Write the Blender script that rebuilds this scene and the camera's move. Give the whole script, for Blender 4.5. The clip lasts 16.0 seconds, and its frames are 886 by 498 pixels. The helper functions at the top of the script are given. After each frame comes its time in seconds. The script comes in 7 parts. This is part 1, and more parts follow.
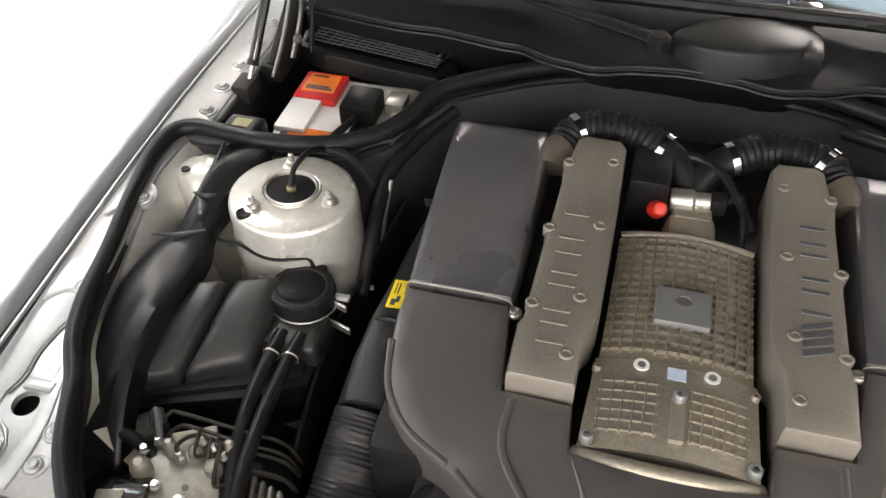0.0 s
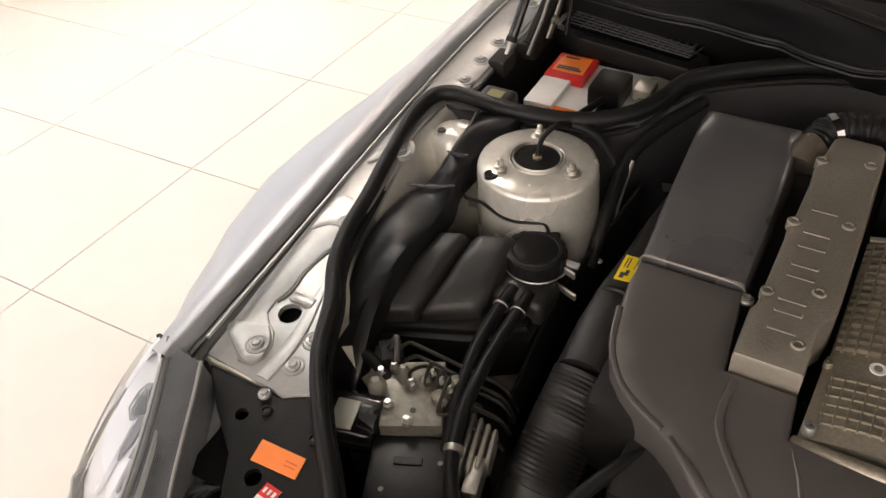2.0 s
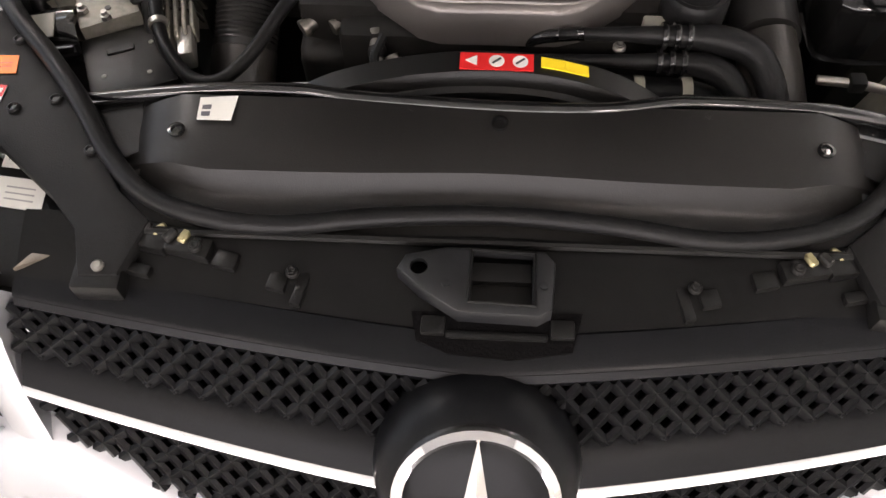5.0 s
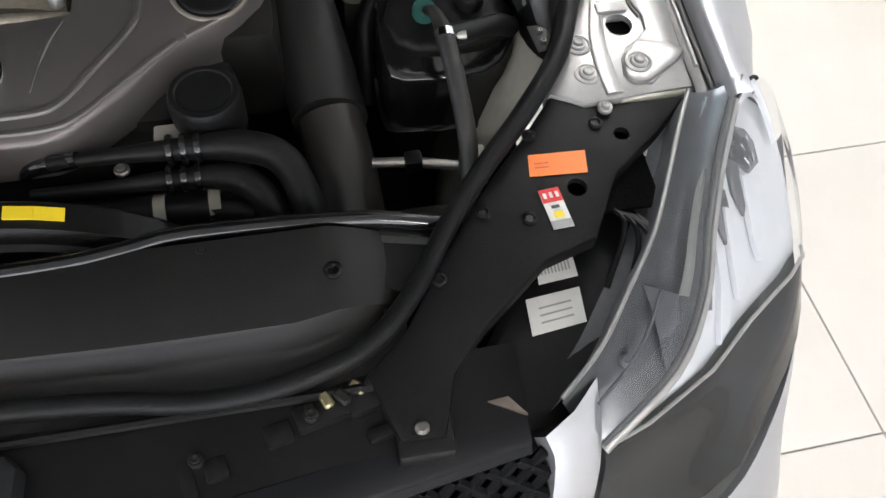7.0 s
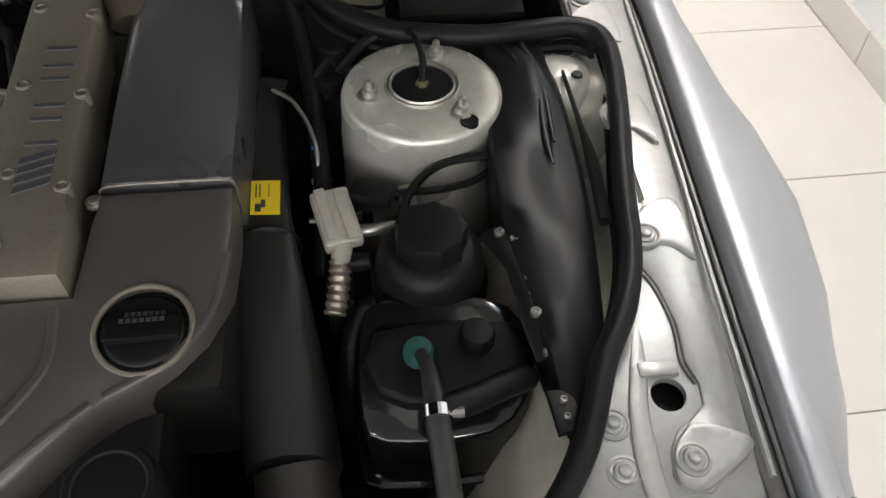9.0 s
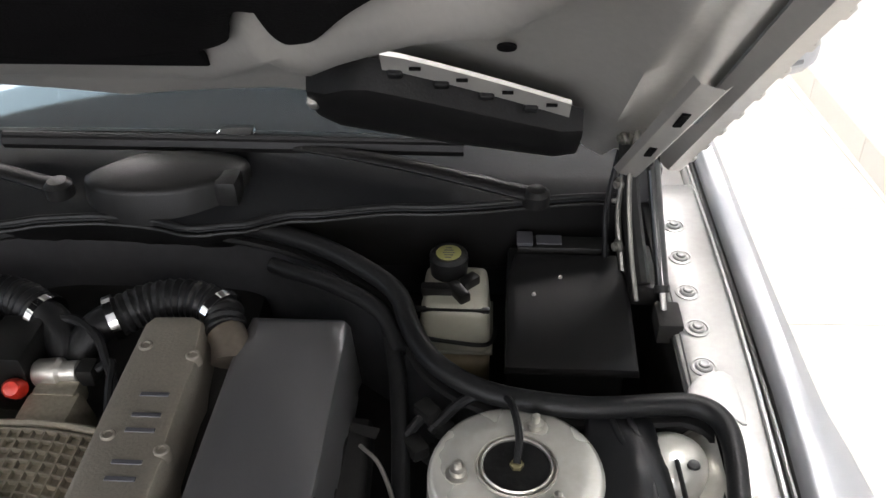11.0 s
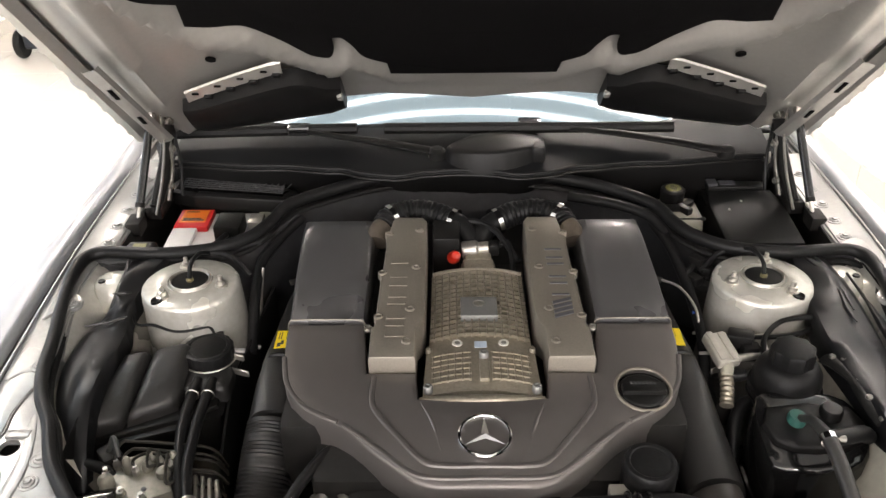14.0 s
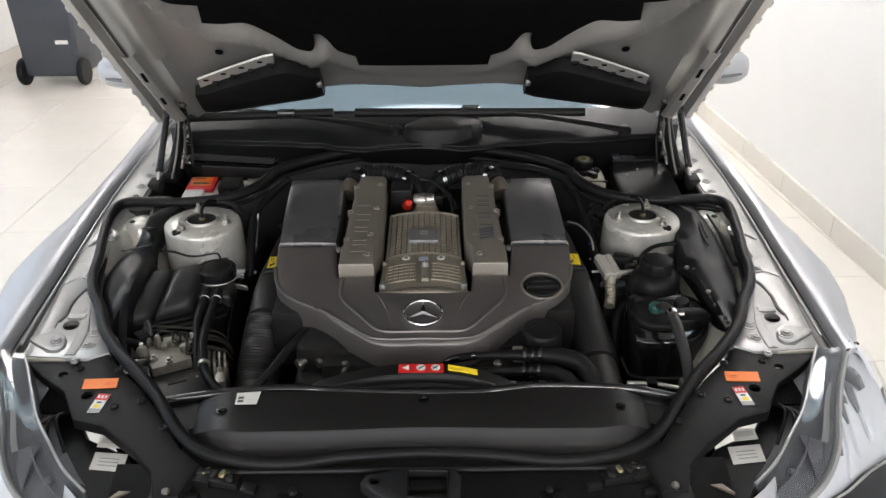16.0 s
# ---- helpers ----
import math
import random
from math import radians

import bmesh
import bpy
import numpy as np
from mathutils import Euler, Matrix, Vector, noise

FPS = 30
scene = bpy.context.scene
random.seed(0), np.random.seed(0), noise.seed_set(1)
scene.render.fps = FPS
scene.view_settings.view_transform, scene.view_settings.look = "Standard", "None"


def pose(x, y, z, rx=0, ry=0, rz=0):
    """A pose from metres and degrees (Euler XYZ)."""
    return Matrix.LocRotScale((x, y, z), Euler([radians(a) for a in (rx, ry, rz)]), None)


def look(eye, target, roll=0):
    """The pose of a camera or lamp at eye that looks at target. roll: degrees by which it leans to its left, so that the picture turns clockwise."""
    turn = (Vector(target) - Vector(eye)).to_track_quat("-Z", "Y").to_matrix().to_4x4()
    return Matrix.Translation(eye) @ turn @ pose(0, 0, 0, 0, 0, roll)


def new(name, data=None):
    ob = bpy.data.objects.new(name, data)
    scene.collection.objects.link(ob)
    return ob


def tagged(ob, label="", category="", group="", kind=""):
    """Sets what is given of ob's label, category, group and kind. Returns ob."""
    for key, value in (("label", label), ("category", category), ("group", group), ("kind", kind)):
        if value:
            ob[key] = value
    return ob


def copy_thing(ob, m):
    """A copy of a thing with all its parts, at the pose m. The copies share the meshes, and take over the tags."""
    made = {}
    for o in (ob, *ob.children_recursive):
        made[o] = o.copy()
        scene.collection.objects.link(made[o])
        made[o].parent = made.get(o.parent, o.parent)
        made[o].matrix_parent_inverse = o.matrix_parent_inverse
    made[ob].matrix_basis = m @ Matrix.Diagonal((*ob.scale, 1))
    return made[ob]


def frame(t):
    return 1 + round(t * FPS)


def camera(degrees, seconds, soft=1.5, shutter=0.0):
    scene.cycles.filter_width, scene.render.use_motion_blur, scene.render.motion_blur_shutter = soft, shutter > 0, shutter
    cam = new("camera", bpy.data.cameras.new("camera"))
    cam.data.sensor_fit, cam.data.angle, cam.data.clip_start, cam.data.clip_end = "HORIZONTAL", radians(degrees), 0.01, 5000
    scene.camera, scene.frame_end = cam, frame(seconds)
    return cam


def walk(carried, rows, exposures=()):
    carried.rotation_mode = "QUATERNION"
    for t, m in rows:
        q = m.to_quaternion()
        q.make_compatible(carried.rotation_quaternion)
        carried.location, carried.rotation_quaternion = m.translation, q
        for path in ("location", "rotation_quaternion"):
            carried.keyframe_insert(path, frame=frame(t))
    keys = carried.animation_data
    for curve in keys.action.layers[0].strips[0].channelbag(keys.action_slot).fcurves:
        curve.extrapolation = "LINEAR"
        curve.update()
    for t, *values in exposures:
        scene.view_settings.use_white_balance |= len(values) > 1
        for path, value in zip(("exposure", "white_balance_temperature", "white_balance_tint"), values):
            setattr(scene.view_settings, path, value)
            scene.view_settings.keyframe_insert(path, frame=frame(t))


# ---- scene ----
cam = camera(56.5, 16.0)
PATH = [
    (0, (-0.093, -0.049, 1.503), (-0.482, 1.424, 0.208), 0.2),
    (0.5, (-0.108, -0.056, 1.521), (-0.649, 1.422, 0.286), -1.6),
    (1, (-0.119, -0.061, 1.526), (-0.795, 1.389, 0.325), -2.8),
    (1.5, (-0.118, -0.083, 1.519), (-0.871, 1.304, 0.291), -3.3),
    (2, (-0.112, -0.135, 1.507), (-0.937, 1.157, 0.223), -3.5),
    (2.5, (-0.123, -0.204, 1.489), (-0.940, 1.027, 0.141), -2.5),
    (3, (-0.140, -0.292, 1.479), (-0.872, 0.925, 0.070), -2.2),
    (3.5, (-0.126, -0.396, 1.451), (-0.673, 0.845, -0.020), -1.2),
    (3.7, (-0.115, -0.428, 1.439), (-0.604, 0.799, -0.062), -1.1),
    (5.8, (0.095, -0.452, 1.397), (0.174, 0.651, -0.270), -1.5),
    (6, (0.132, -0.436, 1.398), (0.234, 0.669, -0.266), -1.3),
    (6.5, (0.232, -0.361, 1.397), (0.468, 0.752, -0.247), 3.5),
    (7, (0.336, -0.292, 1.388), (0.602, 0.831, -0.246), 3.2),
    (7.5, (0.395, -0.230, 1.393), (0.723, 0.923, -0.208), 5.4),
    (8, (0.424, -0.167, 1.402), (0.722, 1.019, -0.181), 5.2),
    (8.5, (0.438, -0.078, 1.401), (0.689, 1.192, -0.123), 3.5),
    (9, (0.440, 0.036, 1.384), (0.620, 1.374, -0.091), 1.8),
    (9.5, (0.474, 0.123, 1.384), (0.588, 1.499, -0.064), 1.5),
    (10, (0.507, 0.196, 1.403), (0.508, 1.666, 0.046), 1.2),
    (10.2, (0.512, 0.220, 1.423), (0.482, 1.739, 0.122), 0.6),
    (12.3, (0.314, -0.046, 1.518), (0.155, 1.716, 0.585), -0.9),
    (12.5, (0.283, -0.116, 1.536), (0.137, 1.638, 0.586), -0.7),
    (13, (0.200, -0.266, 1.570), (0.055, 1.488, 0.620), -0.4),
    (13.5, (0.043, -0.395, 1.576), (0.012, 1.369, 0.632), 0.2),
    (14, (-0.044, -0.524, 1.580), (-0.067, 1.249, 0.655), -0.8),
    (14.5, (-0.013, -0.663, 1.596), (-0.032, 1.159, 0.771), -0.8),
    (15, (0.031, -0.796, 1.590), (0.014, 1.033, 0.780), -0.4),
    (15.5, (0.044, -0.918, 1.584), (0.029, 0.897, 0.745), -0.7),
    (16, (0.025, -1.014, 1.587), (0.044, 0.802, 0.750), -0.3),
]
EXPOSURES = [(0, 0.85, 7000, 15), (0.5, -0.17, 6900, 15), (1, -0.5, 7250, 17), (1.5, -0.02, 7350, 19), (2, 0.1, 7850, 21), (2.5, 0.38, 8200, 22), (3, 0.3, 8100, 22), (3.5, 0.14, 7700, 18), (6, 0.82, 7200, 24), (6.5, 0.88, 7150, 21), (7, 0.12, 6500, 14), (7.5, -0.45, 6800, 14), (8, -0.18, 6900, 14), (9, -0.18, 6700, 13), (10, -0.1, 6400, 13), (12.5, 0.95, 7100, 18), (13, 0.7, 7200, 18), (14, 0.63, 7200, 17), (15, -0.03, 6700, 16), (16, -0.1, 6600, 14)]
walk(cam, [(t, look(eye, target, roll)) for t, eye, target, roll in PATH], EXPOSURES)

from mathutils.geometry import delaunay_2d_cdt

# ---- light: unseen showroom ceiling panels, added windows, white room ----
world = bpy.data.worlds.new("world")
scene.world = world
world.use_nodes = True
world.node_tree.nodes["Background"].inputs[0].default_value = (0.9, 0.95, 1.0, 1)
world.node_tree.nodes["Background"].inputs[1].default_value = 0.1
PANEL_POWER = 27.0
WINDOW_POWER = 175.0
SIDE_POWER = 60.0


# ---- materials ----
def material(name, color, rough=0.5, metal=0.0, grain=60.0, vary=0.15, bump=0.1, coat=0.0, large=4.0, emit=0.0, spec=0.5):
    m = bpy.data.materials.new(name)
    m.use_nodes = True
    nt = m.node_tree
    b = nt.nodes["Principled BSDF"]
    b.inputs["Roughness"].default_value = rough
    b.inputs["Metallic"].default_value = metal
    b.inputs["Coat Weight"].default_value = coat
    b.inputs["Specular IOR Level"].default_value = spec
    b.inputs["Coat Roughness"].default_value = 0.04
    tc = nt.nodes.new("ShaderNodeTexCoord")
    fine = nt.nodes.new("ShaderNodeTexNoise")
    fine.inputs["Scale"].default_value = grain
    fine.inputs["Detail"].default_value = 5
    wide = nt.nodes.new("ShaderNodeTexNoise")
    wide.inputs["Scale"].default_value = large
    wide.inputs["Detail"].default_value = 4
    for n in (fine, wide):
        nt.links.new(tc.outputs["Object"], n.inputs["Vector"])
    add = nt.nodes.new("ShaderNodeMath")
    add.operation = "ADD"
    nt.links.new(fine.outputs["Fac"], add.inputs[0])
    nt.links.new(wide.outputs["Fac"], add.inputs[1])
    ramp = nt.nodes.new("ShaderNodeMapRange")
    ramp.inputs["From Min"].default_value, ramp.inputs["From Max"].default_value = 0.6, 1.4
    ramp.inputs["To Min"].default_value, ramp.inputs["To Max"].default_value = 1 - vary, 1 + vary
    nt.links.new(add.outputs[0], ramp.inputs["Value"])
    mul = nt.nodes.new("ShaderNodeVectorMath")
    mul.operation = "SCALE"
    mul.inputs[0].default_value = color
    nt.links.new(ramp.outputs[0], mul.inputs["Scale"])
    nt.links.new(mul.outputs[0], b.inputs["Base Color"])
    rr = nt.nodes.new("ShaderNodeMapRange")
    rr.inputs["From Min"].default_value, rr.inputs["From Max"].default_value = 0.3, 0.7
    rr.inputs["To Min"].default_value, rr.inputs["To Max"].default_value = max(0.02, rough * 0.8), min(1, rough * 1.2)
    nt.links.new(wide.outputs["Fac"], rr.inputs["Value"])
    nt.links.new(rr.outputs[0], b.inputs["Roughness"])
    if bump:
        bp = nt.nodes.new("ShaderNodeBump")
        bp.inputs["Strength"].default_value = bump
        bp.inputs["Distance"].default_value = 0.002
        nt.links.new(fine.outputs["Fac"], bp.inputs["Height"])
        nt.links.new(bp.outputs[0], b.inputs["Normal"])
    if emit:
        b.inputs["Emission Color"].default_value = (*color, 1)
        b.inputs["Emission Strength"].default_value = emit
    return m


def glass(name, tint, rough=0.02, clear=0.85):
    """A thin clear cover: mostly see-through, with a real gloss on top."""
    m = bpy.data.materials.new(name)
    m.use_nodes = True
    nt = m.node_tree
    nt.nodes.remove(nt.nodes["Principled BSDF"])
    out = nt.nodes["Material Output"]
    tr = nt.nodes.new("ShaderNodeBsdfTransparent")
    tr.inputs["Color"].default_value = (*tint, 1)
    gl = nt.nodes.new("ShaderNodeBsdfGlossy")
    gl.inputs["Roughness"].default_value = rough
    fr = nt.nodes.new("ShaderNodeFresnel")
    fr.inputs["IOR"].default_value = 1.5
    mx = nt.nodes.new("ShaderNodeMixShader")
    nt.links.new(fr.outputs[0], mx.inputs[0])
    nt.links.new(tr.outputs[0], mx.inputs[1])
    nt.links.new(gl.outputs[0], mx.inputs[2])
    nt.links.new(mx.outputs[0], out.inputs["Surface"])
    return m


SILVER = material("silver paint", (0.45, 0.458, 0.475), 0.40, 0.65, 900, 0.05, 0.02, coat=0.25)
INNER = material("satin silver paint", (0.325, 0.322, 0.31), 0.36, 0.5, 120, 0.10, 0.05, coat=0.15)
TOWER = material("dusty silver paint", (0.56, 0.543, 0.495), 0.28, 0.45, 90, 0.14, 0.06)
BLACK = material("black plastic", (0.008, 0.0078, 0.0075), 0.36, 0, 500, 0.25, 0.15, spec=0.24)
MATT = material("matt black plastic", (0.0095, 0.0093, 0.0092), 0.42, 0, 600, 0.3, 0.2, spec=0.12)
GLOSS = material("gloss black", (0.008, 0.008, 0.008), 0.14, 0, 80, 0.2, 0.04, coat=0.4)
RUBBER = material("black rubber", (0.0085, 0.0085, 0.0087), 0.40, 0, 250, 0.3, 0.2, spec=0.18)
GUTTER = material("grey gutter paint", (0.10, 0.095, 0.088), 0.4, 0.2, 60, 0.2, 0.1, large=9)
DUCT = material("dull black duct plastic", (0.006, 0.0058, 0.0057), 0.45, 0, 300, 0.3, 0.2, spec=0.2)
SATIN = material("white satin reflector", (0.74, 0.745, 0.76), 0.36, 0.0, 60, 0.04, 0.02)
SMOKED = material("smoked lamp glass", (0.006, 0.007, 0.009), 0.10, 0, 40, 0.1, 0.0, coat=0.15, spec=0.35)
SLOTGREY = material("shaded lamp slot grey", (0.20, 0.20, 0.21), 0.36, 0.3, 90, 0.2, 0.05)
OLIVE = material("coated steel brake pipe", (0.018, 0.016, 0.012), 0.4, 0.3, 120, 0.25, 0.1)
DARK = material("grimy dark metal", (0.014, 0.013, 0.012), 0.6, 0.2, 40, 0.5, 0.5, spec=0.3)
COVER = material("grey satin cover plastic", (0.160, 0.146, 0.138), 0.34, 0.6, 1200, 0.12, 0.08)
STUB = material("brown grey cast pipe", (0.15, 0.125, 0.10), 0.37, 0.6, 150, 0.2, 0.15)
BULK = material("dusty black bulkhead coating", (0.034, 0.034, 0.036), 0.6, 0, 60, 0.3, 0.2, large=8)
# same plastic as COVER, with the lids' cool reflection put into the colour
LID = material("cover plastic tinted by cool reflection", (0.152, 0.149, 0.152), 0.29, 0.6, 1200, 0.12, 0.06)
TANK = material("dull black tank plastic", (0.019, 0.0183, 0.0178), 0.40, 0, 300, 0.25, 0.12, spec=0.42)
PALEMETAL = material("pale dull alloy", (0.42, 0.40, 0.35), 0.5, 0.3, 150, 0.12, 0.15)
DULL = material("dull dark steel", (0.20, 0.19, 0.17), 0.4, 0.8, 150, 0.2, 0.1)
FAINT = material("faint label print", (0.33, 0.33, 0.32), 0.6, 0, 90, 0.1, 0.0)
VALVE = material("painted magnesium", (0.235, 0.21, 0.175), 0.44, 0.5, 350, 0.16, 0.2)
CAST = material("cast aluminium", (0.34, 0.305, 0.245), 0.42, 0.7, 200, 0.25, 0.35)
STEEL = material("zinc steel", (0.5, 0.48, 0.44), 0.35, 0.9, 150, 0.15, 0.1)
BRIGHT = material("satin chrome strip", (0.9, 0.9, 0.9), 0.22, 0.8, 60, 0.03, 0.0)
CHROME = material("chrome", (0.85, 0.85, 0.86), 0.07, 1.0, 60, 0.03, 0.0)
WHITE = material("white plastic", (0.72, 0.72, 0.70), 0.45, 0, 80, 0.06, 0.05)
CREAM = material("aged translucent plastic", (0.31, 0.30, 0.245), 0.4, 0, 40, 0.12, 0.05)
ORANGE = material("orange label", (0.85, 0.20, 0.025), 0.5, 0, 80, 0.05, 0.02)
RED = material("red label", (0.62, 0.02, 0.02), 0.4, 0, 80, 0.05, 0.02)
REDCAP = material("red cap plastic", (0.50, 0.025, 0.012), 0.3, 0, 80, 0.1, 0.02)
YELLOW = material("yellow label", (0.85, 0.62, 0.02), 0.5, 0, 80, 0.05, 0.02)
PRINT = material("moulded grey print", (0.06, 0.06, 0.06), 0.5, 0, 300, 0.1, 0.05)
PAPER = material("white label", (0.70, 0.69, 0.64), 0.55, 0, 90, 0.06, 0.02)
INK = material("label ink", (0.05, 0.05, 0.05), 0.6, 0, 90, 0.1, 0.0)
AMBER = material("amber stained plastic", (0.24, 0.185, 0.11), 0.4, 0, 40, 0.2, 0.05, large=20)
GREEN = material("green cap plastic", (0.022, 0.10, 0.082), 0.4, 0, 90, 0.1, 0.02)
GOLD = material("yellow print", (0.20, 0.19, 0.065), 0.5, 0, 90, 0.1, 0.02)
GREYBAR = material("grey relief paint", (0.10, 0.10, 0.11), 0.4, 0.4, 300, 0.1, 0.1)
SHEEN = material("satin black moulding", (0.008, 0.0081, 0.0088), 0.33, 0, 500, 0.25, 0.06, spec=0.24)
# cream silver for the inner walls, lightened to put their brightness into the paint
LITWALL = material("cream silver paint, lightened as if lit", (0.62, 0.59, 0.50), 0.45, 0.15, 60, 0.14, 0.06, large=9)
BOWL = material("grey chrome reflector", (0.42, 0.42, 0.43), 0.18, 0.85, 40, 0.25, 0.15, large=30)
# black felt; also paints the darkness inside holes, slots and openings
FELT_VOID = material("black felt and painted dark of openings", (0.0035, 0.0032, 0.0033), 0.95, 0, 300, 0.3, 0.5, spec=0.05)
TILE = material("glazed floor tile", (0.70, 0.668, 0.61), 0.16, 0, 8, 0.03, 0.01, large=1.2)
GROUT = material("tile grout", (0.33, 0.31, 0.28), 0.8, 0, 120, 0.15, 0.2)
CEIL = material("grey ceiling paint", (0.42, 0.42, 0.42), 0.8, 0, 90, 0.05, 0.05)
WALL = material("white wall paint", (0.82, 0.82, 0.81), 0.6, 0, 90, 0.03, 0.05)
BIN = material("slate bin plastic", (0.045, 0.05, 0.06), 0.5, 0, 200, 0.15, 0.1)
HOUSING = material("grey lamp housing", (0.16, 0.165, 0.17), 0.35, 0.2, 100, 0.2, 0.05)
LAMPDARK = material("dark lamp interior", (0.15, 0.152, 0.16), 0.24, 0.35, 60, 0.2, 0.0)
PALEBAR = material("pale lamp strip", (0.24, 0.24, 0.23), 0.45, 0.2, 90, 0.06, 0.02)
PALECLEAR = material("cloudy clear plastic", (0.13, 0.13, 0.14), 0.3, 0.2, 60, 0.15, 0.0)
TROUGH = material("dull trough cover plastic", (0.013, 0.0122, 0.0116), 0.34, 0, 500, 0.25, 0.12, spec=0.26)
ELBOW = material("satin duct plastic", (0.036, 0.033, 0.030), 0.34, 0, 300, 0.25, 0.1, spec=0.65)
DUSTY = material("dusty black latch metal", (0.010, 0.0103, 0.0112), 0.5, 0.1, 60, 0.45, 0.25, large=20)
SURROUND = material("smooth black surround", (0.0048, 0.005, 0.0058), 0.34, 0, 400, 0.2, 0.06, spec=0.15)
GOLDEN = material("passivated zinc", (0.33, 0.29, 0.16), 0.4, 0.8, 200, 0.2, 0.1)
GLASS = glass("lamp glass", (0.93, 0.95, 0.96))
SCREEN = material("tinted windscreen", (0.012, 0.016, 0.018), 0.03, 0, 40, 0.1, 0.0, coat=1.0)
TUBE = material("cool light tube", (0.85, 0.95, 1.0), 0.5, emit=PANEL_POWER * 0.45, vary=0.0, bump=0)
COOL = material("cool light diffuser", (0.62, 0.84, 0.95), 0.5, emit=PANEL_POWER * 0.11, vary=0.0, bump=0)
LAMP = material("ceiling light diffuser", (1.0, 0.98, 0.95), 0.5, emit=PANEL_POWER, vary=0.0, bump=0)

# stronger copy of LAMP, added to brighten the right-hand floor
LAMPSTRONG = material("boosted ceiling light diffuser", (1.0, 0.98, 0.95), 0.5, emit=PANEL_POWER * 1.6, vary=0.0, bump=0)

# ---- building blocks ----
CAR = Matrix.Translation((0, 0.33, 0.79)) @ Matrix.Rotation(radians(4.75), 4, "X") @ Matrix.Translation((0, -0.33, -0.86))
BASE, FIXED = {}, set()


def trim(y):
    """The rear half of the bay, drawn a little shorter than it was first laid out."""
    t = min(1, max(0, (y - 0.5) / 0.45))
    return y - 0.022 * t * t * (3 - 2 * t)


def thing(name, base, label, category, group="", kind="", car=True, fixed=False):
    ob = new(name)
    ob.empty_display_size = 0.05
    ob.matrix_world = (CAR if car else Matrix()) @ Matrix.Translation(base)
    BASE[ob] = Vector(base)
    if not car or fixed:
        FIXED.add(ob)
    return tagged(ob, label, category, group, kind)


def part(name, bm, mat, parent, label="", angle=38):
    root = parent
    while root.parent:
        root = root.parent
    bmesh.ops.recalc_face_normals(bm, faces=bm.faces[:])
    if root not in FIXED:
        for v in bm.verts:
            v.co.y = trim(v.co.y)
    bmesh.ops.translate(bm, verts=bm.verts[:], vec=-BASE[root])
    me = bpy.data.meshes.new(name)
    bm.to_mesh(me)
    bm.free()
    me.materials.append(mat)
    me.polygons.foreach_set("use_smooth", [True] * len(me.polygons))
    me.set_sharp_from_angle(angle=radians(angle))
    ob = new(name, me)
    ob.parent = parent
    return tagged(ob, label) if label else ob


def solid(name, bm, mat, label, category, kind="", group="", car=False):
    """A thing that is one mesh, at world places (or the car's)."""
    bmesh.ops.recalc_face_normals(bm, faces=bm.faces[:])
    me = bpy.data.meshes.new(name)
    bm.to_mesh(me)
    bm.free()
    me.materials.append(mat)
    me.polygons.foreach_set("use_smooth", [True] * len(me.polygons))
    me.set_sharp_from_angle(angle=radians(38))
    ob = new(name, me)
    if car:
        ob.matrix_world = CAR
    BASE[ob] = Vector()
    FIXED.add(ob)
    return tagged(ob, label, category, group, kind)


def curve(points, n=8, closed=False):
    """Catmull-Rom samples through the points."""
    p = [Vector(q) for q in points]
    out, m = [], len(p)
    for i in range(m if closed else m - 1):
        a = p[(i - 1) % m] if closed or i > 0 else p[i] * 2 - p[i + 1]
        b, c = p[i], p[(i + 1) % m]
        d = p[(i + 2) % m] if closed or i + 2 < m else c * 2 - b
        for k in range(n):
            t = k / n
            out.append(0.5 * (2 * b + (c - a) * t + (2 * a - 5 * b + 4 * c - d) * t * t + (3 * b - a - 3 * c + d) * t ** 3))
    if not closed:
        out.append(p[-1])
    return out


def loft(rows, ring=False, caps=False, closed=False):
    bm = bmesh.new()
    vs = [[bm.verts.new(p) for p in row] for row in rows]
    n = len(rows)
    for i in range(n if closed else n - 1):
        a, b = vs[i], vs[(i + 1) % n]
        k = len(a)
        for j in range(k if ring else k - 1):
            bm.faces.new((a[j], a[(j + 1) % k], b[(j + 1) % k], b[j]))
    if caps:
        bm.faces.new(vs[0])
        bm.faces.new(vs[-1])
    return bm


def tube(points, r, n=6, seg=10, closed=False, wave=0.0, waves=0.0, squash=1.0, raw=False):
    """A hose along the points. r: one radius or one for each point; wave: ring corrugation."""
    p = [Vector(q) for q in points] if raw else curve(points, n, closed)
    m = len(p)
    rads = [r] * len(points) if isinstance(r, (int, float)) else list(r)
    rows, up = [], Vector((0, 0, 1))
    length = 0.0
    for i, q in enumerate(p):
        a, b = (p[i - 1], p[(i + 1) % m]) if closed else (p[max(i - 1, 0)], p[min(i + 1, m - 1)])
        d = (b - a).normalized()
        side = d.cross(up)
        if side.length < 1e-3:
            side = d.cross(Vector((0, 1, 0)))
        side.normalize()
        top = side.cross(d)
        u = i / max(m - 1, 1) * (len(rads) - 1)
        k = min(int(u), len(rads) - 2) if len(rads) > 1 else 0
        rad = rads[k] + (rads[min(k + 1, len(rads) - 1)] - rads[k]) * (u - k)
        if i:
            length += (q - p[i - 1]).length
        if wave:
            rad *= 1 + wave * math.sin(length * waves * 2 * math.pi)
        rows.append([q + side * (rad * math.cos(w)) + top * (rad * squash * math.sin(w)) for w in (2 * math.pi * j / seg for j in range(seg))])
    return loft(rows, ring=True, caps=not closed, closed=closed)


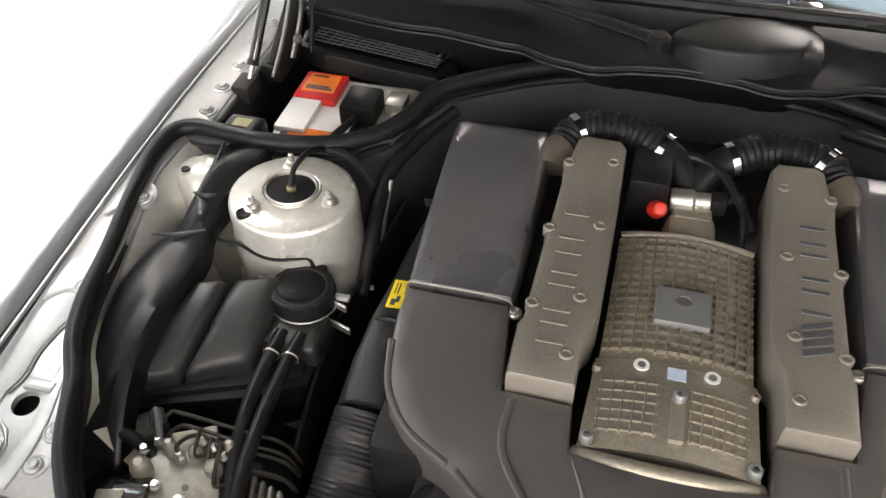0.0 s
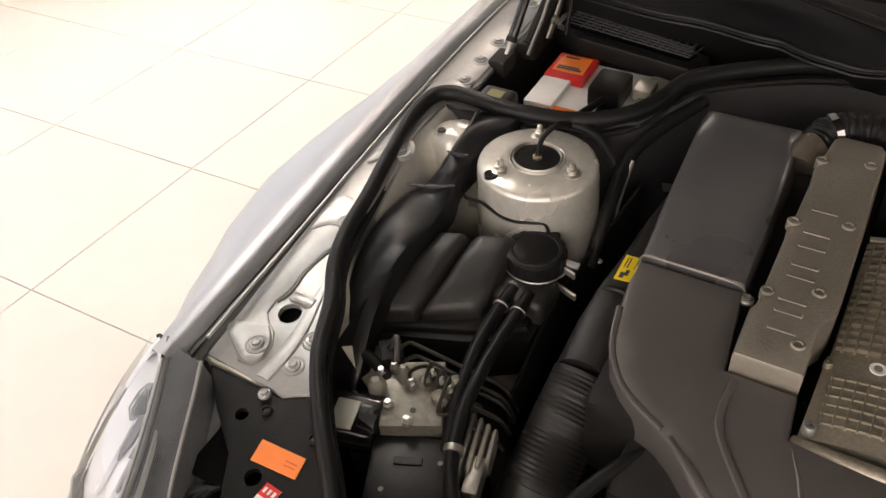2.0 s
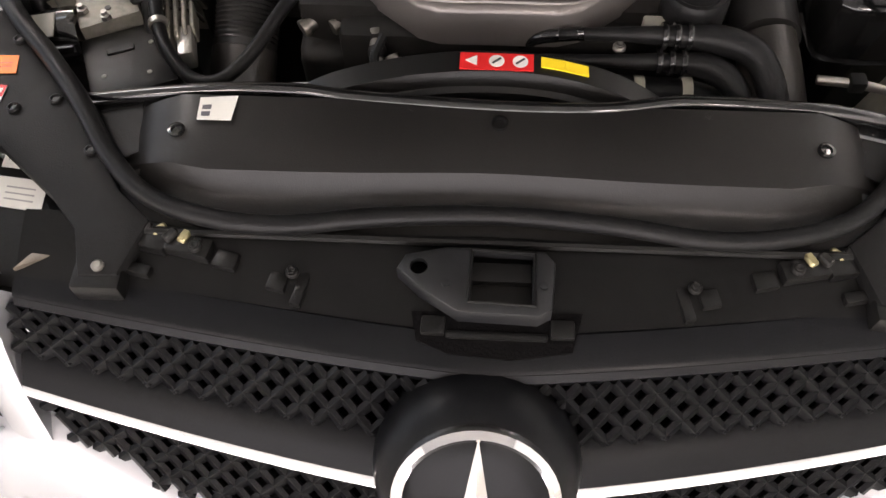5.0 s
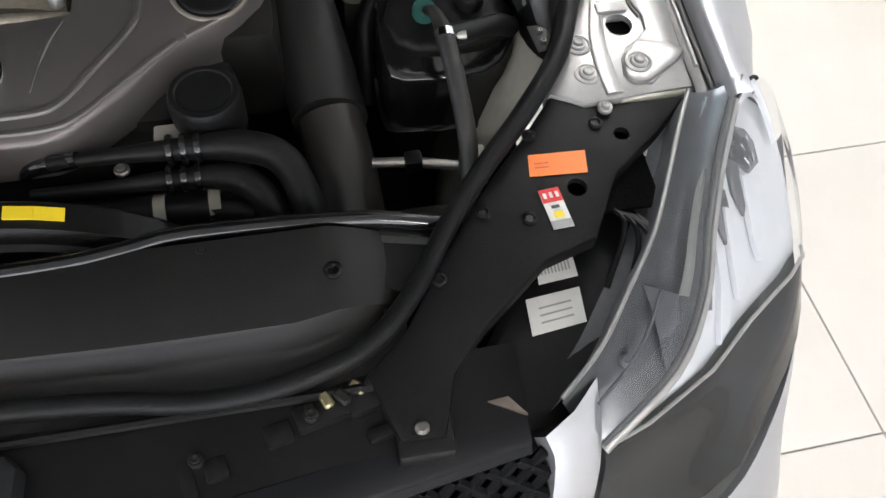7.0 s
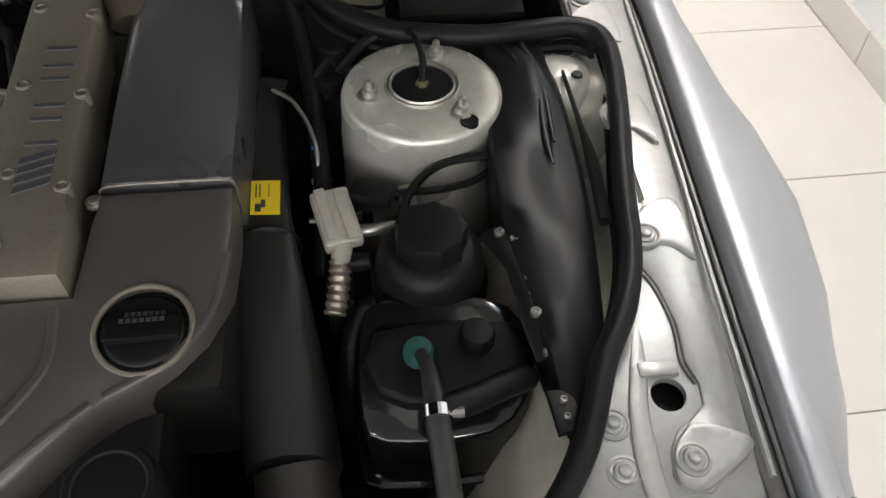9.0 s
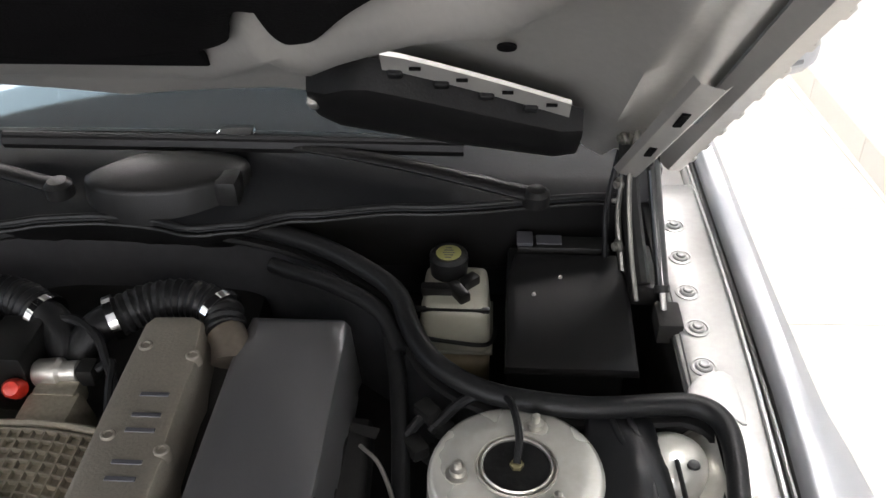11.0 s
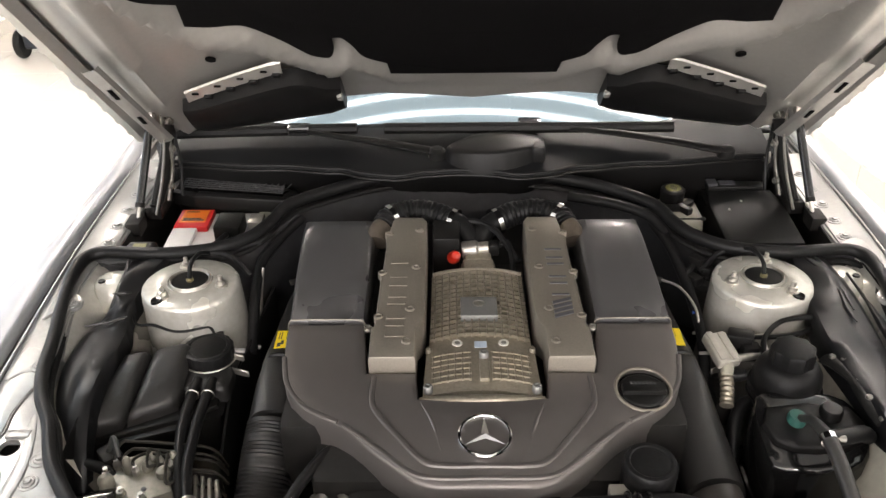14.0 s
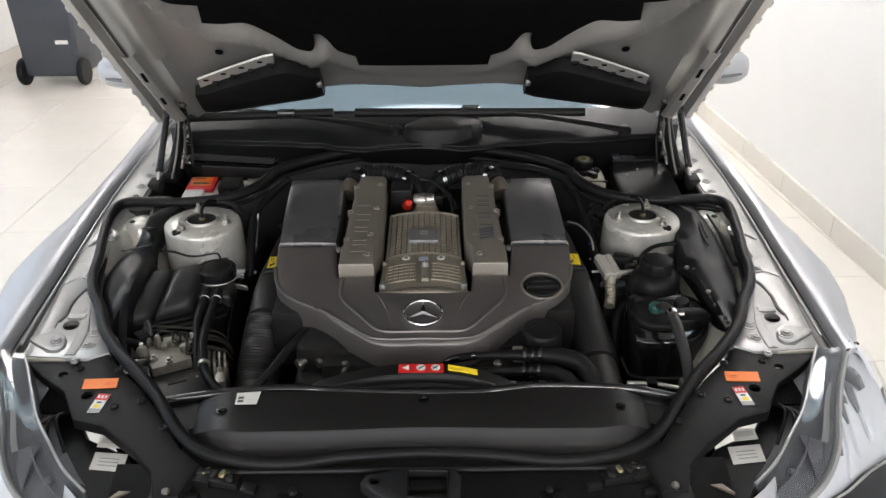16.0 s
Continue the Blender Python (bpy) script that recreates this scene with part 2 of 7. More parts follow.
def lathe(profile, centre, seg=28, axis=None):
    """Turns (radius, height) pairs round an axis."""
    q = Vector(axis or (0, 0, 1)).to_track_quat("Z", "Y").to_matrix()
    c = Vector(centre)
    rows = [[c + q @ Vector((max(r, 1e-4) * math.cos(w), max(r, 1e-4) * math.sin(w), h)) for w in (2 * math.pi * j / seg for j in range(seg))] for r, h in profile]
    return loft(rows, ring=True, caps=True)


def rbox(centre, size, bevel=0.004, seg=2, taper=(1, 1), turn=0.0, lean=0.0):
    bm = bmesh.new()
    bmesh.ops.create_cube(bm, size=1)
    for v in bm.verts:
        k = taper if v.co.z > 0 else (1, 1)
        v.co = Vector((v.co.x * size[0] * k[0], v.co.y * size[1] * k[1], v.co.z * size[2]))
    if bevel:
        bmesh.ops.bevel(bm, geom=bm.edges[:], offset=bevel, segments=seg, affect="EDGES", profile=0.6)
    m = Matrix.Translation(centre) @ Matrix.Rotation(radians(turn), 4, "Z") @ Matrix.Rotation(radians(lean), 4, "X")
    bmesh.ops.transform(bm, matrix=m, verts=bm.verts[:])
    return bm


def inset(poly, d):
    """The outline moved inwards by d (outwards if negative); corners are mitred, at most twofold."""
    area = sum(a[0] * b[1] - b[0] * a[1] for a, b in zip(poly, poly[1:] + poly[:1]))
    sgn, out, n = (1 if area > 0 else -1), [], len(poly)
    for i in range(n):
        a, b, c = (Vector(poly[j % n][:2]) for j in (i - 1, i, i + 1))
        u, v = (b - a).normalized(), (c - b).normalized()
        nu, nv = Vector((-u.y, u.x)) * sgn, Vector((-v.y, v.x)) * sgn
        h = nu + nv
        h = h / max(h.length_squared, 1e-6) * 2 if h.length > 1e-3 else nu
        if h.length > 1.8:
            h = h.normalized() * 1.8
        out.append((b.x + h.x * d, b.y + h.y * d))
    return out


def circle(x, y, r, n=18, ry=None):
    return [(x + r * math.cos(2 * math.pi * i / n), y + (ry or r) * math.sin(2 * math.pi * i / n)) for i in range(n)]


def smooth2(poly, n=4):
    return [(p.x, p.y) for p in curve([(x, y, 0) for x, y in poly], n, True)]


def pad(outline, z, depth, r=0.006, holes=(), draft=0.0, cuts=1, floor=True):
    """A moulded plate: outline, top height (a number or a function of x, y), wall depth, rounded rim, holes through it."""
    zf = z if callable(z) else (lambda x, y: z)
    bm = bmesh.new()

    def ring(poly, drop):
        return [bm.verts.new((x, y, zf(x, y) - drop)) for x, y in poly]

    def band(a, b):
        for i in range(len(a)):
            bm.faces.new((a[i], a[(i + 1) % len(a)], b[(i + 1) % len(b)], b[i]))
    steps = [(outline if not draft else inset(outline, -draft), depth), (outline, r), (inset(outline, 0.3 * r), 0.3 * r), (inset(outline, r), 0.0)]
    rings = [ring(*s) for s in steps]
    for a, b in zip(rings, rings[1:]):
        band(a, b)
    if floor and not holes:
        bm.faces.new(rings[0])
    tops = [rings[-1]]
    for h in holes:
        hr = [ring(h, 0.0), ring(h, min(depth, 0.008))]
        band(*hr)
        tops.append(hr[0])
    # even triangles inside the rim
    flat, idx, loops = [], [], []
    for t in tops:
        loops.append(list(range(len(flat), len(flat) + len(t))))
        flat += [Vector((v.co.x, v.co.y)) for v in t]
        idx += t
    n0 = len(flat)
    if cuts and callable(z):
        xs, ys = [v.x for v in flat[:len(tops[0])]], [v.y for v in flat[:len(tops[0])]]
        step = max(max(xs) - min(xs), max(ys) - min(ys)) / (10 * cuts)
        i = 0
        while min(xs) + (i + 0.5) * step < max(xs):
            j = 0
            while min(ys) + (j + 0.5) * step < max(ys):
                q = Vector((min(xs) + (i + 0.5) * step, min(ys) + (j + 0.5) * step))
                if all((q - e).length > step * 0.45 for e in flat[:n0]):
                    flat.append(q)
                j += 1
            i += 1
    co, _, tris, orig, _, _ = delaunay_2d_cdt(flat, [], loops, 2, 1e-7)
    made = []
    for k, q in enumerate(co):
        src = [o for o in orig[k] if o < n0]
        made.append(idx[src[0]] if src else bm.verts.new((q.x, q.y, zf(q.x, q.y))))
    for tri in tris:
        vs = [made[i] for i in tri]
        if len(set(vs)) == len(vs) and bm.faces.get(vs) is None:
            bm.faces.new(vs)
    loose = [v for v in bm.verts if not v.link_faces]
    bmesh.ops.delete(bm, geom=loose, context="VERTS")
    return bm


def sticker(corners, mat, parent, name="label", lift=0.0008, label=""):
    """A thin printed label on four corners."""
    c = [Vector(q) for q in corners]
    n = (c[1] - c[0]).cross(c[3] - c[0]).normalized()
    if n.z < 0:
        n = -n
    bm = bmesh.new()
    lo = [bm.verts.new(q) for q in c]
    hi = [bm.verts.new(q + n * lift) for q in c]
    bm.faces.new(lo)
    bm.faces.new(hi)
    for i in range(4):
        bm.faces.new((lo[i], lo[(i + 1) % 4], hi[(i + 1) % 4], hi[i]))
    return part(name, bm, mat, parent, label)


def within(corners, u0, u1, v0, v1, lift):
    """A smaller quad inside a quad, lifted a little."""
    a, b, c, d = (Vector(q) for q in corners)
    n = (b - a).cross(d - a).normalized()
    if n.z < 0:
        n = -n

    def at(u, v):
        return (a * (1 - u) + b * u) * (1 - v) + (d * (1 - u) + c * u) * v + n * lift
    return [at(u0, v0), at(u1, v0), at(u1, v1), at(u0, v1)]


def bolt(parent, p, r=0.008, h=0.008, mat=None, axis=None, name="bolt", washer=True):
    """A hexagon head on a washer."""
    c, ax = Vector(p), Vector(axis or (0, 0, 1)).normalized()
    if washer:
        part(name, lathe([(r * 1.55, -0.002), (r * 1.55, 0.0015), (r * 1.3, 0.003), (r * 0.95, 0.003), (r * 0.95, h * 0.9), (r * 0.75, h), (r * 0.4, h * 0.85)], c, 12, ax), mat or STEEL, parent)
    else:
        part(name, lathe([(r, -0.002), (r, h * 0.8), (r * 0.8, h), (r * 0.45, h), (r * 0.4, h * 0.5)], c, 12, ax), mat or STEEL, parent)


def mirror(points, s):
    return [(s * p[0], *p[1:]) for p in points]

# ---- the showroom ----
X0, X1, Y0, Y1, ZC = -3.85, 1.90, -4.2, 7.4, 3.1


def room():
    t = 0.15
    for name, c, s in (("wall_east", (X1 + t / 2, (Y0 + Y1) / 2, ZC / 2), (t, Y1 - Y0 + 2 * t, ZC)),
                       ("wall_north", ((X0 + X1) / 2, Y1 + t / 2, ZC / 2), (X1 - X0, t, ZC))):
        solid(name, rbox(c, s, 0), WALL, "plain white painted showroom wall", "wall", "structure")
    # unseen glazed side front, west: added for cool daylight on the car's right-hand flank
    ya, yb, wa, wb = -0.6, 4.6, 0.3, 2.7
    west = solid("wall_west", rbox((X0 - t / 2, (Y0 + Y1) / 2, wa / 2), (t, Y1 - Y0 + 2 * t, wa), 0), WALL, "white wall with an added long side window", "wall", "structure")
    for c, q in (((X0 - t / 2, (Y0 + Y1) / 2, (wb + ZC) / 2), (t, Y1 - Y0 + 2 * t, ZC - wb)), ((X0 - t / 2, (Y0 - t + ya) / 2, (wa + wb) / 2), (t, ya - Y0 + t, wb - wa)), ((X0 - t / 2, (Y1 + t + yb) / 2, (wa + wb) / 2), (t, Y1 + t - yb, wb - wa))):
        part("wall_piece", rbox(c, q, 0), WALL, west)
    side = solid("window_2", rbox((X0 - t / 2, (ya + yb) / 2, wa + 0.02), (0.06, yb - ya, 0.04), 0.003), WHITE, "unseen long side window added for cool daylight, slim white frames", "window", "structure")
    for y in [ya + 0.02 + (yb - ya - 0.04) * k / 4 for k in range(5)]:
        part("mullion", rbox((X0 - t / 2, y, (wa + wb) / 2), (0.06, 0.04, wb - wa - 0.08), 0.003), WHITE, side)
    part("top_rail", rbox((X0 - t / 2, (ya + yb) / 2, wb - 0.02), (0.06, yb - ya, 0.04), 0.003), WHITE, side)
    day = bpy.data.lights.new("side_daylight", "AREA")
    day.shape, day.size, day.size_y, day.energy, day.color = "RECTANGLE", yb - ya, wb - wa, SIDE_POWER, (0.72, 0.86, 1.0)
    lamp = new("side_daylight", day)
    lamp.matrix_world = look((X0 - t - 0.02, (ya + yb) / 2, (wa + wb) / 2), (0, (ya + yb) / 2, (wa + wb) / 2))
    # unseen shop front behind the camera: a wide glazed opening added to light the bay
    xa, xb, za, zb = X0 + 0.4, X1 - 0.4, 0.25, 2.75
    south = solid("wall_south", rbox(((X0 + X1) / 2, Y0 - t / 2, za / 2), (X1 - X0, t, za), 0), WALL, "unseen white wall with the added wide window", "wall", "structure")
    for c, s in ((((X0 + X1) / 2, Y0 - t / 2, (zb + ZC) / 2), (X1 - X0, t, ZC - zb)), (((X0 + xa) / 2, Y0 - t / 2, (za + zb) / 2), (xa - X0, t, zb - za)), (((X1 + xb) / 2, Y0 - t / 2, (za + zb) / 2), (X1 - xb, t, zb - za))):
        part("wall_piece", rbox(c, s, 0), WALL, south)
    win = solid("window_1", rbox(((xa + xb) / 2, Y0 - t / 2, za + 0.02), (xb - xa, 0.06, 0.04), 0.003), WHITE, "unseen wide window added for front light, slim white frames", "window", "structure")
    for x in [xa + (xb - xa) * k / 4 for k in range(5)]:
        part("mullion", rbox((min(max(x, xa + 0.02), xb - 0.02), Y0 - t / 2, (za + zb) / 2), (0.04, 0.06, zb - za - 0.08), 0.003), WHITE, win)
    part("top_rail", rbox(((xa + xb) / 2, Y0 - t / 2, zb - 0.02), (xb - xa, 0.06, 0.04), 0.003), WHITE, win)
    day = bpy.data.lights.new("window_daylight", "AREA")
    day.shape, day.size, day.size_y, day.energy, day.color = "RECTANGLE", xb - xa, zb - za, WINDOW_POWER, (0.90, 0.95, 1.0)
    lamp = new("window_daylight", day)
    lamp.matrix_world = look(((xa + xb) / 2, Y0 - t - 0.02, (za + zb) / 2), ((xa + xb) / 2, 0, (za + zb) / 2))
    # unseen ceiling, kept grey so the black parts mirror less light
    solid("ceiling", rbox(((X0 + X1) / 2, (Y0 + Y1) / 2, ZC + 0.1), (X1 - X0 + 2 * t, Y1 - Y0 + 2 * t, 0.2), 0), CEIL, "unseen showroom ceiling, greyed to dim reflections", "ceiling", "structure")
    for name, x in (("baseboard_west", X0 + 0.008), ("baseboard_east", X1 - 0.008)):
        base = solid(name, rbox((x, (Y0 + Y1) / 2, 0.05), (0.012, Y1 - Y0, 0.10), 0), GROUT, "pale glazed tile skirting along the wall", "baseboard", "structure")
        me = None
        for i in range(19):
            if me is None:
                bm = rbox((0, 0, 0), (0.016, 0.602, 0.112), 0.002, 1)
                me = bpy.data.meshes.new("skirting_tile")
                bm.to_mesh(me)
                bm.free()
                me.materials.append(TILE)
            ob = new("skirting_tile", me)
            ob.parent = base
            ob.location = (x, Y0 + 0.35 + i * 0.606, 0.056)
    # unseen cool strips, added where the windscreen mirrors them as pale bands
    strip = None
    for k in range(8):
        x, y = -3.0 + 0.605 * k, 1.41
        if strip is None:
            strip = thing("screen_reflection_light", (x, y, ZC), "unseen long cool white light added for the windscreen's reflection, lit", "ceiling light", "linear lights", car=False)
            for dy, w in ((-0.145, 0.11), (-0.03, 0.07), (0.115, 0.17)):
                part("diffuser", rbox((x, y + dy, ZC - 0.008), (0.605, w, 0.012), 0.002, 1), COOL, strip)
            for dy in (-0.078, 0.018):
                part("tube", rbox((x, y + dy, ZC - 0.010), (0.605, 0.022, 0.016), 0.004, 2), TUBE, strip)
            part("tray", rbox((x, y, ZC - 0.003), (0.605, 0.42, 0.006), 0.001, 1), WHITE, strip)
        else:
            copy_thing(strip, Matrix.Translation((x, y, ZC)))
    # panels are out of view; the right row is boosted to lift that side
    for x, glow, words in ((-2.1, LAMP, "square recessed white ceiling light panel, lit"), (1.25, LAMPSTRONG, "unseen square ceiling light panel, boosted to brighten the right side")):
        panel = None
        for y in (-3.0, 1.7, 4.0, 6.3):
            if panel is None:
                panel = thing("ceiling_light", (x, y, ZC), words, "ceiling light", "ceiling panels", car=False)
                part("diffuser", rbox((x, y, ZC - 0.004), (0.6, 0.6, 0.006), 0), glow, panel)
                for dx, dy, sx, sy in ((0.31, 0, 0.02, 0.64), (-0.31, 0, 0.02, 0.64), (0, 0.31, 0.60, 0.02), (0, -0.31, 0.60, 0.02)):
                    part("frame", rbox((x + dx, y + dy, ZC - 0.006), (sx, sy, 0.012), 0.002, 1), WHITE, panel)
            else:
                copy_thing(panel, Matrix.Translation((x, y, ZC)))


room()


def wheelie_bin(x, y):
    b = thing("wheelie_bin", (x, y, 0), "dark slate plastic wheelie bin standing by the wall", "bin", car=False)
    part("body", rbox((x, y, 0.50), (0.44, 0.50, 0.86), 0.03, 3, (1.15, 1.2)), BIN, b)
    part("lid", rbox((x, y, 0.965), (0.56, 0.64, 0.06), 0.02, 3), BIN, b)
    for s in (-1, 1):
        part("wheel", lathe([(0.10, -0.025), (0.11, -0.01), (0.11, 0.01), (0.10, 0.025)], (x + s * 0.24, y - 0.22, 0.11), 20, (1, 0, 0)), RUBBER, b)
    part("axle", tube([(x - 0.25, y - 0.22, 0.11), (x + 0.25, y - 0.22, 0.11)], 0.012, 2), DARK, b)
    part("label", rbox((x + 0.12, y - 0.268, 0.35), (0.10, 0.004, 0.03), 0), PAPER, b)


wheelie_bin(-3.05, 5.93)


# ---- the car's shell ----
def wide(y, s):
    """Half the car's width at the shoulder."""
    pts = [(0.2, 0.812), (0.3, 0.838), (0.4, 0.876), (0.5, 0.913), (0.62, 0.934), (0.75, 0.926), (0.87, 0.898), (1.0, 0.880), (1.2, 0.870), (2.2, 0.870)]
    if s > 0:
        pts = [(0.2, 0.812), (0.3, 0.836), (0.4, 0.870), (0.5, 0.902), (0.62, 0.918), (0.74, 0.906), (0.83, 0.884), (0.95, 0.868), (1.2, 0.862), (2.2, 0.862)]
    for (a, p), (b, q) in zip(pts, pts[1:]):
        if y <= b:
            t = max(0, (y - a) / (b - a))
            t = t * t * (3 - 2 * t)
            return p + (q - p) * t
    return pts[-1][1]


def crest(y):
    """Place of the wing's upper edge: x and z."""
    return 0.770 + 0.032 * min(1, max(0, (y - 0.25) / 0.65)), 0.868 + 0.006 * min(1, max(0, (y - 0.3) / 0.8))


def grow(y):
    """The bay widens towards the rear."""
    return 0.030 * min(1, max(0, (y - 0.3) / 0.65))


def wing(s):
    w = thing("front_wing", (s * 0.85, 0.8, 0.6), "silver metallic front wing with a shut line along the bonnet", "car wing", "front wings")
    rows = []
    for i in range(31):
        y = 0.262 + i * 0.06
        x, z = crest(y)
        o = wide(y, s)
        prof = [(x - 0.006, z - 0.022), (x - 0.003, z - 0.004), (x + 0.003, z), (x + 0.02, z), (x + (o - x) * 0.35, z - 0.006), (x + (o - x) * 0.62, z - 0.020), (x + (o - x) * 0.84, z - 0.045), (o - 0.008, z - 0.078), (o, z - 0.12), (o - 0.002, z - 0.19), (o - 0.012, z - 0.30), (o - 0.05, z - 0.5)]
        rows.append([(s * a, y, b) for a, b in prof])
    part("panel", loft(rows), SILVER, w, angle=60)
    ys = [0.29 + 0.06 * k for k in range(22)]
    part("gutter", loft([[(s * (a + grow(y)), y, b) for a, b in ((0.742, 0.846), (0.746, 0.834), (0.752, 0.832), (0.766, 0.836), (0.772, 0.853))] for y in ys]), GUTTER, w, "grey painted gutter channel")
    part("gutter_lip", tube([(s * (0.744 + grow(y)), y, z) for y, z in ((0.31, 0.862), (0.5, 0.866), (0.8, 0.872), (1.05, 0.873), (1.4, 0.872))], 0.0030, 6, 6), INNER, w)
    part("gutter_ridge", tube([(s * (0.7655 + grow(y)), y, 0.8405) for y in ys[::3]], 0.0028, 6, 6), INNER, w)
    return w


def flange_z(x, y):
    return 0.842 + 0.022 * min(1, max(0, (y - 0.35) / 0.35)) + 0.05 * max(0, abs(x) - 0.69)


FLANGE = [(x + (grow(y) if x > 0.74 else 0), y) for x, y in [(0.744, 0.298), (0.62, 0.292), (0.585, 0.31), (0.60, 0.345), (0.63, 0.41), (0.66, 0.462), (0.68, 0.525), (0.692, 0.61), (0.706, 0.70), (0.718, 0.79), (0.716, 0.86), (0.70, 0.885), (0.698, 1.0), (0.70, 1.2), (0.72, 1.32), (0.746, 1.32), (0.746, 1.0), (0.746, 0.7), (0.745, 0.45)]]


def inner_wing(s):
    w = thing("inner_wing", (s * 0.6, 0.6, 0.5), "satin silver inner wing with strut tower, bolts and a round hole", "car body", "inner wings")
    hole = circle(s * 0.688, 0.396, 0.0155, 18)
    part("flange", pad(mirror(FLANGE, s), flange_z, 0.03, 0.004, [hole], cuts=1), INNER, w)
    part("hole_backing", rbox((s * 0.688, 0.396, 0.822), (0.05, 0.05, 0.006), 0.001), DARK, w)
    part("pressed_bead", tube([(s * x, y, flange_z(s * x, y) - 0.002) for x, y in ((0.656, 0.300), (0.655, 0.34), (0.658, 0.38), (0.668, 0.425), (0.678, 0.47))], [0.012, 0.013, 0.011, 0.009, 0.004], 6, 8, squash=0.55), INNER, w)
    # outer sheet lapped over the inner one, with a stepped edge round the hole
    sheet = [(0.743, 0.345), (0.7435, 0.60), (0.7435, 0.90), (0.7435, 1.29), (0.706, 1.29), (0.703, 0.90), (0.719, 0.86), (0.721, 0.79), (0.709, 0.70), (0.695, 0.61), (0.686, 0.555), (0.691, 0.532), (0.704, 0.503), (0.711, 0.462), (0.709, 0.425), (0.7155, 0.402), (0.714, 0.383), (0.702, 0.372), (0.687, 0.363), (0.676, 0.346), (0.672, 0.324), (0.680, 0.309), (0.700, 0.307)]
    part("lapped_sheet", pad(mirror([(x + (grow(y) if x > 0.73 else 0), y) for x, y in sheet], s), lambda x, y: flange_z(x, y) + 0.0035, 0.005, 0.002), INNER, w)
    part("sheet_joint", tube([(s * x, y, flange_z(s * x, y) + 0.0008) for x, y in ((0.684, 0.555), (0.689, 0.531), (0.702, 0.502), (0.709, 0.462), (0.707, 0.425), (0.7135, 0.403))], 0.0022, 6, 6), GUTTER, w, "dark open sheet joint")
    lobe = smooth2([(0.674, 0.318), (0.678, 0.345), (0.690, 0.360), (0.704, 0.367), (0.741, 0.352), (0.742, 0.338), (0.712, 0.318), (0.690, 0.308)], 3)
    part("bolt_lobe", pad(mirror(lobe, s), lambda x, y: flange_z(x, y) + 0.0075, 0.006, 0.003), INNER, w)
    part("front_flap", rbox((s * 0.702, 0.297, 0.826), (0.082, 0.006, 0.030), 0.002, 1), LITWALL, w)
    part("pressed_lip", rbox((s * 0.684, 0.4195, flange_z(s * 0.684, 0.42) + 0.0015), (0.036, 0.015, 0.007), 0.003, 2), INNER, w)
    for y, dy in ((0.575, 0.05), (0.735, 0.055), (0.905, 0.05)):
        # raised seat round each bolt, wider towards the gutter
        seat = smooth2([(0.700, y - 0.024), (0.698, y + 0.004), (0.720, y + 0.026), (0.748, y + 0.022), (0.750, y - dy), (0.728, y - 0.032)], 3)
        part("bolt_seat", pad(mirror(seat, s), lambda a, b: flange_z(a, b) + 0.0062, 0.006, 0.0035), INNER, w)
    for x, y, lift in ((0.691, 0.335, 0.0075), (0.634, 0.332, 0), (0.634, 0.374, 0), (0.706, 0.558, 0.0062), (0.714, 0.722, 0.0062), (0.721, 0.942, 0.0035), (0.725, 1.005, 0.0035), (0.725, 1.07, 0.0035), (0.728, 1.14, 0.0035), (0.73, 1.21, 0.0035)):
        z = flange_z(s * x, y) + lift
        part("washer", lathe([(0.0155, -0.002), (0.0150, 0.0012), (0.0125, 0.0018), (0.0115, 0.0009), (0.006, 0.0009)], (s * x, y, z), 22), INNER, w)
        bolt(w, (s * x, y, z + 0.001), 0.0064, 0.0062, INNER)
    # side wall down into the bay
    rows = []
    for k in range(12):
        y = (0.312 if s > 0 else 0.395) + k * (0.0535 if s > 0 else 0.046)
        x = 0.572 + 0.128 * min(1, max(0, (y - 0.285) / 0.30))
        d = 0.05 * max(0, 1 - abs(y - 0.47) / 0.2) if s > 0 else 0.0
        rows.append([(s * (x + 0.02), y, 0.838), (s * (x - 0.004), y, 0.83), (s * (x - 0.015 - d * 0.7), y, 0.80), (s * (x - 0.035 - d), y, 0.75), (s * (x - 0.055 - d), y, 0.68), (s * (x - 0.08 - d), y, 0.58), (s * (x - 0.10 - d), y, 0.42)])
    part("side_wall", loft(rows), LITWALL, w, angle=60)
    # black sheet added as dark backing where the pale floor showed through
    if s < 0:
        part("dark_gap_sheet", loft([[(-x - 0.03, y, 0.836), (-x - 0.028, y, 0.80), (-x - 0.02, y, 0.70), (-x, y, 0.55), (-x + 0.02, y, 0.40)] for x, y in ((0.575, 0.25), (0.575, 0.30), (0.578, 0.35), (0.584, 0.41), (0.588, 0.46), (0.588, 0.52))]), MATT, w, "added black sheet closing the gap behind the brake unit")
    if s > 0:
        part("inner_wall", loft([[(x + 0.035, y, 0.836), (x + 0.02, y, 0.815), (x, y, 0.77), (x - 0.03, y, 0.70), (x - 0.05, y, 0.55)] for x, y in ((0.578, 0.36), (0.578, 0.42), (0.58, 0.50), (0.582, 0.58), (0.58, 0.66))]), LITWALL, w, angle=60)
    # strut tower
    c = (-0.515 if s < 0 else 0.509, 0.776, 0)
    part("strut_tower", lathe([(0.034, 0.870), (0.036, 0.884), (0.042, 0.886), (0.062, 0.882), (0.0805, 0.8812), (0.0855, 0.8785), (0.0875, 0.873), (0.0885, 0.860), (0.0905, 0.82), (0.092, 0.77), (0.094, 0.70), (0.11, 0.55), (0.12, 0.42)], c, 40), TOWER, w, angle=50)
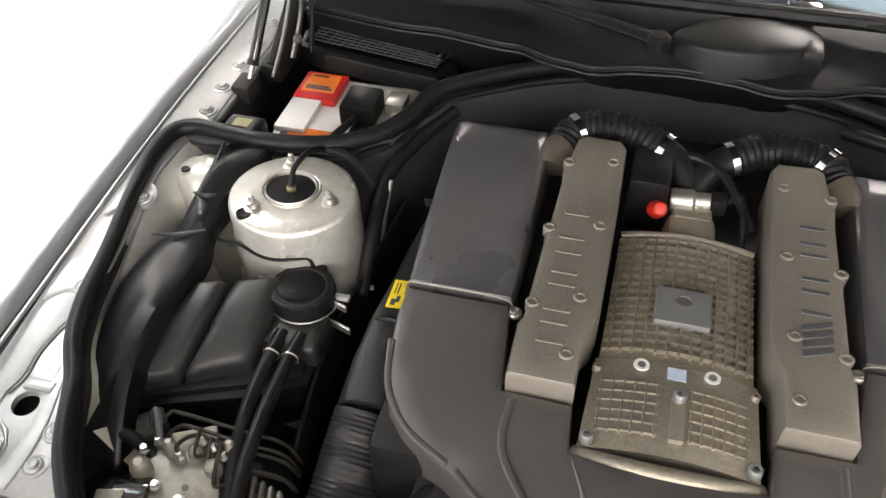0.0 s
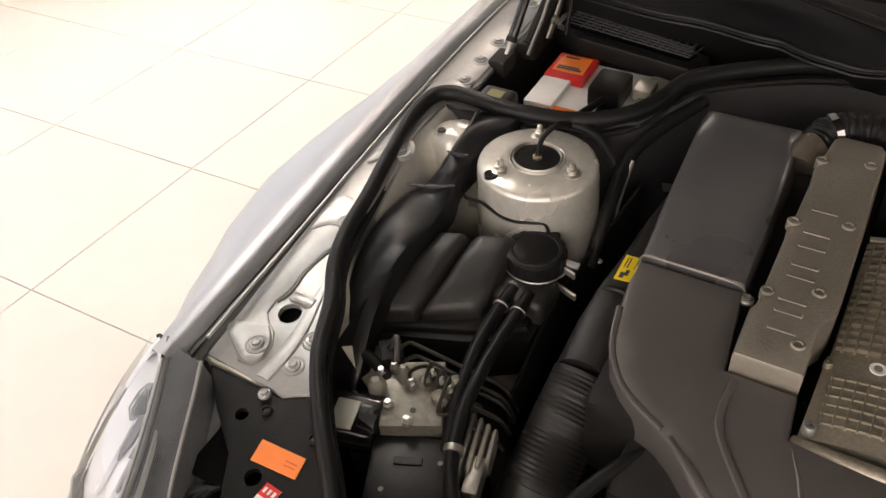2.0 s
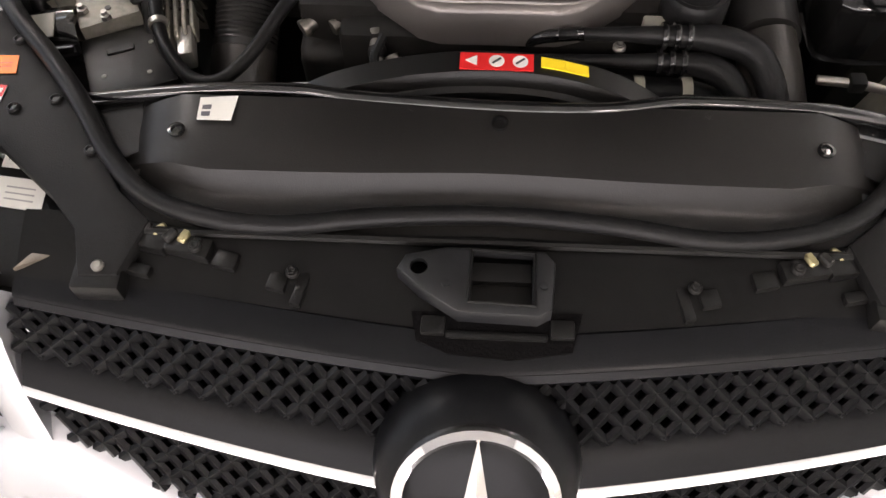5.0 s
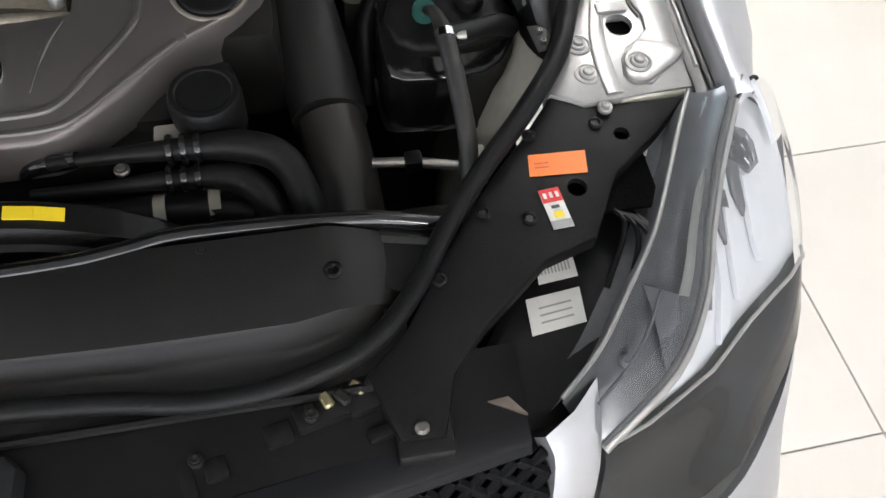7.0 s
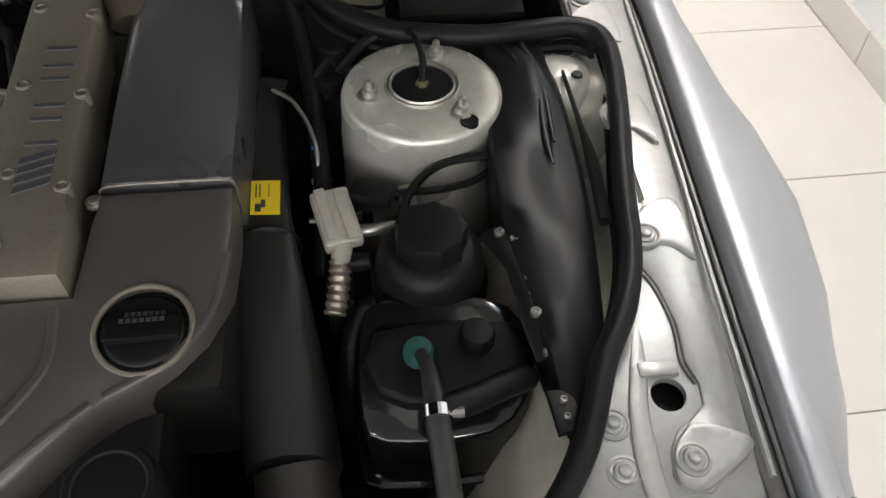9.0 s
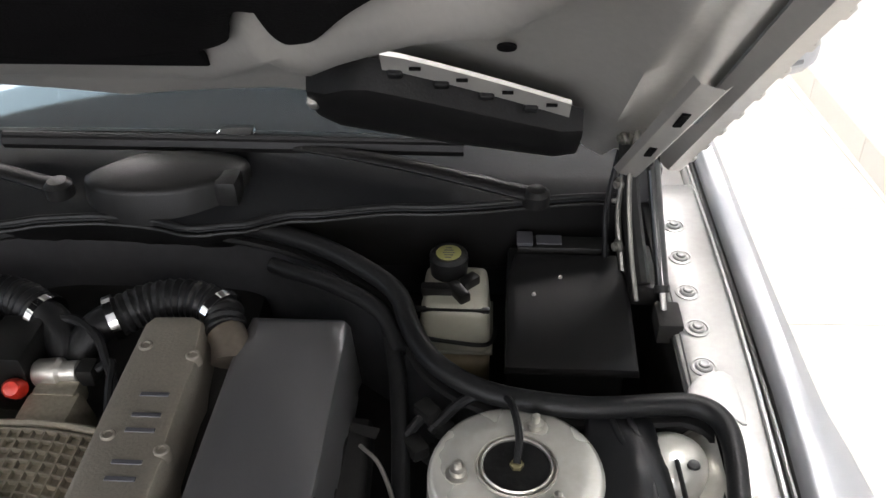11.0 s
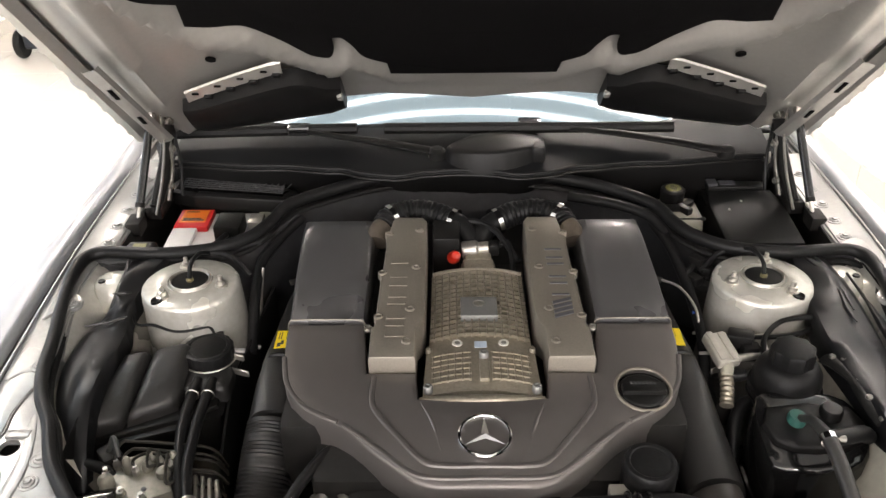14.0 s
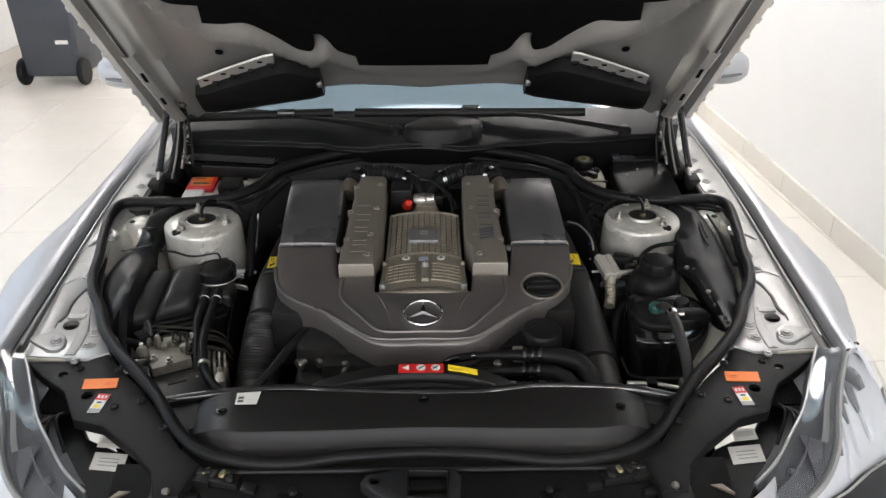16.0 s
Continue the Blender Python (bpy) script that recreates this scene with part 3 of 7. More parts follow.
    part("tower_rim", lathe([(0.0325, 0.878), (0.0330, 0.8885), (0.0345, 0.8900), (0.0360, 0.8885), (0.0368, 0.8865), (0.0378, 0.8885), (0.0395, 0.8890), (0.041, 0.884)], c, 36), STEEL, w)
    part("mount_bowl", lathe([(0.001, 0.864), (0.017, 0.864), (0.021, 0.871), (0.024, 0.871), (0.027, 0.868), (0.031, 0.872), (0.0330, 0.886)], c, 30), RUBBER, w)
    part("strut_washer", lathe([(0.001, 0.870), (0.0185, 0.870), (0.0205, 0.8725), (0.0215, 0.868)], c, 26), GOLDEN, w)
    part("strut_nut", lathe([(0.0125, 0.870), (0.0125, 0.880), (0.0115, 0.882), (0.007, 0.882), (0.007, 0.890), (0.002, 0.891)], c, 6), GOLDEN, w)
    for a in (70, 190, 310):
        x, y = c[0] + s * 0.058 * math.cos(radians(a)), c[1] + 0.058 * math.sin(radians(a))
        part("tower_stud", lathe([(0.013, 0.878), (0.013, 0.884), (0.008, 0.885), (0.008, 0.892), (0.004, 0.893), (0.004, 0.902), (0.001, 0.903)], (x, y, 0), 12), STEEL, w)
    part("drain_plug", lathe([(0.001, 0.0008), (0.0075, 0.0010), (0.0095, 0.0022), (0.0105, -0.003)], (-0.560 if s < 0 else 0.553, 0.716, 0.8822), 18, (s * 0.03, -0.04, 1)), RUBBER, w)
    # small pocket in the corner
    part("corner_dome", lathe([(0.002, 0.872), (0.02, 0.871), (0.034, 0.864), (0.042, 0.845), (0.052, 0.80), (0.065, 0.68)], (s * 0.668, 0.815, 0), 24), TOWER, w, angle=60)
    part("corner_plug", lathe([(0.001, 0.873), (0.006, 0.8735), (0.007, 0.871)], (s * 0.685, 0.798, 0), 12), RUBBER, w)
    part("corner_wall", loft([[(s * 0.715, y, 0.868), (s * 0.69, y, 0.84), (s * 0.665, y, 0.76), (s * 0.65, y, 0.6)] for y in (0.6, 0.68, 0.76, 0.84, 0.88)]), TOWER, w)
    return w


for side in (-1, 1):
    wing(side)
    inner_wing(side)


def tub():
    """The dark bottom and bulkheads of the engine bay, under all the parts."""
    t = thing("engine_bay_tub", (0, 0.6, 0.35), "dark grimy bottom and bulkhead of the engine bay", "car body")
    part("bottom", rbox((0, 0.58, 0.44), (1.30, 1.36, 0.05), 0.005), DARK, t)
    part("bulkhead", loft([[(x, y0, 0.45), (x, y0, 0.80), (x, y0 + 0.005, 0.872), (x, y0 + 0.014, 0.876), (x, y0 + 0.024, 0.84)] for x, y0 in ((-0.72, 0.865), (-0.6, 0.862), (-0.48, 0.875), (-0.42, 0.92), (-0.385, 0.98), (-0.355, 1.04), (-0.28, 1.095), (-0.2, 1.13), (-0.1, 1.155), (0, 1.165), (0.1, 1.155), (0.2, 1.13), (0.28, 1.095), (0.355, 1.04), (0.385, 0.98), (0.42, 0.92), (0.48, 0.875), (0.6, 0.862), (0.72, 0.865))]), BULK, t)
    part("rear_floor", rbox((0, 1.16, 0.66), (1.42, 0.55, 0.03), 0.004), DARK, t)
    part("rear_wall", rbox((0, 1.30, 0.79), (1.44, 0.04, 0.26), 0.004), BULK, t)
    for s in (-1, 1):
        part("rear_side", rbox((s * 0.71, 1.11, 0.76), (0.03, 0.46, 0.20), 0.004), DARK, t)
    part("front_wall", rbox((0, 0.13, 0.62), (0.98, 0.04, 0.36), 0.004), DARK, t)
    e = thing("engine_block", (0, 0.6, 0.45), "dark engine block below the covers", "engine")
    part("block", rbox((0, 0.66, 0.63), (0.46, 0.60, 0.36), 0.03, 2, (1.12, 1)), DARK, e)
    for s in (-1, 1):
        part("cylinder_head", rbox((s * 0.21, 0.70, 0.77), (0.20, 0.52, 0.14), 0.02), DARK, e)
    part("timing_case", rbox((0, 0.36, 0.62), (0.40, 0.06, 0.34), 0.02), DARK, e)
    part("gearbox_tunnel", rbox((0, 1.05, 0.62), (0.34, 0.22, 0.34), 0.03), DARK, e)


tub()

# ---- bay seal ----
SEAL = [(0, 0.052, 0.826), (0.12, 0.045, 0.826), (0.21, 0.032, 0.826), (0.285, 0.036, 0.827), (0.355, 0.058, 0.83), (0.405, 0.103, 0.836), (0.45, 0.166, 0.848), (0.50, 0.226, 0.855), (0.547, 0.276, 0.86), (0.60, 0.345, 0.866), (0.633, 0.42, 0.87), (0.662, 0.47, 0.873), (0.682, 0.53, 0.875), (0.694, 0.61, 0.877), (0.71, 0.70, 0.88), (0.724, 0.80, 0.882), (0.720, 0.848, 0.884), (0.695, 0.868, 0.885), (0.655, 0.866, 0.886), (0.58, 0.858, 0.887), (0.484, 0.873, 0.888), (0.423, 0.912, 0.89), (0.39, 0.965, 0.893), (0.362, 1.03, 0.897), (0.28, 1.095, 0.90), (0.20, 1.13, 0.902), (0.10, 1.155, 0.903), (0, 1.166, 0.904)]


def seal():
    t = thing("bay_seal", (0, 0.6, 0.82), "thick black rubber seal running round the engine bay", "rubber seal")
    loop = SEAL + [(-x - 0.014 * min(1, max(0, (y - 0.4) / 0.4)) * (x > 0.3), y + 0.012 * (y > 0.8), z) for x, y, z in SEAL[-2:0:-1]]
    part("bulb", tube(loop, [0.0100] * 8 + [0.0112] * 8 + [0.0125] * 23 + [0.0105] * 15, 5, 14, True), RUBBER, t)
    part("foot", tube([(x * 0.995, y + (0.002 if y < 0.6 else -0.004), z - 0.022) for x, y, z in loop], 0.009, 5, 8, True, squash=0.7), MATT, t)


seal()


# ---- engine covers ----
def cover_z(x, y):
    return 0.846 + (y - 0.33) * 0.128 + 0.014 * max(0, 1 - (x / 0.17) ** 2) * max(0, 1 - abs(y - 0.40) / 0.2)


def engine_cover():
    c = thing("engine_cover", (0, 0.5, 0.75), "grey satin plastic engine cover with a chrome badge at the front", "engine cover")
    half = [(0.0, 0.313), (0.07, 0.314), (0.096, 0.322), (0.15, 0.366), (0.197, 0.412), (0.218, 0.427), (0.245, 0.440), (0.272, 0.458), (0.293, 0.482), (0.306, 0.513), (0.313, 0.56), (0.317, 0.60), (0.316, 0.638), (0.192, 0.638), (0.186, 0.60), (0.178, 0.527), (0.102, 0.523), (0.097, 0.47), (0.05, 0.463), (0, 0.463)]
    right = half[:-1]
    left = [(-x, y) for x, y in half[1:-1]][::-1]
    outline = right + [(0.0, 0.463)] + left
    cap = circle(0.2435, 0.489, 0.041, 28)
    part("front_shell", pad(outline, cover_z, 0.055, 0.007, [cap], cuts=2), COVER, c)
    part("front_wall", loft([[(x, y, cover_z(x, y) - 0.02), (x * 1.0, y + 0.004, cover_z(x, y) - 0.045), (x * 0.96, y + 0.014, 0.785), (x * 0.92, y + 0.035, 0.765)] for x, y in left[3:] + right[:11]]), COVER, c, angle=60)
    for s in (-1, 1):
        # raised frame that runs round the badge field
        ridge = [(0.166, 0.515), (0.1675, 0.475), (0.158, 0.445), (0.12, 0.392), (0.088, 0.355), (0.06, 0.346), (0, 0.345)]
        part("raised_rib", tube([(s * x, y, cover_z(x, y) + 0.0005) for x, y in ridge], 0.0045, 8, 8, squash=0.8), COVER, c)
        ridge = [(0.205, 0.425), (0.15, 0.379), (0.105, 0.339), (0.07, 0.328), (0, 0.327)]
        part("raised_rib", tube([(s * x, y, cover_z(x, y) + 0.0) for x, y in ridge], 0.004, 8, 8, squash=0.8), COVER, c)
        part("badge_field_edge", tube([(s * x, y, cover_z(x, y)) for x, y in ((0.092, 0.458), (0.075, 0.42), (0.062, 0.37))], [0.001, 0.003, 0.0008], 6, 6, squash=0.6), COVER, c)
        part("rim_rib", tube([(s * x, y, cover_z(x, y) - 0.001) for x, y in ((0.3125, 0.56), (0.302, 0.51), (0.285, 0.479), (0.262, 0.456), (0.215, 0.431))], 0.0042, 8, 8, squash=0.8), COVER, c)
        # rear lid over the air filter
        lid = [(0.197, 0.985), (0.195, 0.90), (0.192, 0.76), (0.191, 0.645), (0.316, 0.645), (0.324, 0.76), (0.331, 0.90), (0.334, 0.968), (0.326, 0.985)]
        if s > 0:
            lid = [(x - 0.016 * max(0, (y - 0.66) / 0.32) * (x > 0.3), y) for x, y in lid]
        part("filter_lid", pad(mirror(lid, s), lambda x, y: 0.8900 + 0.014 * (y - 0.645) / 0.34 - 0.02 * max(0, (y - 0.96) / 0.03), 0.10, 0.008, cuts=1, draft=0.006), LID, c)
        part("seam_lip", tube([(s * x, 0.6415, z) for x, z in ((0.190, 0.872), (0.193, 0.886), (0.215, 0.8905), (0.30, 0.8905), (0.315, 0.887), (0.319, 0.868))], 0.0013, 4, 6), VALVE, c)
        part("lid_inner_wall", loft([[(s * (0.194 + 0.004 * k / 8), 0.648 + 0.33 * k / 8, 0.882), (s * (0.187 + 0.010 * k / 8), 0.648 + 0.33 * k / 8, 0.78)] for k in range(9)]), MATT, c)
        bolt(c, (s * 0.186, 0.634, 0.876), 0.006, 0.006)
    # badge: ring with three arms
    n = Vector((0, -0.13, 1)).normalized()
    z = cover_z(0, 0.392) + 0.002
    ring = [Vector((0, 0.392, z)) + Vector((0.0365 * math.cos(a), 0.0365 * math.sin(a), 0.0365 * math.sin(a) * 0.10)) for a in (2 * math.pi * k / 40 for k in range(40))]
    part("badge_ring", tube(ring, 0.0027, 1, 8, True, raw=True), CHROME, c, "chrome ring")
    for a in (90, 210, 330):
        bm = bmesh.new()
        u = Vector((math.cos(radians(a)), math.sin(radians(a)), 0.10 * math.sin(radians(a))))
        v = Vector((-u.y, u.x, 0))
        o = Vector((0, 0.392, z))
        tip, mid = o + u * 0.035, [o + v * 0.0065 - u * 0.003, o - v * 0.0065 - u * 0.003]
        top = o + n * 0.004
        vs = [bm.verts.new(q) for q in (tip, mid[0], mid[1], top)]
        for f in ((0, 1, 3), (0, 3, 2), (1, 2, 3), (0, 2, 1)):
            bm.faces.new([vs[i] for i in f])
        part("badge_arm", bm, CHROME, c, "chrome arm", angle=5)
    # oil filler cap in its well
    zc = cover_z(0.2435, 0.489)
    part("filler_well", lathe([(0.001, zc - 0.03), (0.036, zc - 0.03), (0.040, zc - 0.02), (0.0405, zc - 0.002)], (0.2435, 0.489, 0), 30), MATT, c)
    part("well_rim", tube([(0.2435 + 0.0415 * math.cos(a), 0.489 + 0.0415 * math.sin(a), cover_z(0.2435, 0.489 + 0.0415 * math.sin(a)) + 0.0005) for a in (2 * math.pi * k / 36 for k in range(36))], 0.0028, 1, 8, True, raw=True), VALVE, c)
    f = thing("oil_filler_cap", (0.2435, 0.489, zc - 0.03), "round black oil filler cap with grip bar and print", "oil cap")
    disc = part("cap_disc", lathe([(0.001, zc + 0.001), (0.032, zc + 0.001), (0.0365, zc - 0.002), (0.0385, zc - 0.008), (0.0385, zc - 0.031)], (0.2435, 0.489, 0), 30), BLACK, f)
    part("grip", rbox((0.2435, 0.486, zc + 0.003), (0.066, 0.022, 0.012), 0.004), BLACK, f)
    for w, y in ((0.036, 0.504), (0.040, 0.4925)):
        for k in range(7):
            part("print", rbox((0.2435 + w * (k - 3) / 7, y, zc + 0.001 + (0.008 if y < 0.5 else 0)), (w / 7 * 0.72, 0.0042, 0.001), 0), PRINT, disc)


engine_cover()


def valve_cover(s):
    v = thing("valve_cover", (s * 0.13, 0.7, 0.80), "tan grey painted metal valve cover with raised bars and bolts", "valve cover", "valve covers")
    zt = lambda x, y: 0.906 + (y - 0.65) * 0.045
    out = [(0.100, 0.948), (0.092, 0.935), (0.090, 0.80), (0.090, 0.645), (0.094, 0.615), (0.103, 0.60), (0.103, 0.528), (0.176, 0.528), (0.177, 0.60), (0.172, 0.612), (0.170, 0.74), (0.172, 0.755), (0.168, 0.768), (0.166, 0.85), (0.168, 0.872), (0.163, 0.90), (0.158, 0.942), (0.145, 0.95)]
    part("cover", pad(mirror(out, s), zt, 0.07, 0.007, cuts=1), VALVE, v)
    for x, y in ((0.166, 0.63), (0.167, 0.758), (0.162, 0.888), (0.106, 0.90), (0.108, 0.775), (0.115, 0.65), (0.118, 0.565)):
        part("bolt_boss", lathe([(0.0080, zt(x, y) - 0.012), (0.0080, zt(x, y) + 0.0012), (0.0066, zt(x, y) + 0.0024), (0.0048, zt(x, y) + 0.0024), (0.0042, zt(x, y) + 0.0005), (0.001, zt(x, y) + 0.0005)], (s * x, y, 0), 16), VALVE, v)
    # plain raised shapes where the lettering stands
    if s > 0:
        for k in range(4):
            y = 0.628 + k * 0.0125
            bar = [(0.122, y - 0.006), (0.154, y + 0.006), (0.154, y + 0.0145), (0.122, y + 0.0025)]
            part("relief_bar", pad(bar, lambda x, q: zt(x, q) + 0.0014, 0.004, 0.0006), GREYBAR, v)
    for y0, l in ((0.688, 0.040), (0.742, 0.046), (0.802, 0.034)) if s > 0 else ((0.578, 0.034), (0.625, 0.046), (0.685, 0.040), (0.745, 0.05)):
        for dy in (0.0, l - 0.006):
            part("relief_bar", rbox((s * 0.138, y0 + dy, zt(0, y0 + dy) + 0.0008), (0.030, 0.006, 0.0016), 0.0006, 1), GREYBAR if s > 0 else VALVE, v)


for side in (-1, 1):
    valve_cover(side)


def supercharger():
    c = thing("supercharger", (0, 0.65, 0.78), "cast aluminium supercharger housing with waffle ribs and a badge plate", "supercharger")
    zt = lambda x, y: 0.874 - 1.9 * x * x + (y - 0.6) * 0.03
    xs = [-0.088 + 0.176 * k / 12 for k in range(13)]

    def sec(y, w=1.0, dz=0.0):
        return [(xs[0] * w, y, 0.78)] + [(x * w, y, zt(x, y) + dz) for x in xs] + [(xs[-1] * w, y, 0.78)]
    part("rear_case", loft([[(q[0], 0.815, 0.79) for q in sec(0.815, 0.90)], sec(0.815, 0.90, -0.006), sec(0.808, 0.92), sec(0.72, 0.93), sec(0.60, 0.95)], caps=True), CAST, c)
    part("front_case", loft([sec(0.606, 0.97, -0.002), sec(0.60, 0.99, 0.004), sec(0.56, 1.0, 0.004), sec(0.50, 1.03, 0.003), sec(0.485, 1.04, 0.0)], caps=True), CAST, c)
    part("front_bead", tube([(x, 0.478 - 0.012 * (1 - (x / 0.09) ** 2), zt(x, 0.478) - 0.004) for x in (-0.094, -0.07, -0.045, -0.02, 0, 0.02, 0.045, 0.07, 0.094)], 0.0095, 4, 10), CAST, c)
    part("rear_bead", tube([(x, 0.813, zt(x, 0.81) + 0.001) for x in (-0.08, -0.05, 0, 0.05, 0.08)], 0.005, 5, 8), CAST, c)
    for k in range(13):
        x = -0.075 + k * 0.0125
        part("rib", loft([[(x - 0.0016, y, zt(x, y) - 0.001), (x - 0.0011, y, zt(x, y) + 0.006), (x + 0.0011, y, zt(x, y) + 0.006), (x + 0.0016, y, zt(x, y) - 0.001)] for y in (0.612, 0.71, 0.80)], caps=True), CAST, c)
    for k in range(15):
        y = 0.617 + k * 0.0132
        part("rib", loft([[(x * 0.93, y - 0.0017, zt(x, y) - 0.001), (x * 0.93, y - 0.0011, zt(x, y) + 0.0062), (x * 0.93, y + 0.0011, zt(x, y) + 0.0062), (x * 0.93, y + 0.0017, zt(x, y) - 0.001)] for x in xs], caps=True), CAST, c)
    for s in (-1, 1):
        for k in range(6):
            x = s * (0.018 + k * 0.0115)
            part("rib", loft([[(x - 0.0014, y, zt(x, y) + 0.002), (x - 0.001, y, zt(x, y) + 0.0062), (x + 0.001, y, zt(x, y) + 0.0062), (x + 0.0014, y, zt(x, y) + 0.002)] for y in (0.503, 0.54, 0.572)], caps=True), CAST, c)
        for k in range(6):
            y = 0.506 + k * 0.0125
            part("rib", loft([[(s * x, y - 0.0015, zt(x, y) + 0.002), (s * x, y - 0.001, zt(x, y) + 0.0064), (s * x, y + 0.001, zt(x, y) + 0.0064), (s * x, y + 0.0015, zt(x, y) + 0.002)] for x in (0.016, 0.035, 0.055, 0.078)], caps=True), CAST, c)
        part("rivet", lathe([(0.0085, 0.0), (0.0085, 0.0018), (0.006, 0.002), (0.0045, 0.0012), (0.001, 0.0012)], (s * 0.0375, 0.592, zt(0.0375, 0.592) + 0.005), 18), PAPER, c, "pale ringed rivet")
        part("rivet_core", lathe([(0.0048, 0.0), (0.0044, 0.0022), (0.001, 0.0024)], (s * 0.0375, 0.592, zt(0.0375, 0.592) + 0.005), 14), STEELGREY, c)
        bolt(c, (s * 0.083, 0.492, zt(0.083, 0.492) + 0.005), 0.0075, 0.011, STEELGREY, washer=False)
        bolt(c, (s * 0.084, 0.585, zt(0.084, 0.585) + 0.003), 0.005, 0.008, CAST, washer=False)
    bolt(c, (0.004, 0.553, zt(0, 0.553) + 0.005), 0.0075, 0.013, STEELGREY, washer=False)
    part("bolt_web", rbox((0.004, 0.525, zt(0, 0.52) + 0.004), (0.015, 0.05, 0.01), 0.003), CAST, c)
    part("small_label", rbox((0.0, 0.586, zt(0, 0.586) + 0.005), (0.020, 0.016, 0.0012), 0), PALEBLUE, c, "pale blue label")
    part("badge_plate", pad([(-0.031, 0.655), (0.031, 0.655), (0.031, 0.711), (-0.031, 0.711)], lambda x, y: zt(0, y) + 0.0122, 0.013, 0.002), STEELGREY, c, "grey badge plate")
    part("badge_oval", lathe([(0.010, 0.0), (0.010, 0.001), (0.008, 0.0012), (0.0078, 0.0006), (0.001, 0.0006)], (0, 0.69, zt(0, 0.69) + 0.0125), 20), STEEL, c)
    # neck and throttle at the rear
    part("neck", rbox((0.004, 0.845, 0.845), (0.075, 0.06, 0.06), 0.012, 2, (0.8, 0.9)), CAST, c)


PALEBLUE = material("pale blue label", (0.42, 0.50, 0.60), 0.45, 0, 200, 0.08, 0.02)
STEELGREY = material("grey etched plate", (0.27, 0.27, 0.26), 0.4, 0.6, 300, 0.1, 0.1)
supercharger()


def intake_pipes():
    for s in (-1, 1):
        h = thing("intake_hose", (s * 0.12, 0.97, 0.86), "black corrugated intake hose with steel clamps", "hose", "rear intake hoses")
        path = [(s * 0.178, 0.948, 0.895), (s * 0.165, 0.975, 0.902), (s * 0.125, 0.990, 0.906), (s * 0.08, 0.985, 0.904), (s * 0.042, 0.965, 0.897)]
        part("hose", tube(path, 0.024, 14, 16, wave=0.06, waves=95), RUBBER, h)
        for k, q in ((0, path[1]), (1, path[4])):
            p = Vector(q)
            d = (Vector(path[2]) - Vector(path[0])) if k == 0 else (p - Vector(path[3]))
            part("clamp", lathe([(0.0260, -0.005), (0.0278, -0.005), (0.0278, 0.005), (0.0260, 0.005)], p, 24, d), CHROME, h, "steel hose clamp")
        part("inner_pipe", tube([path[4], (s * 0.024, 0.952, 0.890), (s * 0.010, 0.935, 0.875), (s * 0.004, 0.915, 0.85)], 0.0215, 5, 16), RUBBER, h)
        part("stub", tube([(s * 0.19, 0.915, 0.88), (s * 0.186, 0.935, 0.89), (s * 0.178, 0.948, 0.895)], 0.0225, 4, 16), STUB, h)
    m = thing("throttle_actuator", (-0.05, 0.91, 0.80), "black actuator box with a red cap beside a steel sensor", "actuator")
    part("box", rbox((-0.056, 0.915, 0.868), (0.052, 0.075, 0.085), 0.006), BLACK, m)
    part("red_cap", lathe([(0.001, 0.022), (0.008, 0.021), (0.011, 0.016), (0.012, 0.004), (0.013, 0.0)], (-0.042, 0.872, 0.872), 14, (0.2, -0.7, 0.7)), REDCAP, m, "bright red plug cap")
    part("sensor", lathe([(0.015, -0.028), (0.017, -0.024), (0.017, 0.0), (0.013, 0.004), (0.013, 0.022), (0.008, 0.024)], (0.002, 0.893, 0.878), 18, (1, 0, 0.1)), STEEL, m)
    part("sensor_plug", rbox((0.034, 0.893, 0.88), (0.02, 0.024, 0.024), 0.004), BLACK, m)
    part("sensor_foot", rbox((0.004, 0.875, 0.862), (0.05, 0.03, 0.03), 0.006), CAST, m)
    part("cable", tube([(0.044, 0.893, 0.885), (0.06, 0.90, 0.89), (0.066, 0.87, 0.88), (0.07, 0.83, 0.85), (0.075, 0.80, 0.83)], 0.005, 6, 8), RUBBER, m)
    part("cable", tube([(-0.04, 0.95, 0.90), (0.0, 0.952, 0.905), (0.035, 0.93, 0.90), (0.055, 0.90, 0.89), (0.08, 0.86, 0.87)], 0.006, 6, 8), RUBBER, m)


intake_pipes()


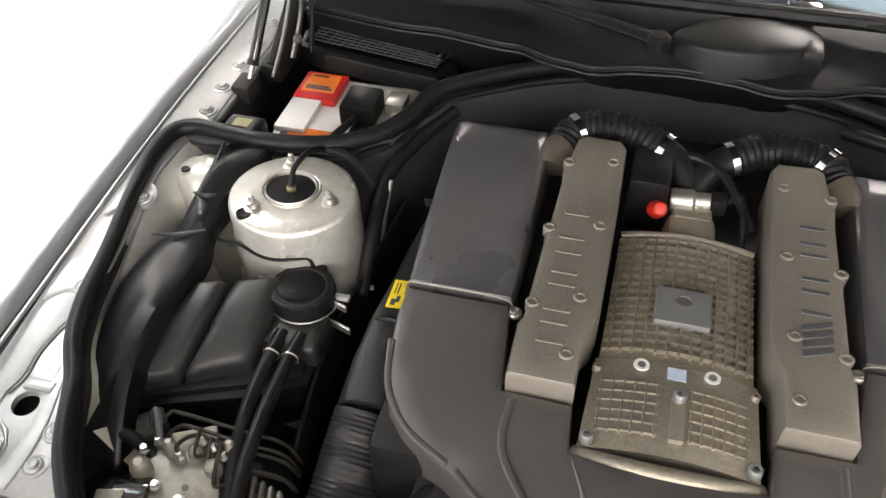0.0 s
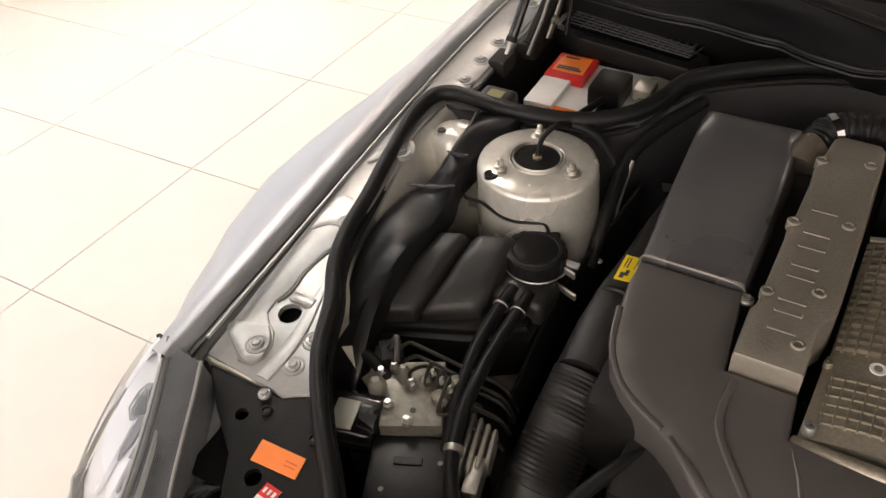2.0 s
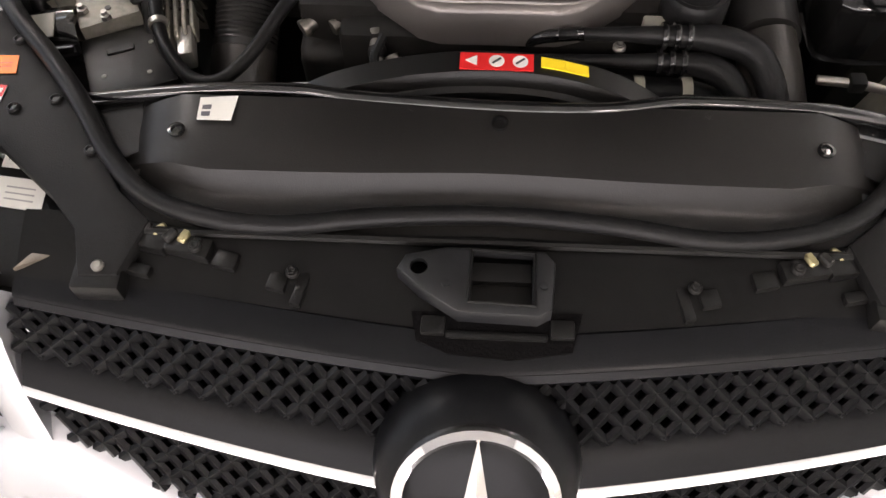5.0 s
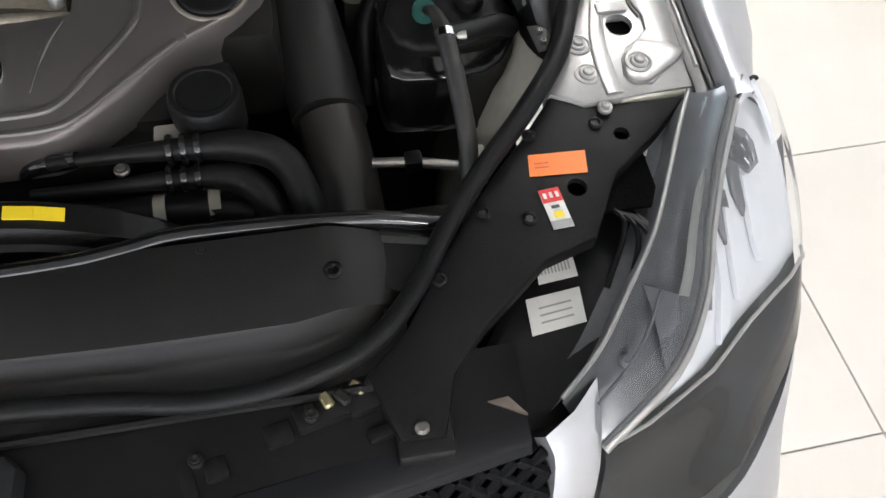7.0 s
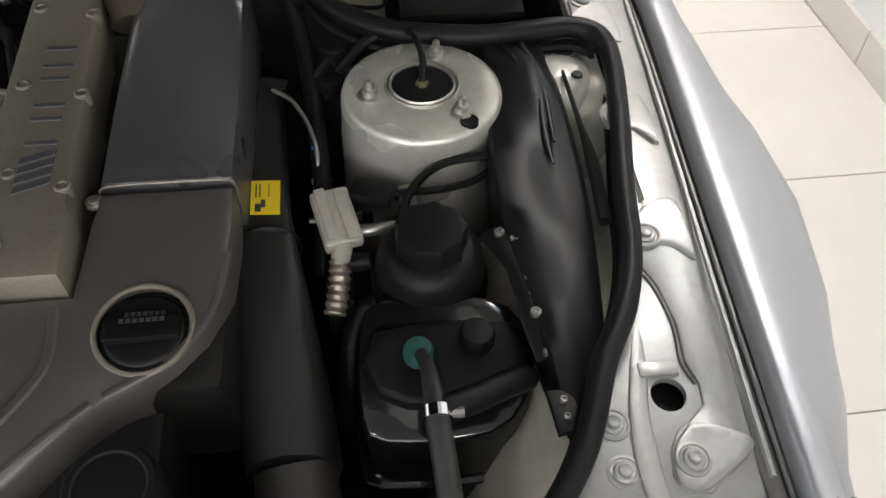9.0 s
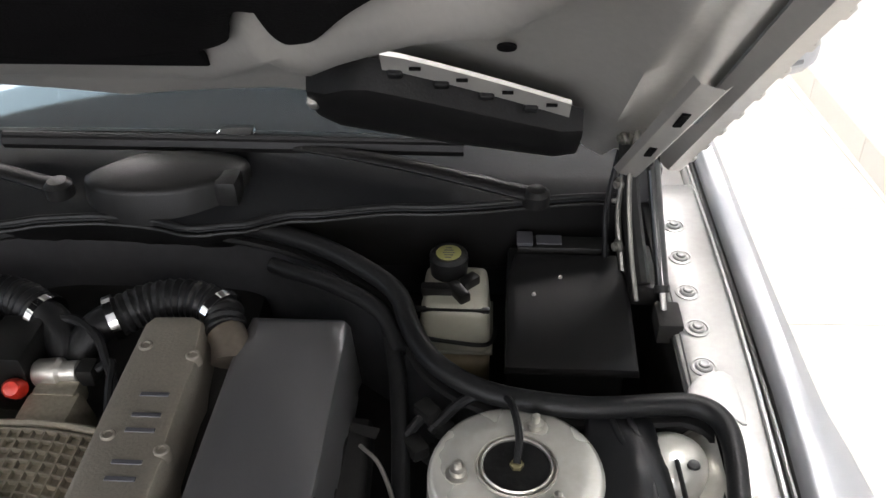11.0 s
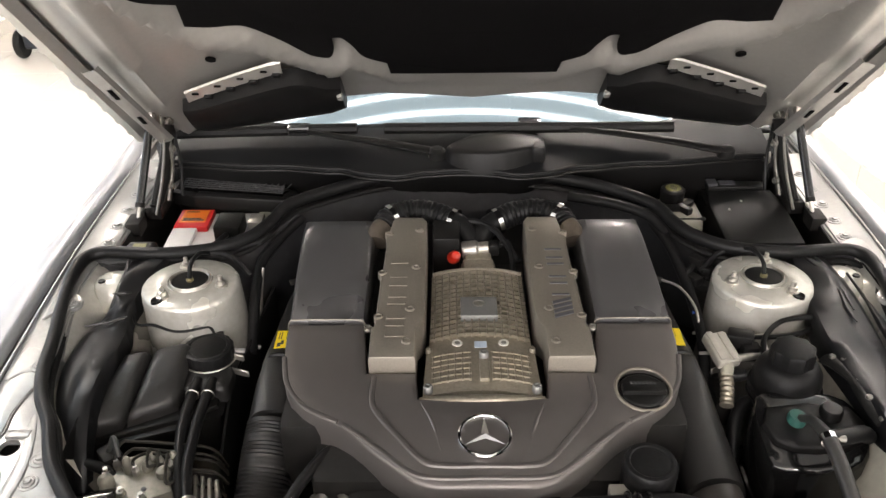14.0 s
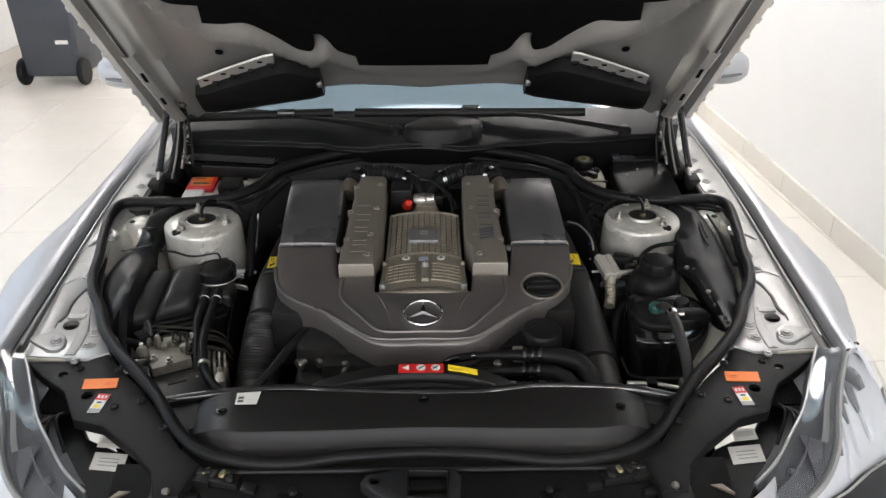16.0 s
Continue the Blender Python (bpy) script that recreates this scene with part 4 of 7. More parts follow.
def intake_duct(s):
    d = thing("intake_duct", (s * 0.33, 0.6, 0.70), "black plastic intake duct with a yellow warning label", "intake duct", "intake ducts")
    rows = []
    if s < 0:
        st = [(0.90, 0.325, 0.022, 0.81), (0.80, 0.330, 0.025, 0.818), (0.70, 0.334, 0.026, 0.822), (0.64, 0.338, 0.028, 0.822), (0.58, 0.338, 0.034, 0.818), (0.52, 0.338, 0.040, 0.80)]
    else:
        st = [(0.90, 0.325, 0.022, 0.81), (0.80, 0.328, 0.025, 0.818), (0.70, 0.332, 0.026, 0.822), (0.64, 0.335, 0.030, 0.822), (0.58, 0.338, 0.038, 0.812), (0.52, 0.342, 0.045, 0.795), (0.46, 0.350, 0.047, 0.775), (0.41, 0.356, 0.046, 0.76)]
    for y, x, w, z in st:
        k = min(1, max(0, (0.62 - y) / 0.12))
        h = 0.03 + 0.012 * k
        ring = []
        for j in range(20):
            a = 2 * math.pi * j / 20
            p = 0.35 + 0.65 * k
            cx = math.copysign(abs(math.cos(a)) ** p, math.cos(a))
            cz = math.copysign(abs(math.sin(a)) ** p, math.sin(a))
            ring.append((s * x + w * cx, y, z - h + h * cz))
        rows.append(ring)
    part("duct", loft(rows, ring=True, caps=True), TANK, d)
    part("joint", tube([(s * 0.338 + 0.031 * math.cos(a), 0.632, 0.792 + 0.033 * math.sin(a)) for a in (2 * math.pi * k / 20 for k in range(20))], 0.004, 1, 6, True, raw=True), BLACK, d)
    part("duct_bracket", loft([[(s * 0.325, 0.885, 0.82), (s * 0.36, 0.875, 0.822)], [(s * 0.325, 0.875, 0.815), (s * 0.355, 0.865, 0.815)]]), DARK, d)
    if s < 0:
        a, b = (s * 0.338, 0.528, 0.757), (s * 0.346, 0.395, 0.688)
        part("bellows", tube([a, (s * 0.342, 0.462, 0.726), b], 0.0435, 24, 20, wave=0.03, waves=150), TANK, d, "corrugated black bellows")
        part("lower_pipe", tube([b, (s * 0.35, 0.32, 0.642), (s * 0.352, 0.24, 0.585), (s * 0.35, 0.16, 0.55)], 0.0445, 6, 20), ELBOW, d)
    else:
        part("elbow", tube([(0.356, 0.415, 0.716), (0.362, 0.36, 0.70), (0.366, 0.30, 0.675), (0.370, 0.24, 0.62), (0.37, 0.20, 0.55)], 0.040, 8, 20), ELBOW, d)
    q = [(s * 0.322, 0.652, 0.8232), (s * 0.352, 0.652, 0.8205), (s * 0.352, 0.702, 0.8215), (s * 0.322, 0.702, 0.8232)]
    if s < 0:
        q = [q[1], q[0], q[3], q[2]]
    q = [(x, y, z + 0.0015) for x, y, z in q]
    sticker(q, YELLOW, d, "warning_label", label="yellow warning label")
    for u0, u1, v0, v1 in ((0.15, 0.35, 0.08, 0.30), (0.35, 0.5, 0.2, 0.42), (0.15, 0.2, 0.5, 0.9), (0.28, 0.33, 0.5, 0.9), (0.6, 0.63, 0.5, 0.9)):
        sticker(within(q, u0, u1, v0, v1, 0.0008), INK, d, "print", 0.0004)


for side in (-1, 1):
    intake_duct(side)


# ---- open bonnet ----
def hood_z(x, v):
    """Underside height over the slope v (metres forward of the rear edge, along y)."""
    return 1.08 - 0.10 * (x / 0.7) ** 2 + v


def bonnet():
    h = thing("bonnet", (0, 1.18, 1.0), "raised silver bonnet seen from below with pressed inner panel", "bonnet", fixed=True)
    n = Vector((0, 1, 1)).normalized()

    def at(x, v, d=0.0):
        return Vector((x, 1.18 - v, hood_z(x, v))) + n * d
    xs = [-0.72 + 1.44 * k / 24 for k in range(25)]
    vs = [-0.026 + 0.856 * k / 16 for k in range(17)]
    part("outer_skin", loft([[at(x * (1 - 0.10 * max(0, v - 0.45) / 0.38), v, 0.05) for x in xs] for v in vs]), SILVER, h, angle=60)

    def edge_v(a):
        """Rear edge of the pressed frame that carries the felt."""
        pts = [(0, 0.062), (0.15, 0.07), (0.2, 0.11), (0.24, 0.145), (0.27, 0.12), (0.342, 0.18), (0.40, 0.225), (0.445, 0.245), (0.487, 0.265), (0.555, 0.36), (0.62, 0.47), (0.71, 0.62)]
        for (p, q), (r, t) in zip(pts, pts[1:]):
            if a <= r:
                return q + (t - q) * (a - p) / (r - p)
        return pts[-1][1]

    def relief(x, v):
        a = abs(x)
        k = (v - edge_v(a)) / 0.05
        ridge = -0.030 * math.exp(-((k + 0.35) / 0.6) ** 2) * min(1, a / 0.25) + 0.012 / (1 + math.exp(-(k - 0.55) * 6))
        floor_ = 0.020 / (1 + math.exp((k + 0.8) * 4)) * min(1, a / 0.2)
        rib = -0.022 * math.exp(-((a - 0.615 - 0.03 * v) / 0.022) ** 2) - 0.016 * math.exp(-((a - 0.675) / 0.018) ** 2)
        sill = -0.010 * math.exp(-((v + 0.016) / 0.010) ** 2)
        return ridge + floor_ + rib + sill
    rows = []
    for k in range(61):
        v = -0.026 + 0.856 * k / 60
        w = 1 - 0.10 * max(0, v - 0.45) / 0.38
        rows.append([at(x * w, v, relief(x, v)) for x in [-0.70 + 1.40 * j / 70 for j in range(71)]])
    part("inner_panel", loft(rows), HOODIN, h, angle=60)
    for s in (-1, 1):
        # folded side edge with spaced tabs
        part("side_edge", loft([[at(s * 0.69, v, 0.0), at(s * 0.705, v, -0.012), at(s * 0.722, v, -0.008), at(s * 0.728, v, 0.02), at(s * 0.722, v, 0.05)] for v in [0.83 * k / 12 for k in range(13)]]), HOODIN, h)
        for k in range(14):
            v = 0.03 + k * 0.045
            part("edge_tab", rbox(at(s * 0.727, v, 0.0), (0.008, 0.018, 0.008), 0.002, 1, lean=-45), HOODIN, h)
        # flat black discs and bars paint the dark inside of holes and slots
        part("side_hole", lathe([(0.001, 0), (0.010, 0.0), (0.010, 0.003), (0.001, 0.003)], at(s * 0.49, 0.165, 0.012), 16, -n), FELT_VOID, h)
        # hinge reinforcement with slots
        part("hinge_plate", loft([[at(s * (x + 0.05 * v), v, -0.034 - dd) for x, dd in ((0.628, 0.0), (0.634, 0.006), (0.656, 0.006), (0.662, 0.0))] for v in (0.02, 0.08, 0.16, 0.24, 0.27)]), HOODIN, h, angle=30)
        for v, l in ((0.11, 0.05), (0.20, 0.06)):
            part("hinge_slot", rbox(at(s * (0.645 + 0.05 * v), v, -0.0405), (0.009, l * 0.7, 0.003), 0.001, 1, lean=-45), FELT_VOID, h)
        part("rubber_stop", rbox(at(s * 0.672, 0.19, -0.02), (0.016, 0.05, 0.02), 0.004, 2, lean=-45), RUBBER, h)
        part("side_hole", lathe([(0.001, 0), (0.012, 0.0), (0.012, 0.003), (0.001, 0.003)], at(s * 0.62, 0.42, 0.012), 16, -n), DARK, h)
    # felt insulation with a wavy rear edge
    half = [(0.0, 0.073), (0.12, 0.078), (0.162, 0.083), (0.166, 0.115), (0.206, 0.14), (0.222, 0.172), (0.238, 0.197), (0.256, 0.20), (0.258, 0.165), (0.268, 0.148), (0.285, 0.152), (0.305, 0.165), (0.342, 0.211), (0.385, 0.255), (0.41, 0.265), (0.445, 0.27), (0.484, 0.283), (0.476, 0.33), (0.53, 0.352), (0.555, 0.385), (0.585, 0.44), (0.60, 0.50), (0.585, 0.70), (0.4, 0.79), (0, 0.80)]
    flow = lambda q: [(p.x, p.y) for p in curve([(x, v, 0) for x, v in q], 4)]
    half = half[:3] + flow(half[3:8]) + flow(half[7:17])[1:] + flow(half[17:23]) + half[23:]
    poly = half + [(-x, v) for x, v in half[-2:0:-1]]
    bm = pad(poly, 0.0, 0.02, 0.006, cuts=0)
    bmesh.ops.subdivide_edges(bm, edges=[e for e in bm.edges if e.calc_length() > 0.12], cuts=3)
    for v in bm.verts:
        x, y, z = v.co
        v.co = at(x, y, -0.005 - 0.5 * (z + 0.02))
    f = thing("insulation_mat", (0, 0.9, 1.3), "black felt sound insulation mat clipped under the bonnet", "insulation", fixed=True)
    part("felt", bm, FELT_VOID, f, angle=60)
    # air boxes that hang under the rear edge
    for s in (-1, 1):
        b = thing("bonnet_air_duct", (s * 0.42, 1.14, 1.04), "black plastic air duct under the bonnet's rear edge", "air duct", "bonnet ducts", fixed=True)
        rows = []
        for k in range(13):
            x = 0.264 + 0.316 * k / 12
            top = 0.070 + 0.046 * min(1, max(0, (x - 0.27) / 0.06)) - 0.028 * max(0, (x - 0.38) / 0.2)
            low = -0.008 + 0.016 * (x - 0.264) / 0.316
            d = 0.85 + 0.15 * math.sin(math.pi * k / 12) - 0.18 * (k in (0, 12))
            rows.append([at(s * x, top, 0.0), at(s * x, top - 0.004, -0.036 * d), at(s * x, top - 0.012, -0.042 * d), at(s * x, low + 0.03, -0.046 * d), at(s * x, low + 0.012, -0.042 * d), at(s * x, low, -0.032 * d), at(s * x, low - 0.004, 0.0)])
        part("duct", loft(rows, ring=True, caps=True), DUCT, b, angle=30)
        # perforated mounting strip with clips
        strip = []
        for k in range(10):
            x = 0.362 + 0.20 * k / 9
            v = 0.140 - 0.036 * max(0, (x - 0.38) / 0.2)
            strip.append([at(s * x, v + 0.012, -0.008), at(s * x, v + 0.010, -0.012), at(s * x, v - 0.010, -0.018), at(s * x, v - 0.012, -0.017)])
        part("mounting_strip", loft(strip), HOODIN, b, "silver perforated mounting strip", angle=30)
        for k in range(4):
            x = 0.375 + k * 0.048
            v = 0.136 - 0.036 * max(0, (x - 0.38) / 0.2)
            part("clip", rbox(at(s * x, v - 0.008, -0.018), (0.016, 0.012, 0.010), 0.002, 1, lean=-45), DUCT, b)
            part("strip_hole", rbox(at(s * (x + 0.022), v + 0.003, -0.0160), (0.012, 0.004, 0.003), 0, lean=-45), FELT_VOID, b)
        part("end_clip", rbox(at(s * 0.268, 0.05, -0.03), (0.012, 0.02, 0.012), 0.002, 1, lean=-45), HOODIN, b)
    return h


HOODIN = material("matt silver inner bonnet", (0.49, 0.473, 0.44), 0.36, 0.72, 120, 0.06, 0.02, large=4)
BONNET = bonnet()


def gas_strut(s):
    g = thing("gas_strut", (s * 0.70, 1.05, 0.86), "black gas strut holding up the bonnet", "gas strut", "gas struts", fixed=True)
    a, b = Vector((s * 0.690, 1.0, 0.865)), Vector((s * 0.668, 1.135, 1.045))
    m = a.lerp(b, 0.5)
    part("rod", tube([a, a.lerp(b, 0.22)], 0.004, 2, 10), STEEL, g, "polished steel rod")
    part("cylinder", tube([a.lerp(b, 0.16), b], 0.0085, 2, 12), GLOSS, g)
    part("cylinder_collar", tube([a.lerp(b, 0.15), a.lerp(b, 0.19)], 0.0095, 2, 12), DARK, g)
    part("lower_bracket", rbox((s * 0.694, 1.0, 0.862), (0.03, 0.045, 0.03), 0.004), DARK, g)
    part("upper_ball", lathe([(0.004, -0.01), (0.011, -0.006), (0.011, 0.006), (0.004, 0.01)], b, 14, (1, 0, 0)), STEEL, g)
    q = BONNET
    part("hinge_arm", tube([(s * 0.668, 1.06, 0.87), (s * 0.655, 1.14, 0.95), (s * 0.650, 1.17, 1.01)], 0.012, 6, 10, squash=1.6), DARK, q)
    part("hinge_arm", tube([(s * 0.675, 1.10, 0.87), (s * 0.665, 1.16, 0.93), (s * 0.66, 1.19, 0.985)], 0.005, 6, 8, squash=1.5), DULL, q)
    part("hinge_foot", rbox((s * 0.672, 1.09, 0.862), (0.035, 0.09, 0.03), 0.005), DARK, q)
    part("hinge_link", tube([(s * 0.648, 1.085, 0.872), (s * 0.640, 1.12, 0.93), (s * 0.646, 1.155, 0.985), (s * 0.652, 1.165, 1.03)], 0.0038, 6, 8, squash=1.6), DULL, q, "silver hinge link")
    part("hinge_link", tube([(s * 0.660, 1.03, 0.868), (s * 0.652, 1.075, 0.92), (s * 0.648, 1.12, 0.985), (s * 0.655, 1.15, 1.04)], 0.0032, 6, 8), DULL, q)
    part("hinge_cable", tube([(s * 0.63, 1.12, 0.865), (s * 0.628, 1.14, 0.93), (s * 0.640, 1.17, 1.0)], 0.004, 6, 8), RUBBER, q)
    for yy, zz in ((1.10, 0.90), (1.145, 0.965), (1.165, 1.02)):
        bolt(q, (s * 0.642, yy, zz), 0.006, 0.008, DULL, axis=(-s, -0.4, 0))
    bolt(q, (s * 0.652, 1.19, 0.91), 0.009, 0.012, axis=(-s, 0, 0))


for side in (-1, 1):
    gas_strut(side)


# ---- cowl, wipers, windscreen ----
def cowl_edge(x):
    """Wavy front edge of the cowl."""
    a = abs(x + 0.03)
    pts = [(0, 1.118), (0.06, 1.113), (0.13, 1.096), (0.19, 1.108), (0.25, 1.134), (0.4, 1.160), (0.7, 1.21)]
    for (p, q), (r, t) in zip(pts, pts[1:]):
        if a <= r:
            k = (a - p) / (r - p)
            return q + (t - q) * k * k * (3 - 2 * k)
    return 1.21


def cowl():
    c = thing("cowl_panel", (0, 1.25, 0.90), "glossy black plastic cowl panel with a wavy front edge", "cowl panel")
    xs = [-0.66 + 1.32 * k / 48 for k in range(49)]
    part("panel", loft([[(x, cowl_edge(x) + d, z - 0.015 * (x / 0.66) ** 2) for x in xs] for d, z in ((0.012, 0.91), (0.0, 0.926), (0.004, 0.934), (0.03, 0.940), (0.07, 0.948), (0.12, 0.957), (0.17, 0.965))]), COWL, c, angle=50)
    part("edge_bead", tube([(x, cowl_edge(x) + 0.001, 0.932 - 0.015 * (x / 0.66) ** 2) for x in xs], 0.0042, 2, 8), RUBBER, c)
    part("edge_bead", tube([(x, cowl_edge(x) - 0.003, 0.9225 - 0.015 * (x / 0.66) ** 2) for x in xs], 0.003, 2, 8), BLACK, c)
    part("under_wall", loft([[(x, cowl_edge(x) + 0.01, 0.925 - 0.015 * (x / 0.66) ** 2), (x, max(cowl_edge(x), 1.175) + 0.02, 0.80)] for x in xs]), MATT, c)
    hub = [(-0.055, 1.158), (-0.02, 1.185), (0.01, 1.203), (0.10, 1.220), (0.146, 1.214), (0.154, 1.18), (0.128, 1.142), (0.08, 1.118), (0.02, 1.114), (-0.03, 1.128)]
    part("wiper_hub_cover", pad(smooth2(hub, 3), lambda x, y: 0.983 - 1.2 * (x - 0.05) ** 2 - 3 * (y - 1.17) ** 2, 0.045, 0.006, draft=0.006, cuts=2), BLACK, c)
    part("hub_foot", rbox((0.138, 1.155, 0.955), (0.03, 0.04, 0.04), 0.008), BLACK, c)
    w = thing("windscreen", (0, 1.6, 1.0), "tinted windscreen glass reflecting the bright room", "windscreen", fixed=True)
    part("glass", loft([[(x, 1.255 + v * 0.75 + 0.06 * (x / 0.7) ** 2, 0.966 + v * 0.44 - 0.05 * (x / 0.7) ** 2) for x in [-0.70 + 1.4 * k / 20 for k in range(21)]] for v in [k / 10 for k in range(11)]]), SCREEN, w, angle=60)
    part("lower_rubber", tube([(x, 1.252 + 0.06 * (x / 0.7) ** 2, 0.967 - 0.05 * (x / 0.7) ** 2) for x in [-0.70 + 1.4 * k / 16 for k in range(17)]], 0.006, 1, 8), RUBBER, w, "black rubber edge strip")
    r = thing("car_roof", (0, 2.6, 1.2), "silver car roof and doors behind the windscreen", "car body", fixed=True)
    part("roof", loft([[(x, 2.06 + v * 0.9 + 0.08 * (x / 0.7) ** 2, 1.39 - 0.05 * (x / 0.7) ** 2 + 0.03 * math.sin(v * 3)) for x in [-0.66 + 1.32 * k / 12 for k in range(13)]] for v in (0, 0.3, 0.6, 1)]), SILVER, r)
    for s in (-1, 1):
        part("pillar", tube([(s * 0.75, 1.42, 0.90), (s * 0.70, 1.78, 1.16), (s * 0.65, 2.12, 1.35)], 0.03, 6, 10), SILVER, r)
        part("door", loft([[(s * 0.78, y, 0.88), (s * 0.905, y, 0.80), (s * 0.90, y, 0.45)] for y in (1.9, 2.4, 2.9)]), SILVER, r)
    for s in (-1, 1):
        m = thing("door_mirror", (s * 0.88, 1.44, 1.0), "silver door mirror housing with a slim side indicator", "door mirror", "door mirrors", fixed=True)
        rows = []
        for k in range(9):
            a = math.pi * k / 8
            cx, half = s * (0.875 - 0.075 * math.cos(a)), 0.001 + 0.05 * math.sin(a) ** 0.6
            rows.append([(cx, 1.42 + half * 0.9 * math.cos(b), 1.035 + half * math.sin(b)) for b in (2 * math.pi * j / 14 for j in range(14))])
        part("housing", loft(rows, ring=True, caps=True), SILVER, m, angle=70)
        part("indicator", tube([(s * 0.835, 1.379, 1.02), (s * 0.88, 1.374, 1.022), (s * 0.92, 1.385, 1.025)], 0.005, 6, 8), HOUSING, m)
        part("arm", tube([(s * 0.78, 1.46, 0.97), (s * 0.82, 1.44, 1.0)], 0.02, 3, 10), SILVER, m)


COWL = material("satin cowl plastic", (0.010, 0.0104, 0.0113), 0.38, 0, 300, 0.25, 0.1, spec=0.14)
cowl()


def wiper(name, pivot, elbow, head, b0, b1):
    w = thing(name, pivot, "black windscreen wiper with arm and blade resting on the glass", "wiper", "wipers")
    part("arm", tube([pivot, elbow, head], [0.014, 0.012, 0.007], 8, 10, squash=0.55), DUCT, w)
    part("pivot_cap", lathe([(0.018, -0.012), (0.018, 0.004), (0.012, 0.010), (0.002, 0.011)], pivot, 16), BLACK, w)
    m = tuple((a + b) / 2 for a, b in zip(b0, b1))
    part("blade", tube([b0, m, b1], 0.0115, 8, 8), DUCT, w)
    part("blade_rail", tube([(x, y, z + 0.010) for x, y, z in (b0, m, b1)], 0.004, 8, 6), DUCT, w)
    part("blade_joint", rbox((head[0], head[1], head[2] + 0.003), (0.05, 0.03, 0.022), 0.006), GLOSS, w)


wiper("wiper", (-0.075, 1.128, 0.970), (-0.2, 1.168, 0.976), (-0.379, 1.238, 0.972), (-0.665, 1.262, 0.956), (-0.25, 1.228, 0.980))
wiper("wiper", (0.535, 1.150, 0.956), (0.34, 1.198, 0.974), (0.127, 1.248, 0.976), (-0.19, 1.226, 0.980), (0.44, 1.234, 0.974))


# ---- front: trough cover, crossbar, bracket panels, latch, grille ----
def crossbar():
    b = thing("radiator_crossbar", (0, 0.19, 0.80), "glossy black crossbar over the radiator", "crossbar")
    p = [(x, y - 0.002, z - 0.010) for x, y, z in [(-0.456, 0.186, 0.838), (-0.36, 0.191, 0.849), (-0.27, 0.192, 0.857), (-0.21, 0.190, 0.859), (-0.15, 0.182, 0.860), (0, 0.174, 0.860), (0.10, 0.175, 0.860), (0.15, 0.181, 0.860), (0.21, 0.190, 0.859), (0.36, 0.187, 0.853), (0.458, 0.175, 0.838)]]
    part("bar", tube(p, 0.0085, 6, 10), GLOSS, b)
    part("flange", tube([(x, y - 0.021, z - 0.002) for x, y, z in p[1:-1]], 0.0045, 6, 8, squash=0.7), GLOSS, b)
    part("web", loft([[(x, y + 0.006, z - 0.006), (x, y - 0.02, z - 0.008), (x, y - 0.022, z - 0.06)] for x, y, z in p]), GLOSS, b)
    for x in (-0.30, -0.09, 0.10, 0.22):
        bolt(b, (x, 0.166, 0.850), 0.005, 0.005, BLACK)
    q = [(-0.314, 0.138, 0.8575), (-0.278, 0.138, 0.8575), (-0.276, 0.172, 0.8565), (-0.316, 0.168, 0.8565)]
    lab = sticker(q, PAPER, b, "type_label", label="white printed type label")
    for k in range(2):
        sticker(within(q, 0.1, 0.35, 0.15 + 0.3 * k, 0.35 + 0.3 * k, 0.0008), GREYBAR, lab, "print", 0.0003)
    t = thing("radiator_trough_cover", (0, 0.12, 0.78), "large matt black plastic trough cover over the radiator", "plastic cover")
    rows = []
    for k in range(41):
        x = -0.395 + 0.79 * k / 40
        a = abs(x)
        e = min(1, max(0, (0.395 - a) / 0.06))
        front = 0.074 + 0.006 * math.exp(-(x / 0.12) ** 2) + 0.02 * max(0, (a - 0.30) / 0.10)
        top = 0.824 + 0.031 * e ** 0.7
        rows.append([(x, 0.180, top - 0.012), (x, 0.174, top), (x, 0.14, top - 0.002), (x, front + 0.016, top - 0.008), (x, front + 0.010, top - 0.0095), (x, front + 0.007, top - 0.0135), (x, front - 0.002, 0.822), (x, front - 0.012, 0.815), (x, front - 0.045, 0.812)])
    part("cover", loft(rows), TROUGH, t, angle=32)
    part("end_apron", loft([[(x, 0.18 - 0.05 * abs(k), 0.83), (x * 1.14, 0.17 - 0.06 * abs(k), 0.822)] for k, x in ((0, 0.39), (0.5, 0.385), (1.2, 0.37))]), MATT, t)
    part("end_apron", loft([[(x, 0.18 - 0.05 * abs(k), 0.83), (x * 1.14, 0.17 - 0.06 * abs(k), 0.822)] for k, x in ((0, -0.39), (0.5, -0.385), (1.2, -0.37))]), MATT, t)
    for x, y in ((0.003, 0.148), (0.335, 0.128), (-0.335, 0.128)):
        part("clip", lathe([(0.009, 0.0), (0.009, 0.003), (0.006, 0.0035), (0.005, 0.001), (0.001, 0.001)], (x, y, 0.8535 if y > 0.14 else 0.8505), 16), GLOSS, t)


crossbar()

PANEL = [(0.735, 0.292), (0.69, 0.25), (0.632, 0.206), (0.592, 0.137), (0.537, 0.120), (0.465, 0.062), (0.428, 0.022), (0.412, -0.03), (0.372, -0.028), (0.352, 0.035), (0.392, 0.07), (0.44, 0.14), (0.50, 0.215), (0.545, 0.262), (0.592, 0.318), (0.62, 0.292)]


def panel_z(x, y):
    return 0.835 + 0.012 * (y - 0.2) / 0.1 * (1 if y < 0.2 else 0.3) * 0.6


